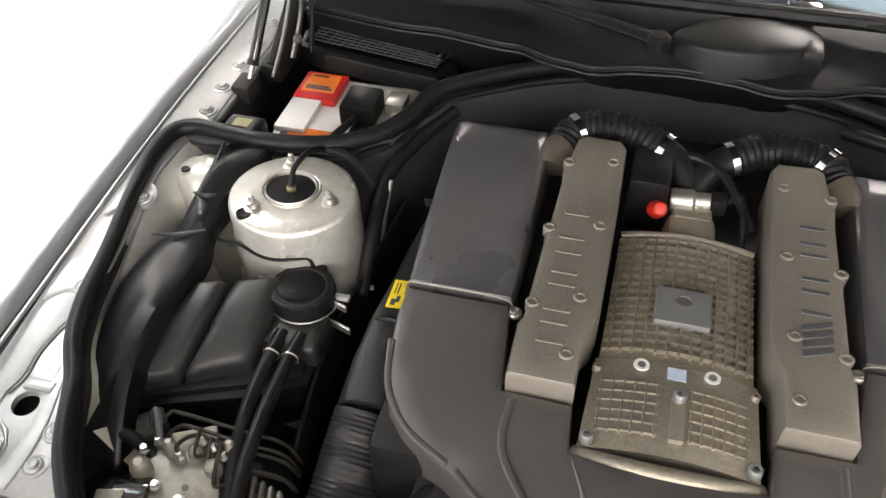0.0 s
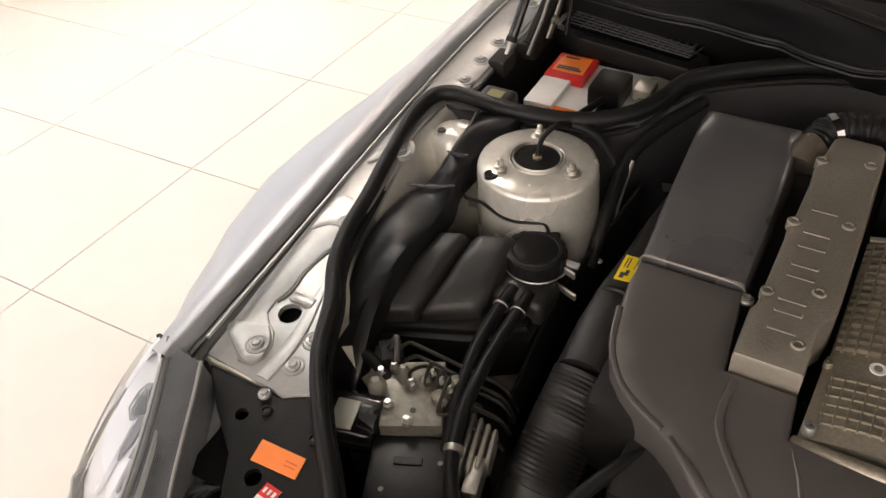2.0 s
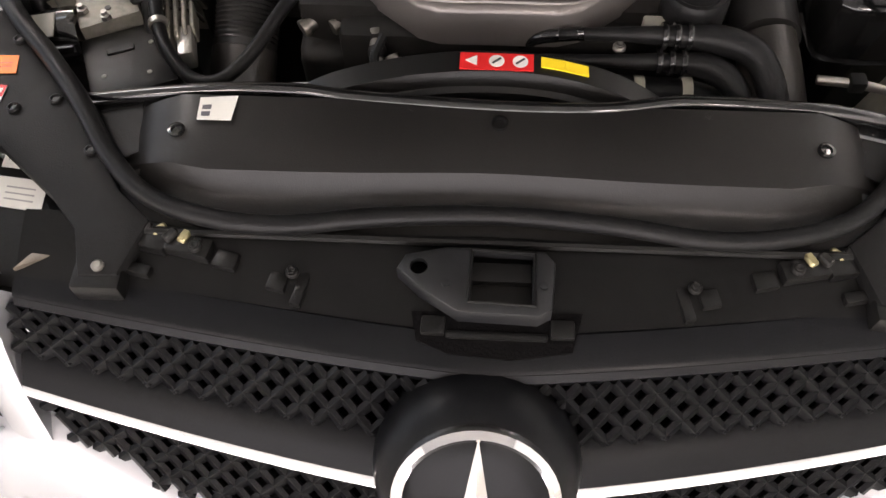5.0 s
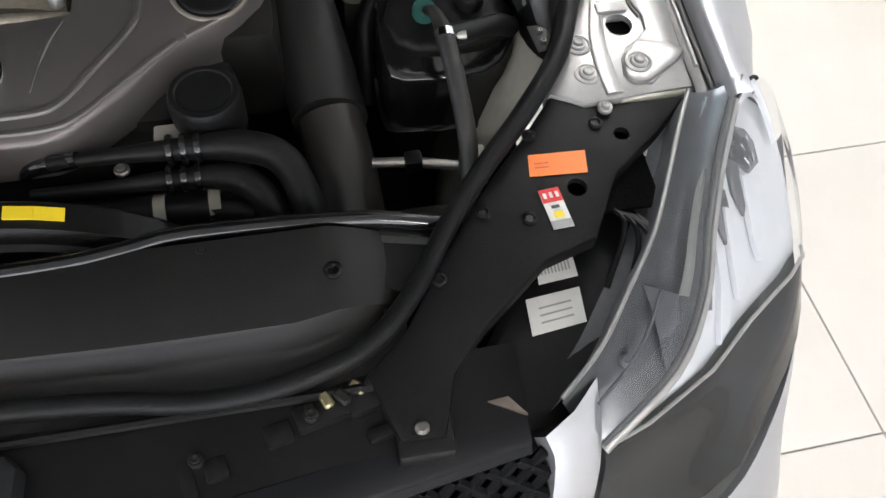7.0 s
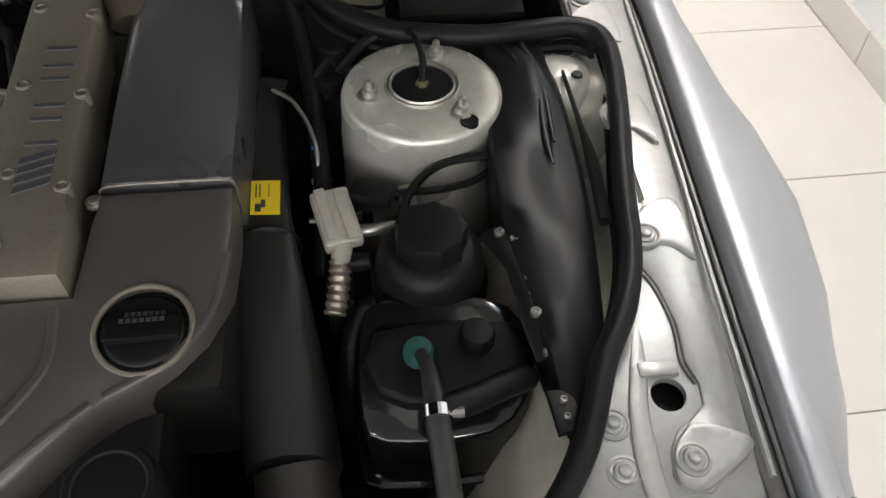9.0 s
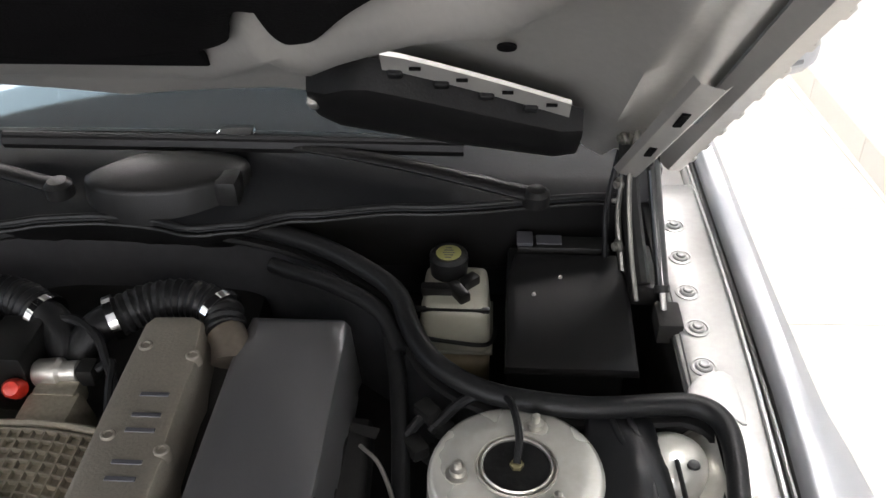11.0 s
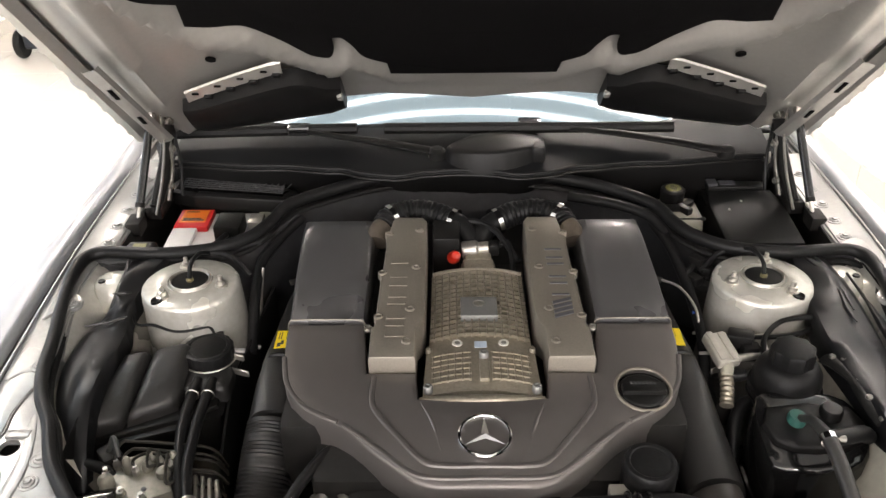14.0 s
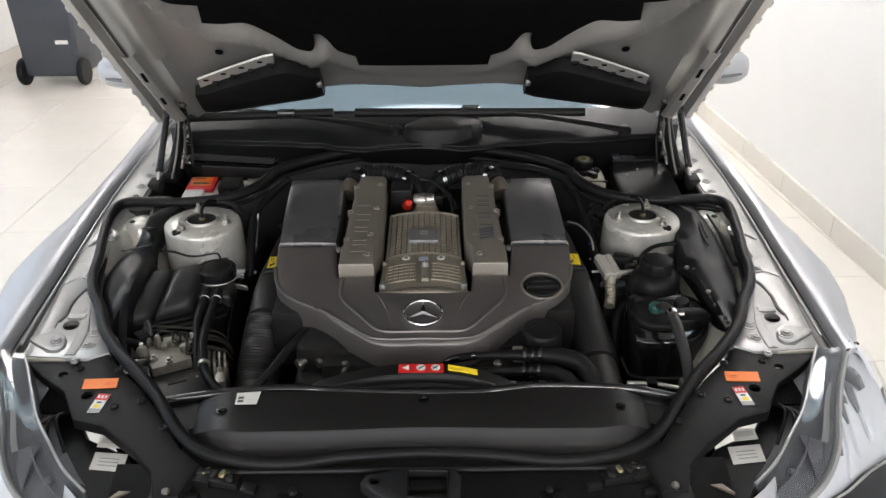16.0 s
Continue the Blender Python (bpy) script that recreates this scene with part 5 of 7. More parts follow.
def side_panel(s):
    p = thing("bay_corner_cover", (s * 0.52, 0.15, 0.78), "matt black plastic panel between headlamp and bay with warning labels", "plastic cover", "bay corner covers")
    holes = [circle(s * 0.650, 0.252, 0.0085, 14), circle(s * 0.586, 0.194, 0.0105, 14)]
    part("panel", pad(mirror(PANEL, s), panel_z, 0.02, 0.004, holes, cuts=1), MATT, p)
    part("hole_backing", rbox((s * 0.62, 0.223, panel_z(0, 0.22) - 0.022), (0.11, 0.1, 0.004), 0), FELT_VOID, p)
    for x, y in ((0.625, 0.268), (0.552, 0.262), (0.486, 0.178), (0.431, 0.114), (0.53, 0.165)):
        part("clip", lathe([(0.0075, 0.0), (0.0075, 0.003), (0.005, 0.0042), (0.004, 0.002), (0.001, 0.002)], (s * x, y, panel_z(0, y)), 14), BLACK, p)
    bolt(p, (s * 0.64, 0.284, 0.842), 0.0052, 0.006, INNER)
    part("foot_screw", lathe([(0.0065, 0), (0.0065, 0.003), (0.004, 0.005), (0.001, 0.005)], (s * 0.392, -0.020, panel_z(0, -0.020)), 12), DULL, p)
    q = [(s * 0.541, 0.212, 0), (s * 0.601, 0.209, 0), (s * 0.605, 0.236, 0), (s * 0.545, 0.238, 0)]
    q = [(x, y, panel_z(0, y) + 0.0012) for x, y, z in q]
    lab = sticker(q, ORANGE, p, "orange_label", label="plain orange label")
    for v in (0.35, 0.55):
        sticker(within(q, 0.10, 0.34, v, v + 0.03, 0.0009), REDCAP, lab, "print", 0.0003)
    q = [(s * 0.551, 0.15, 0), (s * 0.572, 0.151, 0), (s * 0.566, 0.196, 0), (s * 0.545, 0.194, 0)]
    q = [(x, y, panel_z(0, y) + 0.0012) for x, y, z in q]
    lab = sticker(q, PAPER, p, "warning_label", label="red and white warning label")
    sticker(within(q, 0, 1, 0.66, 1, 0.0009), RED, lab, "red_field", 0.0003)
    sticker(within(q, 0.30, 0.75, 0.26, 0.42, 0.0009), YELLOW, lab, "yellow_sign", 0.0003)
    for u in (0.12, 0.42, 0.72):
        sticker(within(q, u, u + 0.16, 0.76, 0.90, 0.0016), PAPER, lab, "print", 0.0003)
    sticker(within(q, 0.0, 1.0, 0.0, 0.2, 0.0009), FAINT, lab, "print", 0.0003)
    sticker(within(q, 0.3, 0.7, 0.5, 0.58, 0.0009), INK, lab, "print", 0.0003)


for side in (-1, 1):
    side_panel(side)


def headlamp(s):
    h = thing("headlamp", (s * 0.68, 0.1, 0.62), "clear headlamp with chrome reflectors and a dark lower glass", "headlamp", "headlamps")
    # lens: inner rim, crest and outer lower rim, from the rear tip to the front corner
    rim = [(0.722, 0.275, 0.866), (0.700, 0.235, 0.860), (0.672, 0.18, 0.852), (0.642, 0.125, 0.843), (0.602, 0.072, 0.833), (0.565, 0.026, 0.822), (0.52, -0.012, 0.812)]
    crest_ = [(0.786, 0.286, 0.868), (0.762, 0.245, 0.862), (0.730, 0.185, 0.853), (0.703, 0.125, 0.842), (0.678, 0.060, 0.826), (0.635, 0.000, 0.806), (0.558, -0.050, 0.772)]
    outer = [(0.826, 0.285, 0.846), (0.834, 0.225, 0.818), (0.826, 0.155, 0.790), (0.803, 0.088, 0.762), (0.755, 0.022, 0.738), (0.685, -0.040, 0.715), (0.552, -0.092, 0.705)]
    low = [(0.856, 0.27, 0.79), (0.862, 0.20, 0.75), (0.850, 0.12, 0.72), (0.825, 0.05, 0.698), (0.772, -0.018, 0.674), (0.70, -0.082, 0.656), (0.538, -0.125, 0.648)]
    cols = [curve(mirror(q, s), 4) for q in (rim, crest_, outer, low)]
    rows = []
    for i in range(len(cols[0])):
        rows.append(curve([c[i] for c in cols], 5))
    # rim drawn in pale silver, which paints its highlight line
    part("lens_rim_highlight", tube([Vector(q) + Vector((0, 0, 0.001)) for q in cols[0]], 0.0026, 1, 6, raw=True), INNER, h)
    part("lens_seam", tube(cols[1], 0.0014, 1, 6, raw=True), HOUSING, h)
    back = [[Vector(c[i]) + Vector((-s * 0.012, 0.02, -0.045 - 0.01 * k)) for k, c in enumerate(cols)] for i in range(len(cols[0]))]
    part("housing_shell", loft(back), HOUSING, h, angle=60)
    inner = [[cols[0][i], Vector(cols[0][i]) + Vector((-s * 0.004, 0.004, -0.05))] for i in range(len(cols[0]))]
    part("housing_side", loft(inner), HOUSING, h)
    # bezel strip under the rim, and reflector bowls
    part("bezel", loft([[Vector(cols[0][i]).lerp(cols[1][i], f) - Vector((0, 0, d)) for f, d in ((0.03, 0.004), (0.3, 0.011), (0.6, 0.012), (0.95, 0.005))] for i in range(len(cols[0]))]), LAMPDARK, h, "dark lamp interior", angle=60)
    def skin(i, j, drop):
        """A place on the lens: i along it, j across it, drop below its surface."""
        i, j = min(max(i, 0), len(rows) - 1.001), min(max(j, 0), len(rows[0]) - 1.001)
        p, q = int(i), int(j)
        a, b = i - p, j - q
        v = (rows[p][q].lerp(rows[p][q + 1], b)).lerp(rows[p + 1][q].lerp(rows[p + 1][q + 1], b), a)
        return Vector(v) + Vector((-s * 0.6, 0.45, -0.6)) * drop
    def limit(u):
        """Where the bright reflector ends and the smoked glass begins."""
        pts = [(0, 23.9), (0.126, 21.6), (0.2, 18.7), (0.3, 15.4), (0.43, 12.6), (0.6, 10.0), (1, 6.8)]
        for (p, q), (r, t) in zip(pts, pts[1:]):
            if u <= r:
                return q + (t - q) * (u - p) / (r - p)
        return pts[-1][1]

    def prism(pts, top, thick):
        """A thin moulded piece on the lens grid, given by its outline."""
        bm = bmesh.new()
        hi = [bm.verts.new(skin(i, j, top)) for i, j in pts]
        lo = [bm.verts.new(skin(i, j, top + thick)) for i, j in pts]
        bm.faces.new(hi)
        bm.faces.new(lo)
        for k in range(len(pts)):
            bm.faces.new((hi[k], hi[(k + 1) % len(pts)], lo[(k + 1) % len(pts)], lo[k]))
        return bm
    lens = part("lens", loft([r[:6] for r in rows]), GLASS, h, "clear polycarbonate lens", angle=70)
    lens.visible_shadow = False
    lens = part("lens", loft([[skin(limit(u) * k / 14, 5 + 9.9 * u, 0.0) for k in range(15)] for u in [k / 10 for k in range(11)]]), GLASS, h, "clear polycarbonate lens", angle=70)
    lens.visible_shadow = False
    shell = part("reflector_shell", loft([[skin(2 + (limit(u) - 2) * k / 12, 5.2 + 9.6 * u, 0.008 + 0.006 * math.sin(3.1 * u)) for k in range(13)] for u in [k / 10 for k in range(11)]]), SATIN, h, "bright white reflector", angle=60)
    part("smoked_glass", loft([[skin(limit(u) + (24 - limit(u)) * k / 10, 5.05 + 9.9 * u, 0.0005) for k in range(11)] for u in [k / 10 for k in range(11)]]), SMOKED, h, "dark smoked lower glass", angle=60)
    part("glass_edge", tube([skin(limit(u), 5.2 + 9.6 * u, -0.0005) for u in [k / 10 for k in range(11)]], 0.0022, 1, 6, raw=True), INNER, h)
    # thin grey pieces over the shell; the slots' shade is in their colour
    for slot in ([(7.25, 5.5), (7.0, 6.25), (8.1, 6.6), (9.25, 7.0), (10.25, 7.0), (9.25, 6.25)], [(9.25, 5.25), (9.25, 5.8), (11.25, 6.5), (12.5, 6.25), (11.5, 5.5)], [(12.4, 5.15), (12.7, 5.4), (13.3, 5.7), (14.3, 5.5), (14.0, 5.15)], [(14.8, 5.15), (15.5, 5.75), (16.3, 6.0), (16.6, 5.5)]):
        part("reflector_slot", prism(slot, 0.0062, 0.003), SLOTGREY, shell, "grey piece painting a shaded reflector slot")
    for i, j, l in ((7.9, 6.5, 1.0), (10.4, 5.75, 1.05), (13.2, 5.55, 1.0)):
        bar = [(i, j), (i - 0.1, j + 0.5), (i + 1.6 * l, j + 1.2), (i + 3.2 * l, j + 1.65), (i + 4.2 * l, j + 1.6), (i + 3.6 * l, j + 1.15), (i + 1.9 * l, j + 0.55)]
        part("reflector_bar", prism(bar, 0.0035, 0.006), SATIN, shell, "white reflector bar")
    patch = [(5.6, 5.0), (5.0, 5.7), (4.9, 6.4), (5.4, 7.1), (6.5, 7.5), (7.5, 7.0), (7.2, 6.2), (7.1, 5.4)]
    bowl = part("reflector_bowl", prism(patch, 0.005, 0.004), BOWL, h, "small faceted chrome bowl")
    for i, j, r in ((5.6, 5.7, 0.5), (5.7, 6.5, 0.45), (6.5, 6.9, 0.45), (6.5, 5.9, 0.4)):
        part("facet", prism([(i - r, j), (i, j + r * 0.5), (i + r, j + r * 0.2), (i + r * 0.4, j - r * 0.5)], 0.003, 0.003), CHROME, bowl)
    arch = [(0.25 + 3.2 * abs(2 * u - 0.9) ** 2.2, 5.0 + 3.6 * u, 2.1 + 2.4 * abs(2 * u - 0.9) ** 2, 5.4 + 2.9 * u) for u in [k / 12 for k in range(13)]]
    part("rear_band", loft([[skin(a, b, 0.0012), skin(a * 0.5 + c * 0.5, b * 0.5 + d * 0.5, -0.0008), skin(c, d, 0.003)] for a, b, c, d in arch]), SATIN, h, "pale satin band round the lamp's rear end", angle=60)
    part("rear_gasket", tube([skin(a - 0.1, b, -0.0005) for a, b, c, d in arch[:8]], 0.0022, 1, 6, raw=True), RUBBER, h)
    # pale strip paints a light streak into the glossy lamp interior
    part("pale_streak", loft([[skin(i, 3.5 + 0.3 * max(0, (9.5 - i)), 0.004), skin(i, 3.85, 0.0025), skin(i, 4.2, 0.004)] for i in [8.3 + 8 * k / 10 for k in range(11)]]), PALEBAR, h, "pale strip painting a light streak")
    part("clear_facet", loft([[skin(15.5, 1.0, 0.004), skin(15.9, 2.2, 0.004), skin(16.25, 3.5, 0.004)], [skin(17.6, 2.4, 0.004), skin(17.8, 3.2, 0.001), skin(18.2, 4.2, 0.004)], [skin(20.2, 4.7, 0.005), skin(20.25, 4.8, 0.004), skin(20.3, 4.9, 0.005)]]), PALECLEAR, h, "clear moulded facet", angle=20)
    part("adjuster", lathe([(0.006, -0.004), (0.007, 0.0), (0.004, 0.003), (0.001, 0.003)], skin(20.4, 2.2, 0.006), 12, (0, 0, 1)), HOUSING, h)
    part("crest_trim", tube([Vector(q) - Vector((0, 0, 0.006)) for q in cols[1]], 0.0065, 1, 10, raw=True), INNER, h)
    part("lens_fold", tube([skin(i, 1.9 + 0.02 * i, 0.002) for i in range(16, 24)], 0.0016, 1, 6, raw=True), PALECLEAR, h)
    # body behind the lamp with paper labels
    body = [(0.735, 0.24), (0.70, 0.20), (0.62, 0.06), (0.545, -0.02), (0.47, -0.03), (0.44, 0.03), (0.50, 0.11), (0.58, 0.15), (0.62, 0.215), (0.69, 0.262)]
    part("lamp_body", pad(mirror(body, s), lambda x, y: 0.778 + 0.05 * (y - 0.1), 0.1, 0.012, cuts=1), MATT, h)
    zt = lambda y: 0.778 + 0.05 * (y - 0.1) + 0.001
    k = 0.022 if s > 0 else 0.0
    q = [(s * (0.495 + k), 0.066), (s * (0.552 + k), 0.073), (s * (0.554 + k), 0.111), (s * (0.497 + k), 0.105)]
    lab = sticker([(x, y, zt(y)) for x, y in q], PAPER, h, "paper_label", label="white paper label")
    for v in (0.25, 0.45, 0.65):
        sticker(within([(x, y, zt(y)) for x, y in q], 0.2, 0.8, v, v + 0.05, 0.0009), FAINT, lab, "print", 0.0003)
    q = [(s * (0.514 + k), 0.119), (s * (0.556 + k), 0.123), (s * (0.556 + k), 0.149), (s * (0.516 + k), 0.146)]
    lab = sticker([(x, y, zt(y)) for x, y in q], PAPER, h, "barcode_label", label="white barcode label")
    for k in range(9):
        sticker(within([(x, y, zt(y)) for x, y in q], 0.1 + 0.09 * k, 0.14 + 0.09 * k, 0.35, 0.8, 0.0009), FAINT, lab, "print", 0.0003)
    for k in range(5):
        part("cable", tube([(s * (0.60 + 0.008 * k), 0.20, 0.80), (s * (0.63 + 0.01 * k), 0.16 - 0.01 * k, 0.815), (s * (0.60 + 0.02 * k), 0.10 - 0.01 * k, 0.79)], 0.003, 6, 6), RUBBER, h)


for side in (-1, 1):
    headlamp(side)


def nose():
    def edge(x):
        """Front edge of the lock panel."""
        return -0.104 + 0.064 * (abs(x) / 0.49) ** 1.3

    def face(x, t):
        """A point on the grille's face: t runs down from the upper edge, less deep towards the ends."""
        t = t * (1 - 0.27 * (abs(x) / 0.47) ** 1.5)
        return Vector((x, edge(x) - 0.004 - 0.112 * t, 0.768 - 0.15 * t))
    b = thing("front_bumper", (0, -0.1, 0.3), "silver metallic front bumper below the headlamps", "bumper")
    for s in (-1, 1):
        top = [(0.874, 0.27, 0.776), (0.87, 0.20, 0.736), (0.858, 0.12, 0.706), (0.833, 0.05, 0.688), (0.780, -0.020, 0.666), (0.707, -0.086, 0.648), (0.62, -0.118, 0.643), (0.535, -0.130, 0.640)]
        if s > 0:
            top = [(x - 0.010 * min(1, max(0, (y + 0.06) / 0.12)), y, z) for x, y, z in top]
        cols = curve(mirror(top, s), 4)
        rows = []
        for q in cols:
            d = Vector((q.x * 0.9, (q.y - 0.35) * 1.1, 0)).normalized() * min(1, max(0.0, (0.16 - q.y) / 0.16))
            d.x *= 0.45 + 0.75 * min(1, max(0, -q.y / 0.07)) if s > 0 else 1.25
            rows.append([q + Vector((0, 0, -0.008)), q + d * 0.006, q + d * 0.028 + Vector((0, 0, -0.022)), q + d * 0.058 + Vector((0, 0, -0.075)), q + d * 0.082 + Vector((0, 0, -0.17)), q + d * 0.085 + Vector((0, 0, -0.30)), q + d * 0.05 + Vector((0, 0, -0.44))])
        part("corner", loft(rows), SILVER, b, angle=60)
        # painted frame at the grille's end
        fr = [(0.556, 0.002, 0.815), (0.556, -0.050, 0.768), (0.546, -0.094, 0.702), (0.530, -0.136, 0.634)]
        fi = [(0.500, -0.040, 0.800), (0.509, -0.060, 0.770), (0.500, -0.104, 0.702), (0.478, -0.146, 0.642)]
        part("grille_frame", loft([curve(mirror(fr, s), 4), [p.lerp(q, 0.5) + Vector((0, -0.006, 0.006)) for p, q in zip(curve(mirror(fr, s), 4), curve(mirror(fi, s), 4))], curve(mirror(fi, s), 4), [p + Vector((-s * 0.004, 0.01, -0.03)) for p in curve(mirror(fi, s), 4)]]), SILVER, b, angle=40)
    rows = [[] for k in range(6)]
    for k in range(41):
        x = -0.70 + 1.40 * k / 40
        e = min(abs(x), 0.47)
        q = face(e, 1.42 - 0.34 * (e / 0.47) ** 3)
        w = abs(x) - e
        q = Vector((x, q.y + 0.10 * w + 1.4 * max(0, w - 0.13) ** 2, q.z - 0.14 * w))
        w = 1 - 4 * max(0, w - 0.10)
        for r, d in zip(rows, ((0.02, 0.0), (-0.006, -0.004), (-0.018, -0.014), (-0.052, -0.05), (-0.080, -0.12), (-0.075, -0.38))):
            r.append(q + Vector((0, d[0] * w, d[1])))
    part("lower_front", loft(rows), SILVER, b, angle=60)
    p = thing("front_lock_panel", (0, -0.02, 0.7), "matt black plastic lock carrier panel above the grille", "plastic panel")
    xs = [-0.49 + 0.98 * k / 32 for k in range(33)]
    part("panel", loft([[(x, edge(x) * (1 - t) + (0.045 + 0.02 * max(0, abs(x) - 0.3)) * t, 0.782 * (1 - t) + 0.812 * t + 0.01 * t * (1 - t)) for x in xs] for t in [k / 6 for k in range(7)]]), LOCK, p)
    part("grille_surround", loft([[(x, edge(x) + d, 0.782 + 0.20 * d + h) for x in xs] for d, h in ((0.040, -0.004), (0.039, 0.002), (0.036, 0.0045), (0.004, 0.0045), (0.0, 0.002))]), SURROUND, p, "smooth black grille surround")
    part("panel_lip", loft([[(x, edge(x), 0.782) for x in xs], [(x, edge(x) - 0.006, 0.776) for x in xs], [(x, edge(x) - 0.004, 0.762) for x in xs]]), SURROUND, p)
    part("rear_step", tube([(x, 0.026, 0.815) for x in (-0.38, -0.2, 0, 0.2, 0.38)], 0.005, 5, 8), BLACK, p)
    for s in (-1, 1):
        for x, y, w, l, h in ((0.31, 0.012, 0.05, 0.022, 0.02), (0.345, 0.02, 0.03, 0.03, 0.016), (0.27, 0.0, 0.025, 0.02, 0.014), (0.19, -0.02, 0.012, 0.05, 0.012), (0.215, -0.02, 0.02, 0.02, 0.016), (0.37, -0.01, 0.05, 0.012, 0.014)):
            part("mounting_tab", rbox((s * x, y, 0.808 + (y - 0.02) * 0.3), (w, l, h), 0.003, 2, turn=s * 12), BLACK, p)
        bolt(p, (s * 0.20, -0.012, 0.808), 0.0045, 0.006, DARK)
        bolt(p, (s * 0.30, 0.008, 0.818), 0.0045, 0.005, DARK)
        part("carrier_plate", pad([(s * 0.440, 0.020), (s * 0.474, 0.006), (s * 0.490, -0.016), (s * 0.452, 0.002)], 0.7995, 0.006, 0.001), STUB, p)
        for k in range(5):
            part("wire_plug", rbox((s * (0.300 + 0.014 * k), 0.012 + 0.004 * k + 0.004 * (k % 2), 0.814), (0.010, 0.016, 0.008 + 0.004 * (k % 3)), 0.002, 1, turn=s * (10 + 14 * k)), GOLDEN if k % 2 else DARK, p)
        part("socket", rbox((s * 0.394, -0.02, 0.80), (0.05, 0.045, 0.03), 0.004), BLACK, p)
    l = thing("bonnet_latch", (-0.01, 0, 0.79), "black bonnet latch plate with an open catch", "latch")
    plate = [(-0.094, -0.012), (-0.086, 0.004), (-0.045, 0.014), (0.052, 0.012), (0.062, 0.0), (0.058, -0.052), (0.045, -0.060), (-0.032, -0.058), (-0.07, -0.034)]
    slot = [(-0.020, -0.045), (0.039, -0.047), (0.040, 0.006), (-0.019, 0.008)]
    eye = circle(-0.072, -0.010, 0.009, 14)
    part("plate", pad(plate, 0.828, 0.022, 0.004, [slot, eye]), DUSTY, l)
    part("slot_frame", tube([(x, y, 0.8285) for x, y in ((-0.022, -0.047), (0.041, -0.049), (0.042, 0.008), (-0.021, 0.010))], 0.0024, 1, 6, True, raw=True), BLACK, l)
    part("slot_floor", rbox((0.01, -0.02, 0.803), (0.064, 0.058, 0.004), 0), DARK, l)
    part("catch", rbox((0.010, -0.008, 0.812), (0.06, 0.022, 0.010), 0.003), BLACK, l)
    part("bracket", rbox((0.006, -0.068, 0.797), (0.10, 0.008, 0.006), 0.003), BLACK, l)
    for x in (-0.056, 0.070):
        part("bracket_end", rbox((x, -0.060, 0.799), (0.024, 0.020, 0.008), 0.003), BLACK, l)
    # flat black sheet laid on the panel, painting the dark opening below the latch
    part("dark_opening_sheet", pad([(-0.078, -0.046), (0.090, -0.042), (0.080, -0.080), (0.02, -0.090), (-0.04, -0.086), (-0.072, -0.074)], lambda x, y: 0.7885 + 0.2013 * (y + 0.104), 0.006, 0.0), FELT_VOID, l)
    for x in (-0.045, 0.050):
        part("rivet", lathe([(0.004, 0), (0.004, 0.002), (0.001, 0.0025)], (x, -0.028, 0.828), 12), DUSTY, l)
    # grille
    g = thing("radiator_grille", (0, -0.15, 0.58), "black honeycomb radiator grille with chrome slats", "grille")
    xs2 = [-0.495 + 0.99 * k / 24 for k in range(25)]
    # black sheet stands in for the unlit depth behind the bars
    part("backing", loft([[face(x, t) + Vector((0, 0.035, -0.01)) for x in xs2] for t in (0, 0.5, 1.0, 1.5)]), FELT_VOID, g)
    # honeycomb bars, two crossing sets
    for sgn in (-1, 1):
        for k in range(-4, 34):
            x0 = -0.47 + k * 0.0295
            pts = []
            for t, dx in ((0.0, 0.0), (0.2, 0.03), (0.4, 0.06)):
                x = x0 + (dx if sgn > 0 else 0.06 - dx)
                if -0.505 < x < 0.505:
                    pts.append(face(x, t))
            if len(pts) >= 2:
                part("mesh_bar", tube(pts, 0.0058, 2, 6, squash=1.7), GRILLE, g)
            pts = []
            for t, dx in ((0.68, 0.0), (0.90, 0.033), (1.12, 0.066), (1.28, 0.090), (1.42, 0.111)):
                x = x0 + (dx if sgn > 0 else 0.111 - dx)
                if abs(x) < 0.495 and t < 1.45 - 0.34 * (abs(x) / 0.47) ** 3:
                    pts.append(face(x, t))
            if len(pts) >= 2:
                part("mesh_bar", tube(pts, 0.0058, 2, 6, squash=1.7), GRILLE, g)
    part("slat", loft([[face(x, t) + Vector((0, -d, 0)) for x in xs2] for t, d in ((0.39, -0.005), (0.40, 0.006), (0.5, 0.012), (0.60, 0.016))]), GRILLE, g, angle=60)
    part("chrome_strip", loft([[face(x, t) + Vector((0, -d, 0)) for x in xs2] for t, d in ((0.60, 0.012), (0.605, 0.018), (0.64, 0.021), (0.675, 0.015), (0.68, 0.0))]), BRIGHT, g, "bright chrome slat")
    part("badge_pod", lathe([(0.001, 0.034), (0.05, 0.032), (0.080, 0.024), (0.098, 0.008), (0.105, -0.02), (0.106, -0.06)], (-0.008, -0.189, 0.719), 36, (0, -0.62, 0.5)), SURROUND, g)
    part("badge_ring", lathe([(0.070, 0.026), (0.070, 0.036), (0.075, 0.040), (0.081, 0.034), (0.081, 0.02)], (-0.008, -0.189, 0.719), 40, (0, -0.62, 0.5)), CHROME, g, "chrome badge ring")
    ax = Vector((0, -0.62, 0.5)).normalized()
    up = Vector((0, 0.5, 0.62)).normalized()
    for a in (0, 120, 240):
        u = up * math.cos(radians(a)) + Vector((1, 0, 0)) * math.sin(radians(a))
        v = ax.cross(u)
        o = Vector((-0.008, -0.189, 0.719)) + ax * 0.034
        bm = bmesh.new()
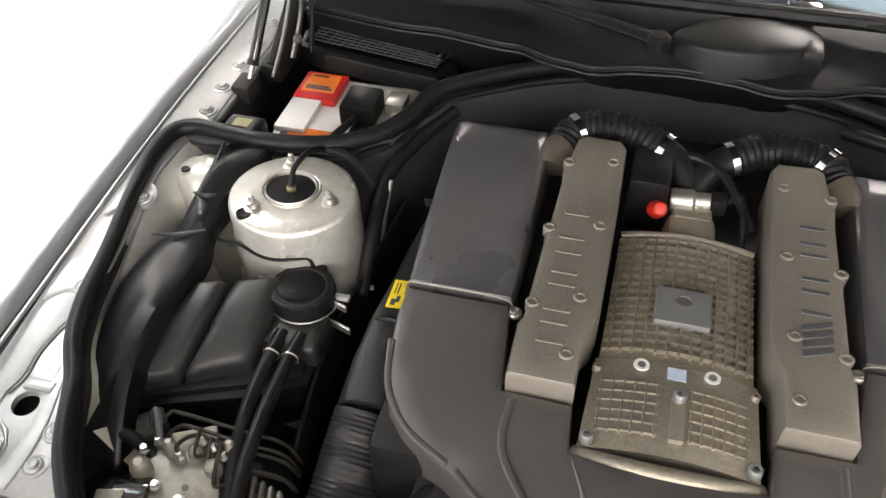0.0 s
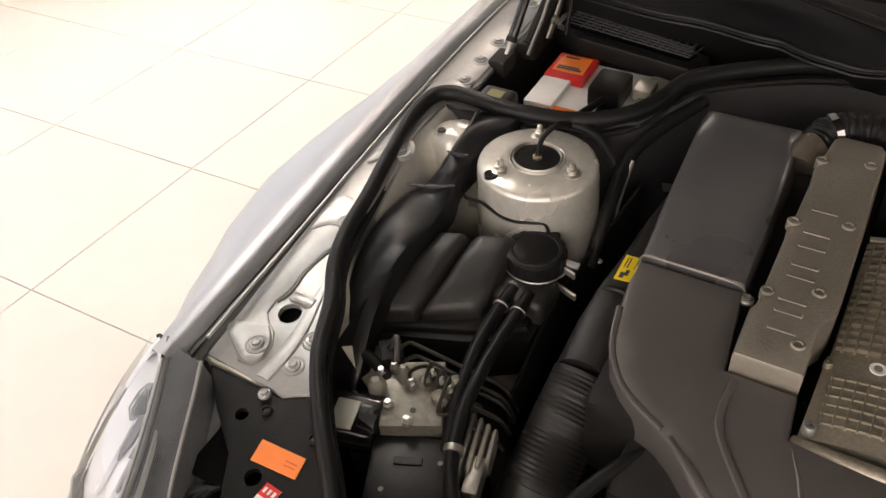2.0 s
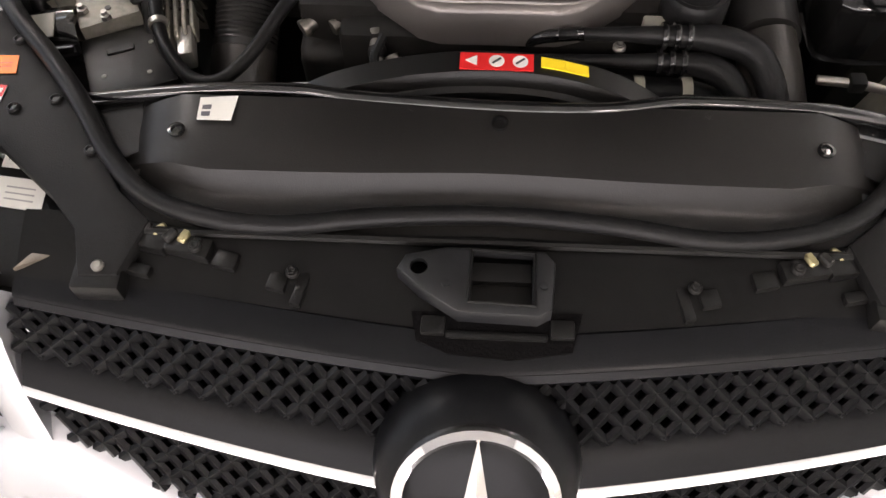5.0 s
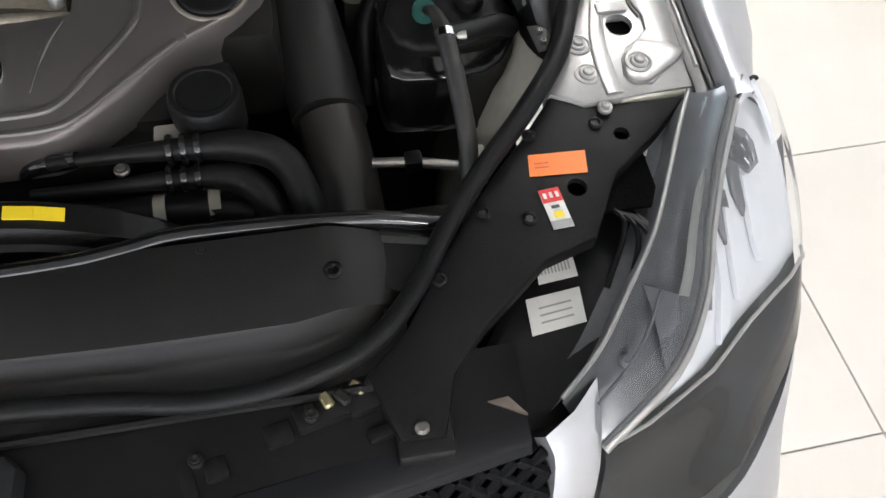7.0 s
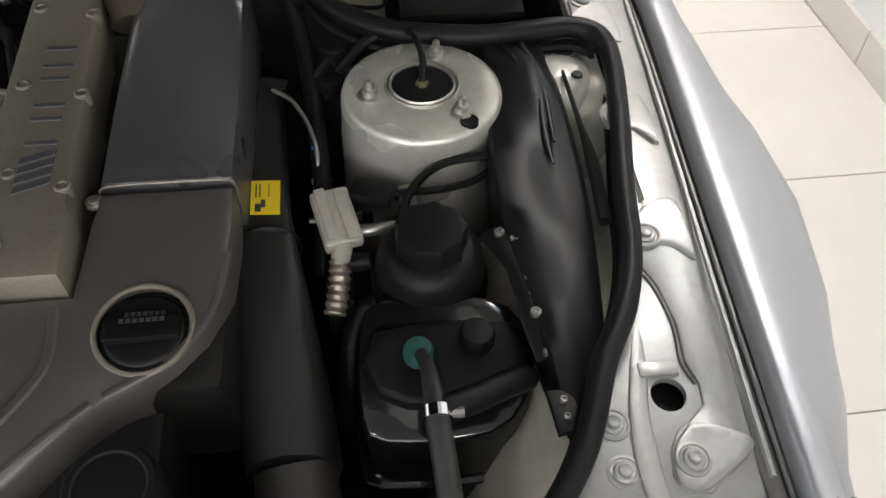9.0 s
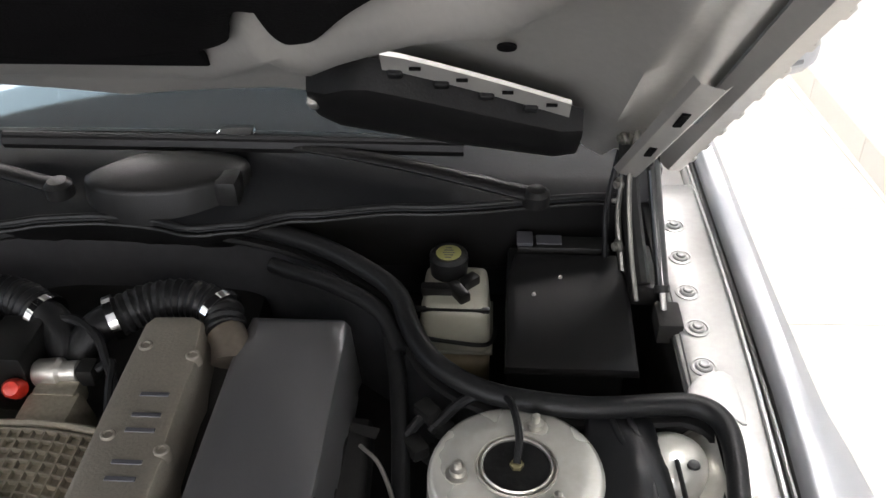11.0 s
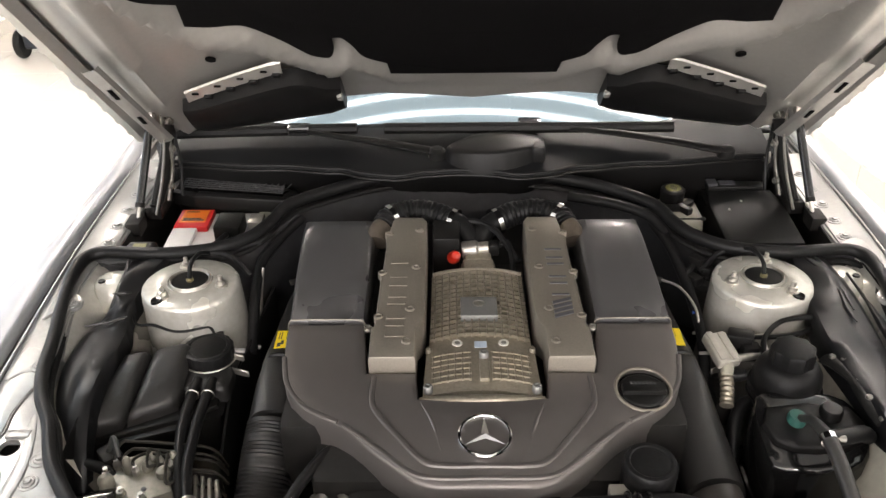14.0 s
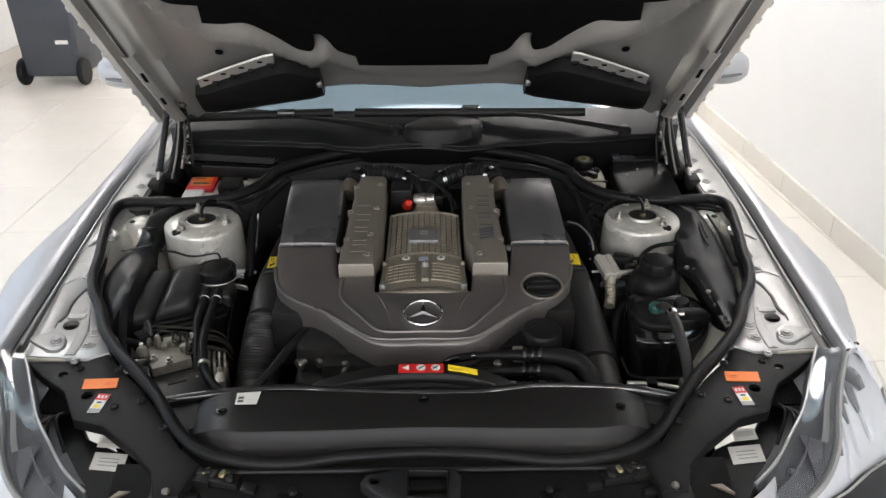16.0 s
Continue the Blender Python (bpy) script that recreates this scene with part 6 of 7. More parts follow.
        vv = [bm.verts.new(q) for q in (o + u * 0.073, o + v * 0.012, o - v * 0.012, o + ax * 0.01)]
        for f in ((0, 1, 3), (0, 3, 2), (1, 2, 3), (0, 2, 1)):
            bm.faces.new([vv[i] for i in f])
        part("badge_arm", bm, CHROME, g, angle=5)


GRILLE = material("black grille plastic", (0.0045, 0.0046, 0.0052), 0.42, 0, 300, 0.2, 0.08, spec=0.12)
LOCK = material("dusty black lock panel", (0.006, 0.0058, 0.0056), 0.38, 0, 30, 0.35, 0.3, large=12, spec=0.14)
nose()


# ---- left side of the bay ----
def duct_strap(s):
    t = thing("cable_duct", (s * 0.62, 0.65, 0.80), "satin black plastic cable duct beside the strut tower", "cable duct", "cable ducts")
    st = [(0.885, 0.585, 0.655, 0.872), (0.86, 0.582, 0.656, 0.878), (0.80, 0.578, 0.662, 0.880), (0.74, 0.577, 0.666, 0.876), (0.68, 0.571, 0.668, 0.868), (0.62, 0.570, 0.667, 0.862), (0.56, 0.577, 0.662, 0.860), (0.50, 0.585, 0.655, 0.856), (0.45, 0.590, 0.650, 0.848), (0.40, 0.594, 0.645, 0.840), (0.36, 0.600, 0.640, 0.832), (0.325, 0.592, 0.632, 0.80)]
    if s < 0:
        # a narrow upper channel that steps down into a wider tray
        st = [(0.885, 0.582, 0.655, 0.874), (0.86, 0.580, 0.657, 0.881), (0.80, 0.598, 0.655, 0.882), (0.74, 0.606, 0.650, 0.880), (0.705, 0.608, 0.648, 0.876), (0.685, 0.606, 0.660, 0.862), (0.66, 0.604, 0.676, 0.858), (0.60, 0.604, 0.682, 0.857), (0.55, 0.606, 0.680, 0.853), (0.50, 0.606, 0.668, 0.846), (0.45, 0.600, 0.648, 0.83), (0.40, 0.592, 0.63, 0.79), (0.36, 0.585, 0.615, 0.74)]
    rows = []
    for k, (y, a, b, z) in enumerate(st):
        w = 0.004 * math.sin(k * 1.7)
        m = 0.010 * math.exp(-((y - 0.80) / 0.04) ** 2)
        rows.append([(s * a, y, z - 0.05), (s * a, y, z - 0.007), (s * (a + 0.004), y, z - 0.002 + w), (s * (a + (b - a) * 0.30), y, z + w), (s * (a + (b - a) * 0.5), y, z - 0.002 + m), (s * (a + (b - a) * 0.7), y, z - 0.004 + m - w), (s * (b - 0.010), y, z - 0.006), (s * (b - 0.003), y, z - 0.010), (s * b, y, z - 0.018), (s * b, y, z - 0.06)])
    part("duct", loft(curve_rows(rows, 3)), SHEEN, t, angle=50)
    ridges = [[(0.606, 0.872, 0.880), (0.610, 0.835, 0.883), (0.620, 0.805, 0.884), (0.634, 0.790, 0.882), (0.640, 0.755, 0.878), (0.640, 0.69, 0.870)], [(0.624, 0.872, 0.879), (0.628, 0.84, 0.882), (0.638, 0.815, 0.881)], [(0.634, 0.755, 0.878), (0.632, 0.70, 0.870), (0.634, 0.66, 0.866)]]
    if s < 0:
        ridges = [[(0.612, 0.745, 0.881), (0.622, 0.738, 0.883), (0.644, 0.742, 0.881)], [(0.606, 0.690, 0.866), (0.635, 0.676, 0.864), (0.674, 0.668, 0.861)], [(0.652, 0.86, 0.882), (0.640, 0.80, 0.884), (0.634, 0.75, 0.882)]]
    for q in ridges:
        part("moulded_ridge", tube(mirror(q, s), [0.0022] + [0.0038] * (len(q) - 2) + [0.0018], 6, 8, squash=0.7), SHEEN, t)
    if s > 0:
        part("side_cable", tube([(s * 0.668, 0.80, 0.876), (s * 0.672, 0.72, 0.87), (s * 0.676, 0.66, 0.862), (s * 0.672, 0.58, 0.86)], [0.0025, 0.003, 0.0075, 0.007], 6, 8), RUBBER, t)


def curve_rows(rows, n):
    cols = [curve([r[j] for r in rows], n) for j in range(len(rows[0]))]
    return [[c[i] for c in cols] for i in range(len(cols[0]))]


for side in (-1, 1):
    duct_strap(side)


def tower_wiring(s):
    w = thing("tower_cable", (s * 0.5, 0.68, 0.80), "thin black cable clipped to the strut tower", "cable", "tower cables")
    x0 = -0.515 if s < 0 else 0.509
    run = [(0.592, 0.70, 0.845), (0.56, 0.675, 0.835), (0.52, 0.667, 0.83), (0.475, 0.668, 0.828), (0.452, 0.672, 0.825), (0.447, 0.66, 0.80)]
    if s < 0:
        run = [(0.615, 0.735, 0.85), (0.598, 0.700, 0.843), (0.568, 0.697, 0.842), (0.535, 0.688, 0.836), (0.510, 0.686, 0.836), (0.486, 0.692, 0.838), (0.470, 0.700, 0.834), (0.462, 0.698, 0.81)]
    part("cable", tube(mirror(run, s), 0.0042 if s > 0 else 0.0027, 8, 8), RUBBER, w)
    part("sensor_cable", tube([(x0, 0.776, 0.89), (x0 + s * 0.002, 0.80, 0.905), (x0 - s * 0.004, 0.84, 0.905), (x0 - s * 0.012, 0.868, 0.89)], 0.004, 8, 8), RUBBER, w)
    part("rear_cable", tube([(x0 - s * 0.09, 0.85, 0.85), (x0 - s * 0.05, 0.872, 0.88), (x0, 0.874, 0.886), (x0 + s * 0.05, 0.868, 0.882)], 0.006, 8, 8), RUBBER, w)
    part("clip", rbox((s * (0.447 if s > 0 else 0.460), 0.664 if s > 0 else 0.700, 0.806), (0.022, 0.018, 0.03), 0.004), BLACK, w)
    for k in range(2):
        part("bracket", rbox((s * (0.425 - 0.01 * k), 0.66 - 0.02 * k, 0.80 - 0.02 * k), (0.04, 0.004, 0.012), 0.001, 1, turn=s * 20), STEEL, w)
    if s > 0:
        for a, b in ((0.405, 0.72), (0.402, 0.66)):
            part("stud", tube([(a, b, 0.80), (a - 0.022, b, 0.80)], 0.003, 2, 8), STEEL, w)


for side in (-1, 1):
    tower_wiring(side)


def brake_reservoir_left():
    r = thing("fluid_tank", (-0.53, 0.53, 0.72), "black two lobed plastic fluid tank with a ribbed round cap", "fluid tank")
    def lobe(left, right):
        """One chamber: a sloping two-step roof and an upright front wall between two side lines."""
        rows = []
        for k in range(9):
            f = k / 8
            e = 0.010 * (1 - min(1, 5 * f, 5 * (1 - f))) ** 2
            r, m, q = (Vector(left[n]).lerp(right[n], f) for n in range(3))
            d = (m - q).normalized()
            down = Vector((0, 0, -1))
            rows.append([r + d * 0.012 + down * 0.05, r + d * 0.012 + down * (0.012 + e), r + d * 0.006 + down * (0.003 + e), r + down * e, m.lerp(r, 0.15) + down * (0.001 + e), m + down * (0.005 + e), m.lerp(q, 0.12) + down * (0.003 + e), q - d * 0.002 + down * e, q - d * 0.009 + down * (0.004 + e), q - d * 0.012 + down * (0.013 + e), q - d * 0.015 + down * 0.05])
        drop = lambda row: [Vector((v.x, v.y, min(v.z, 0.765))) for v in row]
        return loft([drop(rows[0])] + rows + [drop(rows[-1])])
    rear, mid, fore = 0.832, 0.822, 0.802
    part("lobe", lobe([(-0.602, 0.618, rear), (-0.616, 0.543, mid), (-0.622, 0.490, fore)], [(-0.562, 0.632, rear), (-0.566, 0.564, mid), (-0.573, 0.514, fore)]), TANK, r, angle=50)
    part("lobe", lobe([(-0.554, 0.634, rear), (-0.559, 0.568, mid), (-0.566, 0.518, fore)], [(-0.496, 0.655, rear), (-0.494, 0.592, mid), (-0.496, 0.556, fore)]), TANK, r, angle=50)
    part("base", pad([(-0.612, 0.615), (-0.50, 0.655), (-0.44, 0.66), (-0.435, 0.56), (-0.49, 0.525), (-0.62, 0.474)], 0.775, 0.10, 0.006), BLACK, r)
    part("seam_flange", pad([(-0.622, 0.62), (-0.50, 0.662), (-0.430, 0.668), (-0.425, 0.548), (-0.49, 0.512), (-0.630, 0.462)], 0.766, 0.005, 0.001), BLACK, r)
    c = (-0.467, 0.660, 0.0)
    part("neck", lathe([(0.034, 0.74), (0.034, 0.80)], c, 24), BLACK, r)
    rib = []
    for k in range(64):
        w = 2 * math.pi * k / 64
        o = 0.0425 + (0.0014 if k % 4 < 2 else 0)
        rib.append((c[0] + o * math.cos(w), c[1] + o * math.sin(w)))
    part("cap", pad(rib, 0.822, 0.022, 0.0035, cuts=0), RUBBER, r, "black ribbed screw cap")
    part("cap_top", lathe([(0.001, 0.8215), (0.031, 0.8215), (0.033, 0.8235), (0.036, 0.8235), (0.0375, 0.822)], c, 30), RUBBER, r)
    part("cap_wire", tube([(c[0] + 0.046 * math.cos(a), c[1] + 0.046 * math.sin(a), 0.799) for a in [math.pi + math.pi * k / 12 for k in range(13)]], 0.0014, 1, 6, raw=True), STEEL, r)
    part("cap_strap", rbox((-0.416, 0.668, 0.806), (0.020, 0.010, 0.006), 0.002, 2), FAINT, r)
    part("spout_block", rbox((-0.462, 0.612, 0.775), (0.085, 0.075, 0.045), 0.014, 3, (0.9, 0.85)), TANK, r)
    for x in (-0.474, -0.449):
        part("spout", tube([(x, 0.60, 0.794), (x - 0.001, 0.558, 0.795)], 0.0092, 2, 12), BLACK, r)
        part("spring_clip", tube([(x + 0.0105 * math.cos(a), 0.562, 0.795 + 0.0105 * math.sin(a)) for a in [2 * math.pi * k / 14 for k in range(14)]], 0.0013, 1, 6, True, raw=True), STEEL, r)
    h = thing("coolant_hose", (-0.44, 0.4, 0.70), "black rubber hose curving down behind the radiator", "hose", "tank hoses")
    part("hose", tube([(-0.475, 0.566, 0.795), (-0.472, 0.505, 0.796), (-0.466, 0.455, 0.792), (-0.455, 0.400, 0.778), (-0.442, 0.345, 0.75), (-0.43, 0.29, 0.71), (-0.42, 0.25, 0.65)], 0.0088, 8, 12), RUBBER, h)
    h = thing("coolant_hose", (-0.40, 0.4, 0.70), "black rubber hose looping under the engine cover", "hose", "tank hoses")
    part("hose", tube([(-0.450, 0.566, 0.795), (-0.449, 0.497, 0.796), (-0.446, 0.441, 0.793), (-0.440, 0.390, 0.787), (-0.425, 0.34, 0.779), (-0.402, 0.30, 0.775), (-0.37, 0.27, 0.77), (-0.335, 0.268, 0.772), (-0.30, 0.30, 0.785), (-0.26, 0.38, 0.80), (-0.225, 0.435, 0.80), (-0.18, 0.45, 0.78)], 0.0088, 8, 12), RUBBER, h)
    part("hose_tie", lathe([(0.012, -0.004), (0.0125, 0), (0.012, 0.004)], (-0.428, 0.35, 0.781), 14, (0.3, -0.9, -0.15)), STEEL, h)


brake_reservoir_left()


def arch_shield():
    w = thing("wheel_arch_shield", (-0.41, 0.68, 0.60), "upright black plastic shield beside the strut tower", "plastic shield")
    line_ = curve([(-0.398, 0.90, 0.79), (-0.405, 0.80, 0.788), (-0.411, 0.74, 0.784), (-0.420, 0.68, 0.776), (-0.424, 0.62, 0.770), (-0.420, 0.54, 0.760), (-0.412, 0.46, 0.75)], 4)
    part("sheet", loft([[p + Vector((-0.004, 0, -0.24)), p + Vector((-0.003, 0, -0.004)), p + Vector((-0.001, 0, 0)), p + Vector((0.003, 0, -0.001)), p + Vector((0.004, 0, -0.24))] for p in line_]), MATT, w, angle=50)
    for x, y, z in ((-0.414, 0.788, 0.792), (-0.405, 0.735, 0.764)):
        part("edge_clip", rbox((x, y, z), (0.018, 0.007, 0.006), 0.0015, 1, turn=-12), FAINT, w)


arch_shield()


def abs_unit():
    a = thing("brake_hydraulic_unit", (-0.51, 0.38, 0.60), "aluminium brake hydraulic block with steel pipes and black motor", "hydraulic unit")
    part("block", rbox((-0.514, 0.393, 0.728), (0.078, 0.098, 0.055), 0.004, 2, turn=27), ALU, a)
    part("control_box", rbox((-0.462, 0.300, 0.676), (0.108, 0.110, 0.125), 0.006, 2, turn=23), BLACK, a, "black control box")
    part("box_rib", rbox((-0.475, 0.315, 0.739), (0.035, 0.010, 0.004), 0.001, 1, turn=23), BLACK, a)
    for x, y in ((-0.44, 0.33), (-0.485, 0.27), (-0.43, 0.28)):
        part("box_screw", lathe([(0.004, 0), (0.003, 0.002), (0.001, 0.002)], (x, y, 0.7375), 10), DULL, a)
    part("motor", lathe([(0.036, -0.04), (0.038, -0.03), (0.038, 0.04), (0.03, 0.045), (0.001, 0.045)], (-0.573, 0.338, 0.730), 24, (-1, -0.25, 0)), GLOSS, a)
    part("motor_label", rbox((-0.566, 0.322, 0.769), (0.030, 0.042, 0.003), 0.001, 1, turn=14), CREAM, a)
    for k in range(4):
        part("cooling_rib", rbox((-0.425 + 0.010 * k, 0.366 + 0.0025 * k, 0.732), (0.006, 0.085 - 0.012 * k, 0.03), 0.002, 1, turn=14), ALU, a)
    part("side_plug", rbox((-0.398, 0.335, 0.725), (0.02, 0.05, 0.03), 0.004, 2, turn=14), STEEL, a)
    for k in range(6):
        # nested brake pipes that rise, bend inwards and run along the tank
        x, y = -0.552 + 0.016 * k, 0.412 - 0.010 * (k % 3) + 0.004 * k
        part("pipe_nut", lathe([(0.0065, 0.752), (0.0065, 0.764), (0.0045, 0.766), (0.0035, 0.772)], (x, y, 0), 6), STEEL, a)
        yb, zb = 0.446 - (0.009 + 0.003 * (k % 2)) * k, 0.776 - 0.004 * k
        part("pipe", tube([(x, y, 0.768), (x - 0.003, y + 0.006, 0.776), (x + 0.002, yb - 0.006, zb + 0.003), (x + 0.016, yb, zb), (-0.455, yb - 0.002, zb - 0.006), (-0.418 + 0.003 * k, yb + 0.004, zb - 0.022), (-0.400 + 0.002 * k, yb + 0.006, 0.715)], 0.0025, 6, 8), OLIVE, a)
    for x, y, r, hh in ((-0.556, 0.377, 0.012, 0.022), (-0.532, 0.405, 0.008, 0.03), (-0.505, 0.41, 0.009, 0.016), (-0.478, 0.398, 0.011, 0.014), (-0.470, 0.425, 0.008, 0.02)):
        part("valve_dome", lathe([(r, 0), (r, hh * 0.5), (r * 0.85, hh * 0.8), (r * 0.4, hh), (0.0005, hh)], (x, y, 0.7545), 16), ALU, a)
    for x, y in ((-0.53, 0.362), (-0.497, 0.352), (-0.565, 0.40)):
        part("plug_nut", lathe([(0.007, 0), (0.007, 0.006), (0.004, 0.007), (0.004, 0.012), (0.001, 0.012)], (x, y, 0.7555), 6), STEEL, a)
    for k, (x, y) in enumerate(((-0.50, 0.37), (-0.54, 0.365), (-0.48, 0.405))):
        part("valve_hole", lathe([(0.001, 0.0), (0.004, 0.0), (0.004, 0.001)], (x, y, 0.7555), 10), INK, a)
    part("wire", tube([(-0.57, 0.43, 0.77), (-0.555, 0.43, 0.80), (-0.545, 0.41, 0.78)], 0.004, 8, 6), INK, a)
    part("stub", rbox((-0.568, 0.43, 0.762), (0.03, 0.035, 0.02), 0.004, 2, turn=40), DARK, a)
    part("feed_hose", tube([(-0.655, 0.412, 0.765), (-0.63, 0.411, 0.768), (-0.596, 0.410, 0.766), (-0.566, 0.404, 0.757), (-0.548, 0.395, 0.74)], 0.0085, 8, 10), RUBBER, a)
    part("mount", rbox((-0.51, 0.38, 0.59), (0.14, 0.12, 0.26), 0.01), DARK, a)
    a.matrix_world = a.matrix_world @ Matrix.Translation((0.0, 0.006, 0.024))


ALU = material("bare aluminium", (0.225, 0.213, 0.18), 0.46, 0.5, 90, 0.4, 0.3, large=25)
abs_unit()


def battery():
    b = thing("battery", (-0.53, 1.02, 0.66), "white car battery with orange labels and black terminal cover", "battery")
    part("case", rbox((-0.53, 1.03, 0.745), (0.205, 0.20, 0.165), 0.006), WHITE, b)
    part("case_step", rbox((-0.605, 1.045, 0.832), (0.05, 0.15, 0.012), 0.003), WHITE, b)
    part("top_ridge", rbox((-0.445, 1.04, 0.834), (0.03, 0.14, 0.016), 0.004), CREAM, b)
    part("vent_cover", rbox((-0.594, 1.086, 0.834), (0.072, 0.075, 0.014), 0.004), RED, b, "red plastic cover")
    q = [(-0.622, 1.066, 0.8413), (-0.566, 1.066, 0.8413), (-0.568, 1.116, 0.8413), (-0.620, 1.116, 0.8413)]
    sticker(q, ORANGE, b, "orange_label", label="orange printed label")
    for k, (v, w) in enumerate(((0.12, 0.8), (0.24, 0.7), (0.82, 0.5))):
        sticker(within(q, 0.1, 0.1 + w, v, v + 0.09, 0.001), INK, b, "print", 0.0003)
    q = [(-0.606, 0.948, 0.8285), (-0.505, 0.948, 0.8285), (-0.505, 0.985, 0.8285), (-0.606, 0.985, 0.8285)]
    sticker(q, ORANGE, b, "orange_label", label="orange printed label")
    sticker(within(q, -0.12, 0.0, 0.05, 0.9, 0.0), GREYBAR, b, "print")
    q = [(-0.48, 0.945, 0.8285), (-0.435, 0.95, 0.8285), (-0.437, 0.972, 0.8285), (-0.482, 0.968, 0.8285)]
    for k in range(9):
        sticker(within(q, 0.05 + 0.1 * k, 0.1 + 0.1 * k, 0.1, 0.8, 0.0), INK, b, "print", 0.0003)
    part("terminal_cover", rbox((-0.505, 1.035, 0.848), (0.055, 0.065, 0.036), 0.006), BLACK, b)
    part("terminal_clamp", rbox((-0.455, 1.06, 0.845), (0.03, 0.04, 0.02), 0.004), STEEL, b)
    part("strap", rbox((-0.505, 0.965, 0.834), (0.012, 0.10, 0.006), 0.002), RUBBER, b)
    part("cable", tube([(-0.505, 1.0, 0.85), (-0.507, 0.95, 0.865), (-0.505, 0.91, 0.88), (-0.50, 0.88, 0.888)], 0.006, 8, 8), RUBBER, b)
    w = thing("washer_filler", (-0.655, 0.93, 0.80), "black washer filler cap with a pale print", "filler cap")
    part("cap", rbox((-0.655, 0.925, 0.845), (0.06, 0.05, 0.05), 0.012, 3), BLACK, w)
    sticker([(-0.668, 0.915, 0.8705), (-0.642, 0.915, 0.8705), (-0.642, 0.935, 0.8705), (-0.668, 0.935, 0.8705)], GOLD, w, "print")
    v = thing("cabin_air_vent", (-0.5, 1.17, 0.80), "black plastic cabin air intake with a fine mesh", "air vent")
    o = [(-0.665, 1.20), (-0.655, 1.155), (-0.60, 1.13), (-0.40, 1.105), (-0.375, 1.135), (-0.385, 1.16), (-0.60, 1.225), (-0.655, 1.225)]
    part("frame", pad(o, 0.868, 0.03, 0.006), BLACK, v)
    part("front_face", pad([(-0.60, 1.125), (-0.40, 1.098), (-0.39, 1.118), (-0.595, 1.15)], 0.874, 0.03, 0.005), BLACK, v)
    # black plate on the frame paints the darkness between the mesh bars
    part("mesh_dark_sheet", pad([(-0.650, 1.166), (-0.60, 1.152), (-0.41, 1.126), (-0.40, 1.150), (-0.61, 1.214), (-0.648, 1.216)], 0.8695, 0.004, 0.0), FELT_VOID, v)
    for k in range(18):
        x = -0.64 + k * 0.0135
        part("mesh_bar", tube([(x, 1.165 - 0.0 * k + (0.02 if k < 2 else 0) - 0.11 * (x + 0.62), 0.871), (x + 0.012, 1.212 - 0.16 * (x + 0.62), 0.871)], 0.0017, 1, 4), BULK, v)
    for k in range(5):
        part("mesh_bar", tube([(-0.64, 1.172 + k * 0.0095, 0.872), (-0.41, 1.135 + k * 0.0075, 0.872)], 0.0016, 1, 4), BULK, v)
    part("clip", rbox((-0.585, 1.232, 0.882), (0.02, 0.012, 0.01), 0.002), STEEL, v)


battery()


# ---- right side of the bay ----


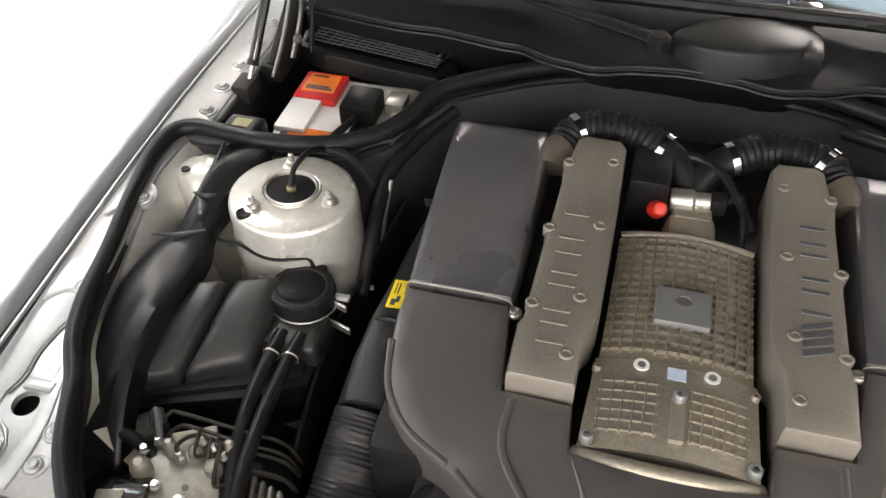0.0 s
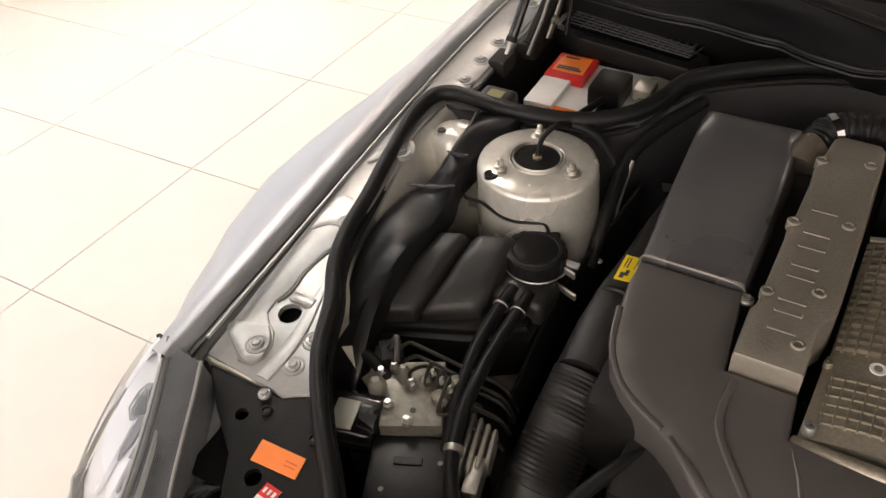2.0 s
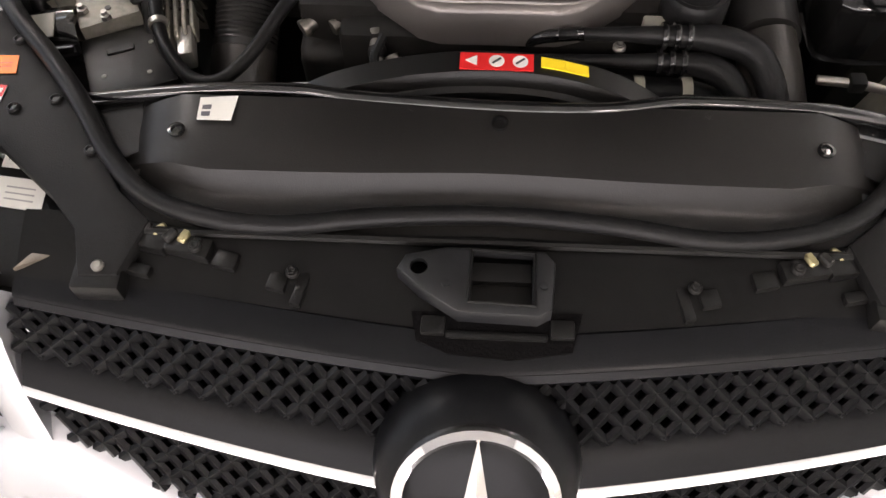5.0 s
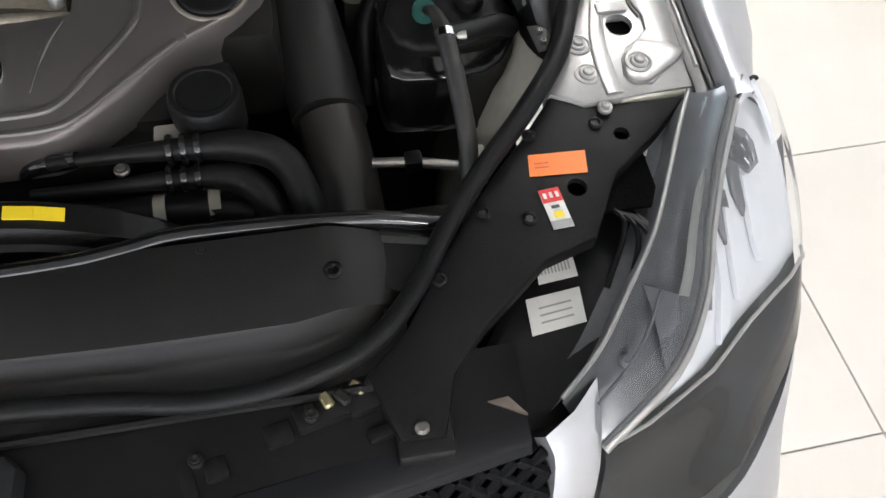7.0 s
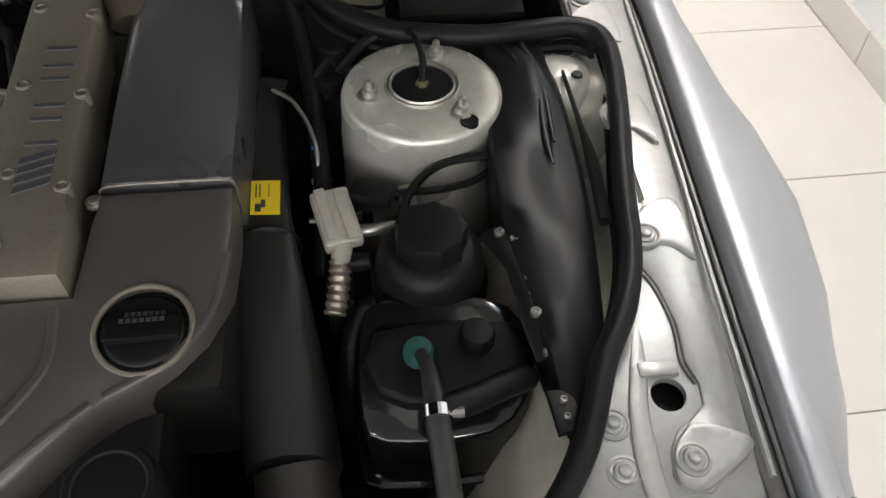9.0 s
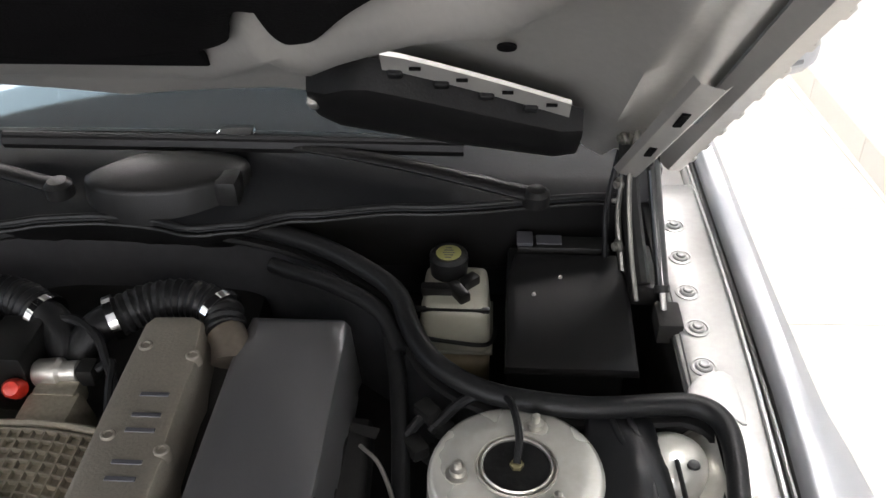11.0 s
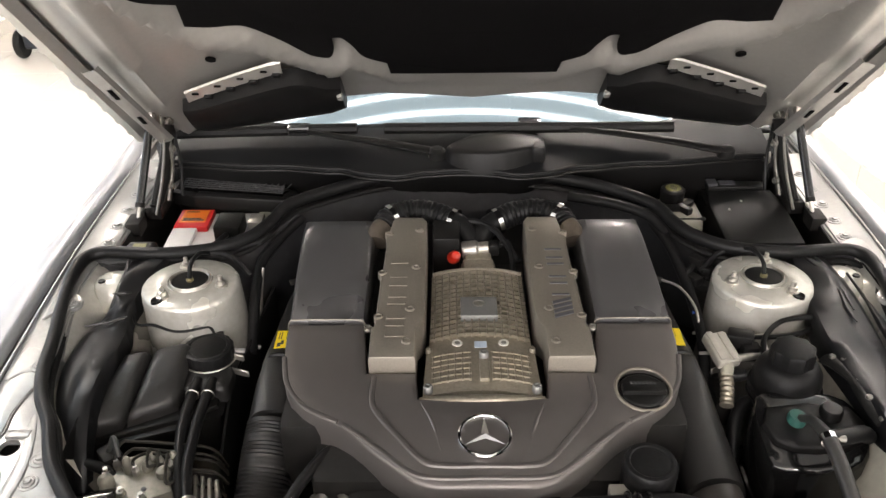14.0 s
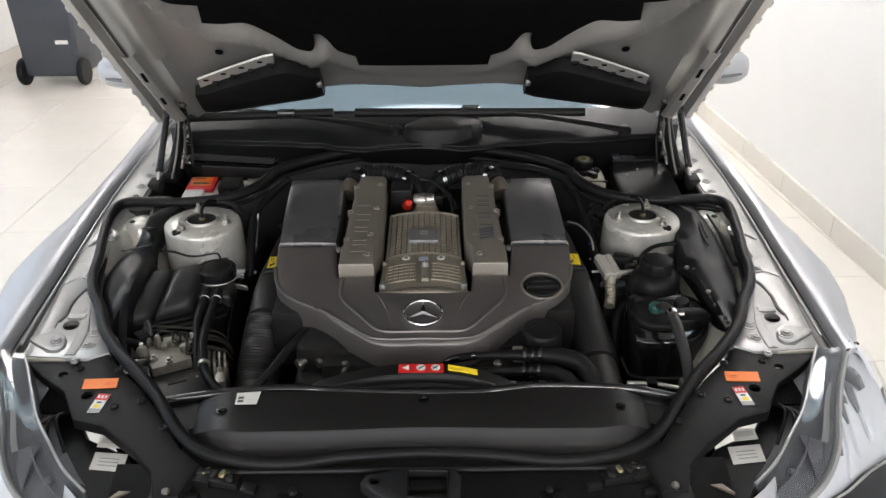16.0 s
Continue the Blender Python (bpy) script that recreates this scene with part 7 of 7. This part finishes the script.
def steering_reservoir():
    r = thing("steering_fluid_reservoir", (0.50, 0.58, 0.70), "round black power steering reservoir with a scalloped cap", "fluid reservoir")
    c = (0.500, 0.575, 0)
    part("body", lathe([(0.044, 0.70), (0.050, 0.755), (0.056, 0.775), (0.057, 0.79), (0.054, 0.80), (0.055, 0.815), (0.052, 0.832), (0.044, 0.845), (0.036, 0.85)], c, 36), RUBBER, r, angle=50)
    for z in (0.782, 0.797):
        part("body_rim", lathe([(0.056, z - 0.002), (0.0595, z - 0.001), (0.0595, z + 0.001), (0.056, z + 0.002)], c, 36), RUBBER, r)
    cap = []
    for k in range(36):
        a = 2 * math.pi * k / 36
        q = 0.034 + 0.0018 * math.cos(a * 9)
        cap.append((c[0] + q * math.cos(a), c[1] + q * math.sin(a)))
    part("cap", pad(cap, 0.878, 0.030, 0.006), RUBBER, r, "black scalloped cap")
    part("bracket_arm", tube([(0.564, 0.592, 0.840), (0.574, 0.570, 0.845), (0.586, 0.530, 0.846), (0.589, 0.485, 0.842), (0.595, 0.445, 0.834)], [0.017, 0.017, 0.014, 0.015, 0.012], 6, 8, squash=0.45), BLACK, r, "black steel bracket")
    for x, y, z in ((0.568, 0.582, 0.852), (0.582, 0.572, 0.853), (0.588, 0.487, 0.849), (0.594, 0.449, 0.841)):
        bolt(r, (x, y, z), 0.0036, 0.004, DULL)
    for x, y, z in ((0.586, 0.525, 0.8525), (0.588, 0.508, 0.851)):
        part("bracket_hole", lathe([(0.001, 0.0), (0.003, 0.0), (0.003, -0.001)], (x, y, z), 8), INK, r)
    part("side_tab", pad([(0.584, 0.412), (0.606, 0.412), (0.612, 0.374), (0.588, 0.370)], 0.842, 0.006, 0.002), BLACK, r)
    for y in (0.400, 0.384):
        bolt(r, (0.597, y, 0.843), 0.0035, 0.004, DULL, washer=False)
    part("hose", tube([(0.45, 0.57, 0.77), (0.43, 0.56, 0.76), (0.415, 0.53, 0.73), (0.41, 0.48, 0.66)], 0.012, 8, 10), RUBBER, r)
    t = thing("coolant_tank", (0.5, 0.45, 0.60), "glossy black coolant tank with a green cap and hose", "coolant tank")
    o = [(0.430, 0.515), (0.45, 0.535), (0.55, 0.530), (0.582, 0.505), (0.590, 0.47), (0.578, 0.425), (0.54, 0.398), (0.445, 0.400), (0.424, 0.425), (0.424, 0.49)]
    part("tank", pad(smooth2(o, 2), lambda x, y: 0.800 + (y - 0.45) * 0.25, 0.18, 0.007, cuts=1), GLOSS, t)
    part("shoulder", pad(smooth2([(0.44, 0.50), (0.57, 0.50), (0.575, 0.44), (0.50, 0.425), (0.44, 0.44)], 2), lambda x, y: 0.812 + (y - 0.45) * 0.2, 0.02, 0.008), DUCT, t)
    part("seam", pad(smooth2([(x * 1.0 + 0.006 * (1 if x > 0.5 else -1), y + 0.006 * (1 if y > 0.46 else -1)) for x, y in o], 2), 0.70, 0.006, 0.002), GLOSS, t)
    part("green_cap", lathe([(0.0142, 0.80), (0.0142, 0.824), (0.012, 0.829), (0.004, 0.830)], (0.479, 0.472, 0), 20), GREEN, t, "green plastic cap")
    part("black_cap", lathe([(0.017, 0.80), (0.017, 0.828), (0.014, 0.832), (0.002, 0.8325)], (0.535, 0.483, 0), 20), BLACK, t)
    part("hose", tube([(0.481, 0.465, 0.828), (0.484, 0.44, 0.848), (0.486, 0.410, 0.858), (0.487, 0.383, 0.860), (0.490, 0.34, 0.848), (0.492, 0.28, 0.822), (0.488, 0.22, 0.78), (0.486, 0.18, 0.72)], [0.006, 0.007, 0.009, 0.0105, 0.0105, 0.0105, 0.0105, 0.0105], 8, 12), HOSE, t, "dark grey rubber hose")
    part("branch", tube([(0.49, 0.392, 0.858), (0.52, 0.405, 0.85), (0.555, 0.425, 0.835), (0.575, 0.44, 0.815)], 0.0125, 8, 12), RUBBER, t)
    part("hose_clamp", lathe([(0.0115, -0.005), (0.0125, -0.005), (0.0125, 0.005), (0.0115, 0.005)], (0.4868, 0.390, 0.860), 20, (0, 1, 0.1)), CHROME, t, "bright hose clamp")
    part("clamp_screw", lathe([(0.004, -0.006), (0.005, 0.006)], (0.503, 0.388, 0.862), 8, (1, 0, 0)), STEEL, t)
    p = thing("expansion_valve", (0.41, 0.6, 0.74), "pale metal block with a ribbed pipe fitting", "valve block")
    part("block", rbox((0.4095, 0.640, 0.822), (0.040, 0.068, 0.018), 0.004, 3, turn=13, lean=12), PALEMETAL, p)
    for dx in (-0.010, 0.010):
        part("block_rib", rbox((0.4095 + dx, 0.640, 0.831), (0.012, 0.064, 0.006), 0.0028, 2, turn=13, lean=12), PALEMETAL, p)
    part("stem", tube([(0.414, 0.618, 0.815), (0.412, 0.598, 0.80)], 0.011, 3, 12), CREAM, p)
    part("fitting", tube([(0.411, 0.602, 0.800), (0.408, 0.575, 0.788), (0.402, 0.550, 0.775)], 0.011, 12, 14, wave=0.12, waves=110), CAST, p)
    part("cap", lathe([(0.010, -0.01), (0.011, 0.0), (0.009, 0.012)], (0.432, 0.598, 0.80), 12, (1, -0.2, 0.3)), RUBBER, p)
    part("foot", rbox((0.408, 0.60, 0.74), (0.03, 0.06, 0.06), 0.005), DARK, p)
    k = thing("sensor_plug", (0.45, 0.66, 0.78), "black cable plugs with steel bracket on the tower", "cable plug")
    part("plug", rbox((0.448, 0.668, 0.826), (0.045, 0.03, 0.026), 0.006, 2, turn=-20), BLACK, k)
    part("plug", rbox((0.462, 0.648, 0.812), (0.03, 0.024, 0.03), 0.006), BLACK, k)
    part("tab", pad([(0.474, 0.645), (0.494, 0.648), (0.494, 0.685), (0.476, 0.682)], lambda x, y: 0.815 + (y - 0.65) * 0.3, 0.004, 0.001), STEEL, k)
    part("pipe", tube([(0.42, 0.632, 0.81), (0.45, 0.632, 0.812), (0.476, 0.640, 0.812)], 0.007, 4, 10), STEEL, k)
    part("cable", tube([(0.475, 0.62, 0.82), (0.485, 0.655, 0.838), (0.52, 0.685, 0.85), (0.57, 0.69, 0.855), (0.595, 0.692, 0.852)], 0.005, 8, 8), RUBBER, k)


HOSE = material("grey rubber hose", (0.03, 0.029, 0.027), 0.5, 0, 200, 0.2, 0.15)
steering_reservoir()


def right_rear():
    b = thing("brake_fluid_reservoir", (0.43, 1.08, 0.70), "aged white brake fluid reservoir with a black and yellow cap", "brake reservoir")
    part("tank", rbox((0.435, 1.085, 0.815), (0.095, 0.102, 0.085), 0.014, 3, (0.86, 0.9)), CREAM, b)
    part("seam", rbox((0.435, 1.083, 0.788), (0.099, 0.104, 0.004), 0.0015, 1), CREAM, b)
    part("belt", tube([(0.380, 1.055, 0.824), (0.392, 1.030, 0.820), (0.435, 1.028, 0.812), (0.478, 1.030, 0.808), (0.488, 1.06, 0.808)], 0.0028, 6, 8), RUBBER, b, "thin black cable across the tank")
    part("lower_tank", rbox((0.437, 1.06, 0.745), (0.088, 0.085, 0.082), 0.012, 3), AMBER, b, "amber stained lower tank")
    cap = part("cap", lathe([(0.024, 0.855), (0.025, 0.87), (0.0255, 0.884), (0.022, 0.888), (0.001, 0.888)], (0.425, 1.115, 0), 26), RUBBER, b, "black screw cap")
    part("cap_print", lathe([(0.001, 0.8883), (0.016, 0.8883), (0.0165, 0.888)], (0.425, 1.115, 0), 24), GOLD, cap, "yellow printed disc")
    for k in range(5):
        part("print_bar", rbox((0.425, 1.1045 + 0.005 * k, 0.8886), (0.016 - 0.004 * abs(k - 2), 0.0016, 0.0006), 0), INK, cap)
    part("plug", rbox((0.412, 1.072, 0.862), (0.040, 0.014, 0.014), 0.003), BLACK, b)
    part("plug", rbox((0.440, 1.066, 0.863), (0.016, 0.034, 0.016), 0.004, 2, turn=35), BLACK, b)
    part("plug", rbox((0.452, 1.088, 0.862), (0.028, 0.016, 0.016), 0.004, 2, turn=45), BLACK, b)
    part("retainer", rbox((0.43, 1.045, 0.852), (0.10, 0.008, 0.006), 0.002), BLACK, b)
    f = thing("fuse_box", (0.57, 1.07, 0.72), "black plastic fuse box with a flat lid", "fuse box")
    part("box", rbox((0.57, 1.07, 0.785), (0.135, 0.235, 0.12), 0.006), BLACK, f)
    part("lid", pad([(0.498, 0.950), (0.654, 0.950), (0.658, 1.10), (0.648, 1.155), (0.512, 1.155), (0.500, 1.10)], lambda x, y: 0.856 + (y - 1.05) * 0.05, 0.012, 0.006, cuts=1), MATT, f)
    part("rear_lid", pad([(0.515, 1.160), (0.64, 1.160), (0.638, 1.19), (0.518, 1.19)], 0.865, 0.02, 0.005), BLACK, f)
    part("clip", rbox((0.525, 1.175, 0.868), (0.022, 0.028, 0.006), 0.002), GREYBAR, f)
    part("label", rbox((0.558, 1.176, 0.8665), (0.034, 0.020, 0.002), 0.0005, 1), GREYBAR, f)
    for x, y in ((0.57, 1.105), (0.535, 1.07)):
        part("pin", lathe([(0.003, 0), (0.002, 0.003)], (x, y, 0.859), 8), STEEL, f)
    h = thing("wiring_harness", (0.38, 0.8, 0.70), "black taped wiring harness between cover and strut tower", "wiring")
    part("trunk", tube([(0.36, 0.99, 0.87), (0.375, 0.93, 0.865), (0.385, 0.86, 0.85), (0.392, 0.78, 0.83), (0.395, 0.70, 0.80), (0.39, 0.62, 0.75)], 0.010, 8, 10), RUBBER, h)
    part("branch", tube([(0.378, 0.95, 0.87), (0.35, 1.0, 0.885), (0.29, 1.04, 0.89), (0.20, 1.085, 0.885)], 0.011, 8, 10), RUBBER, h)
    part("branch", tube([(0.39, 0.84, 0.846), (0.41, 0.86, 0.86), (0.425, 0.875, 0.85), (0.43, 0.85, 0.82)], 0.006, 8, 8), RUBBER, h)
    part("wire", tube([(0.345, 0.83, 0.845), (0.37, 0.80, 0.848), (0.39, 0.75, 0.835), (0.392, 0.70, 0.80)], 0.0025, 8, 6), STEEL, h)
    for x, y, z in ((0.415, 0.865, 0.865), (0.43, 0.855, 0.85), (0.405, 0.83, 0.845), (0.425, 0.83, 0.83)):
        part("connector", rbox((x, y, z), (0.02, 0.026, 0.018), 0.004, 2, turn=30 + 900 * x), BLACK, h)
    part("blue_plug", rbox((0.392, 0.755, 0.822), (0.014, 0.022, 0.012), 0.003), BLUE, h, "blue plug")
    l = thing("wiring_harness", (-0.39, 0.85, 0.70), "black taped wiring harness behind the filter lid", "wiring")
    part("trunk", tube([(-0.35, 1.02, 0.875), (-0.385, 0.95, 0.868), (-0.41, 0.88, 0.855), (-0.412, 0.80, 0.82), (-0.41, 0.72, 0.76)], 0.010, 8, 10), RUBBER, l)
    part("rod", tube([(-0.402, 0.86, 0.86), (-0.408, 0.83, 0.80), (-0.41, 0.80, 0.72)], 0.003, 6, 6), STEEL, l)


BLUE = material("blue plug plastic", (0.02, 0.08, 0.35), 0.4, 0, 90, 0.1, 0.02)
right_rear()


# ---- front of the engine ----
def engine_front():
    f = thing("oil_filter_cap", (0.222, 0.36, 0.72), "round matt black oil filter cap on a metal neck", "oil filter")
    part("cap", lathe([(0.038, 0.805), (0.0385, 0.845), (0.0375, 0.851), (0.035, 0.855), (0.030, 0.8555), (0.028, 0.854), (0.002, 0.856)], (0.229, 0.354, 0), 32), RUBBER, f)
    part("neck", lathe([(0.034, 0.74), (0.034, 0.805)], (0.229, 0.354, 0), 28), DARK, f)
    part("flange", rbox((0.186, 0.330, 0.812), (0.030, 0.030, 0.02), 0.004), PALEMETAL, f)
    h = thing("coolant_pipes", (0.2, 0.31, 0.70), "black rubber coolant hoses with crimped ends and steel bands", "hose")
    part("upper_hose", tube([(0.07, 0.306, 0.826), (0.135, 0.304, 0.830), (0.20, 0.303, 0.830), (0.258, 0.302, 0.826), (0.300, 0.285, 0.816), (0.320, 0.240, 0.785), (0.324, 0.20, 0.72)], [0.007, 0.008, 0.012, 0.0172, 0.0172, 0.0172, 0.0172], 10, 14), RUBBER, h)
    part("lower_hose", tube([(0.05, 0.284, 0.806), (0.13, 0.281, 0.810), (0.195, 0.281, 0.810), (0.250, 0.276, 0.806), (0.280, 0.248, 0.786), (0.286, 0.205, 0.72)], [0.007, 0.0075, 0.011, 0.016, 0.016, 0.016], 10, 14), RUBBER, h)
    part("bottom_hose", tube([(0.04, 0.276, 0.768), (0.10, 0.273, 0.770), (0.17, 0.271, 0.770), (0.225, 0.267, 0.770), (0.262, 0.26, 0.764)], 0.019, 8, 14), RUBBER, h)
    for x in (0.168, 0.224):
        part("band", lathe([(0.0195, -0.006), (0.0205, -0.006), (0.0205, 0.006), (0.0195, 0.006)], (x, 0.2695, 0.770), 22, (1, 0, 0)), CREAM, h, "pale steel band")
    for x in (0.190, 0.204, 0.218):
        part("crimp", lathe([(0.0155, -0.003), (0.0165, 0), (0.0155, 0.003)], (x, 0.303, 0.830), 16, (1, 0, 0)), GLOSS, h)
        part("crimp", lathe([(0.0145, -0.003), (0.0155, 0), (0.0145, 0.003)], (x - 0.004, 0.281, 0.810), 16, (1, 0, 0)), GLOSS, h)
    part("steel_pipe", tube([(0.03, 0.325, 0.79), (0.055, 0.312, 0.815), (0.10, 0.305, 0.829)], 0.0085, 6, 10), GLOSS, h)
    bolt(h, (0.140, 0.293, 0.820), 0.005, 0.006, DULL)
    d = thing("fan_shroud", (0, 0.22, 0.60), "black plastic radiator fan shroud with red and yellow warning labels", "fan shroud")
    arc = [(x, y - 0.010, z - 0.021) for x, y, z in [(-0.25, 0.222, 0.815), (-0.19, 0.228, 0.848), (-0.12, 0.234, 0.868), (-0.05, 0.238, 0.878), (0.02, 0.238, 0.880), (0.08, 0.234, 0.874), (0.14, 0.228, 0.856), (0.19, 0.222, 0.826), (0.23, 0.215, 0.79)]]
    top = curve(arc, 6)
    part("arch", loft([[p + Vector((0, 0.020, -0.10)), p + Vector((0, 0.020, -0.004)), p + Vector((0, 0.016, 0)), p + Vector((0, -0.013, 0)), p + Vector((0, -0.018, -0.006)), p + Vector((0, -0.020, -0.016)), p + Vector((0, -0.026, -0.020)), p + Vector((0, -0.028, -0.10))] for p in top]), BLACK, d)
    part("shroud_back", rbox((0, 0.212, 0.72), (0.44, 0.02, 0.18), 0.01), MATT, d)

    def on(x, dy):
        for p, q in zip(top, top[1:]):
            if p.x <= x <= q.x:
                r = p.lerp(q, (x - p.x) / (q.x - p.x))
                return Vector((x, r.y + dy, r.z + 0.001))
    lab = [on(-0.042, -0.011), on(0.038, -0.011), on(0.038, 0.012), on(-0.042, 0.012)]
    red = sticker(lab, RED, d, "warning_label", 0.002, "red warning label with white signs")
    for k in range(3):
        u = 0.18 + 0.32 * k
        part("sign", lathe([(0.0085, 0.0), (0.0085, 0.0006), (0.0001, 0.0006)], Vector(within(lab, u, u, 0.5, 0.5, 0.0022)[0]), 16 if k else 3), PAPER, red, "white sign")
        if k:
            part("sign_bar", rbox(Vector(within(lab, u, u, 0.5, 0.5, 0.0032)[0]), (0.012, 0.0025, 0.0006), 0, turn=40), INK, red)
    for a, b in ((0.046, 0.072), (0.072, 0.098)):
        sticker([on(a, -0.004), on(b, -0.004), on(b, 0.010), on(a, 0.010)], YELLOW, d, "yellow_strip", 0.002, "yellow strip label")
    p = thing("water_pump_stubs", (-0.2, 0.36, 0.68), "dark metal pump fittings and pipes at the engine front", "engine fittings")
    for a, b, r in (((-0.244, 0.358, 0.772), (-0.180, 0.412, 0.786), 0.0092), ((-0.206, 0.360, 0.774), (-0.170, 0.394, 0.780), 0.0085), ((-0.152, 0.345, 0.778), (-0.146, 0.308, 0.762), 0.0092), ((-0.176, 0.345, 0.775), (-0.150, 0.372, 0.782), 0.0070), ((-0.128, 0.312, 0.770), (-0.112, 0.286, 0.752), 0.0080)):
        a, b = Vector(a), Vector(b)
        part("stub", tube([a, b], r, 3, 12), DULL, p)
        part("stub_end", lathe([(r * 0.7, -0.004), (r * 1.25, -0.004), (r * 1.3, 0.0), (r * 1.25, 0.004)], a, 14, b - a), DULL, p)
        part("stub_collar", lathe([(r * 1.2, -0.008), (r * 1.35, 0.0), (r * 1.2, 0.008)], a.lerp(b, 0.62), 14, b - a), DARK, p)
    for c, r in (((-0.214, 0.268, 0.742), 0.046), ((-0.085, 0.285, 0.71), 0.058)):
        ax = (0, 0.8, 0.6)
        part("pulley", lathe([(r * 0.35, -0.018), (r * 0.9, -0.016), (r, -0.008), (r * 0.86, 0.0), (r, 0.008), (r * 0.96, 0.016), (r * 0.86, 0.012), (r * 0.5, 0.006), (r * 0.3, 0.012)], c, 32, ax), DARK, p)
        part("pulley_rim", lathe([(r * 0.94, 0.015), (r * 0.99, 0.017), (r * 1.02, 0.014)], c, 32, ax), DULL, p)
    part("housing", rbox((-0.16, 0.385, 0.695), (0.19, 0.10, 0.11), 0.02, 3), DARK, p)
    part("cable", tube([(-0.14, 0.33, 0.79), (-0.15, 0.30, 0.775), (-0.13, 0.27, 0.75), (-0.10, 0.26, 0.70)], 0.006, 8, 8), RUBBER, p)
    q = thing("radiator_pipe", (0.44, 0.28, 0.66), "bright steel pipe beside the intake elbow", "pipe")
    part("pipe", tube([(0.395, 0.316, 0.750), (0.44, 0.308, 0.753), (0.490, 0.298, 0.750)], 0.006, 4, 10), STEEL, q)
    part("joint", rbox((0.440, 0.308, 0.755), (0.02, 0.02, 0.018), 0.004), BLACK, q)
    part("lug", rbox((0.508, 0.296, 0.75), (0.03, 0.04, 0.03), 0.006), ALU, q)
    part("stay", rbox((0.44, 0.25, 0.65), (0.10, 0.02, 0.17), 0.004), DARK, q)


engine_front()


# ---- tiled floor ----
def floor_tiles():
    base = solid("floor", rbox(((X0 + X1) / 2, (Y0 + Y1) / 2, -0.03), (X1 - X0 + 0.3, Y1 - Y0 + 0.3, 0.05), 0), GROUT, "pale glazed tile floor with thin grey joints", "floor", "structure")
    p = 0.655
    bm = rbox((0, 0, 0), (p - 0.0035, p - 0.0035, 0.008), 0.0012, 1)
    me = bpy.data.meshes.new("tile")
    bm.to_mesh(me)
    bm.free()
    me.materials.append(TILE)
    turn = radians(1.4)
    for i in range(-4, 8):
        for j in range(-10, 11):
            u, v = (i + 0.5) * p, (j + 0.5) * p
            x, y = -2.03 + u * math.cos(turn) - v * math.sin(turn), 1.36 + u * math.sin(turn) + v * math.cos(turn)
            if X0 - 0.35 < x < X1 + 0.35 and Y0 - 0.3 < y < Y1 + 0.3:
                ob = new("tile", me)
                ob.parent = base
                ob.location, ob.rotation_euler = (x, y, -0.004), (0, 0, turn)


floor_tiles()
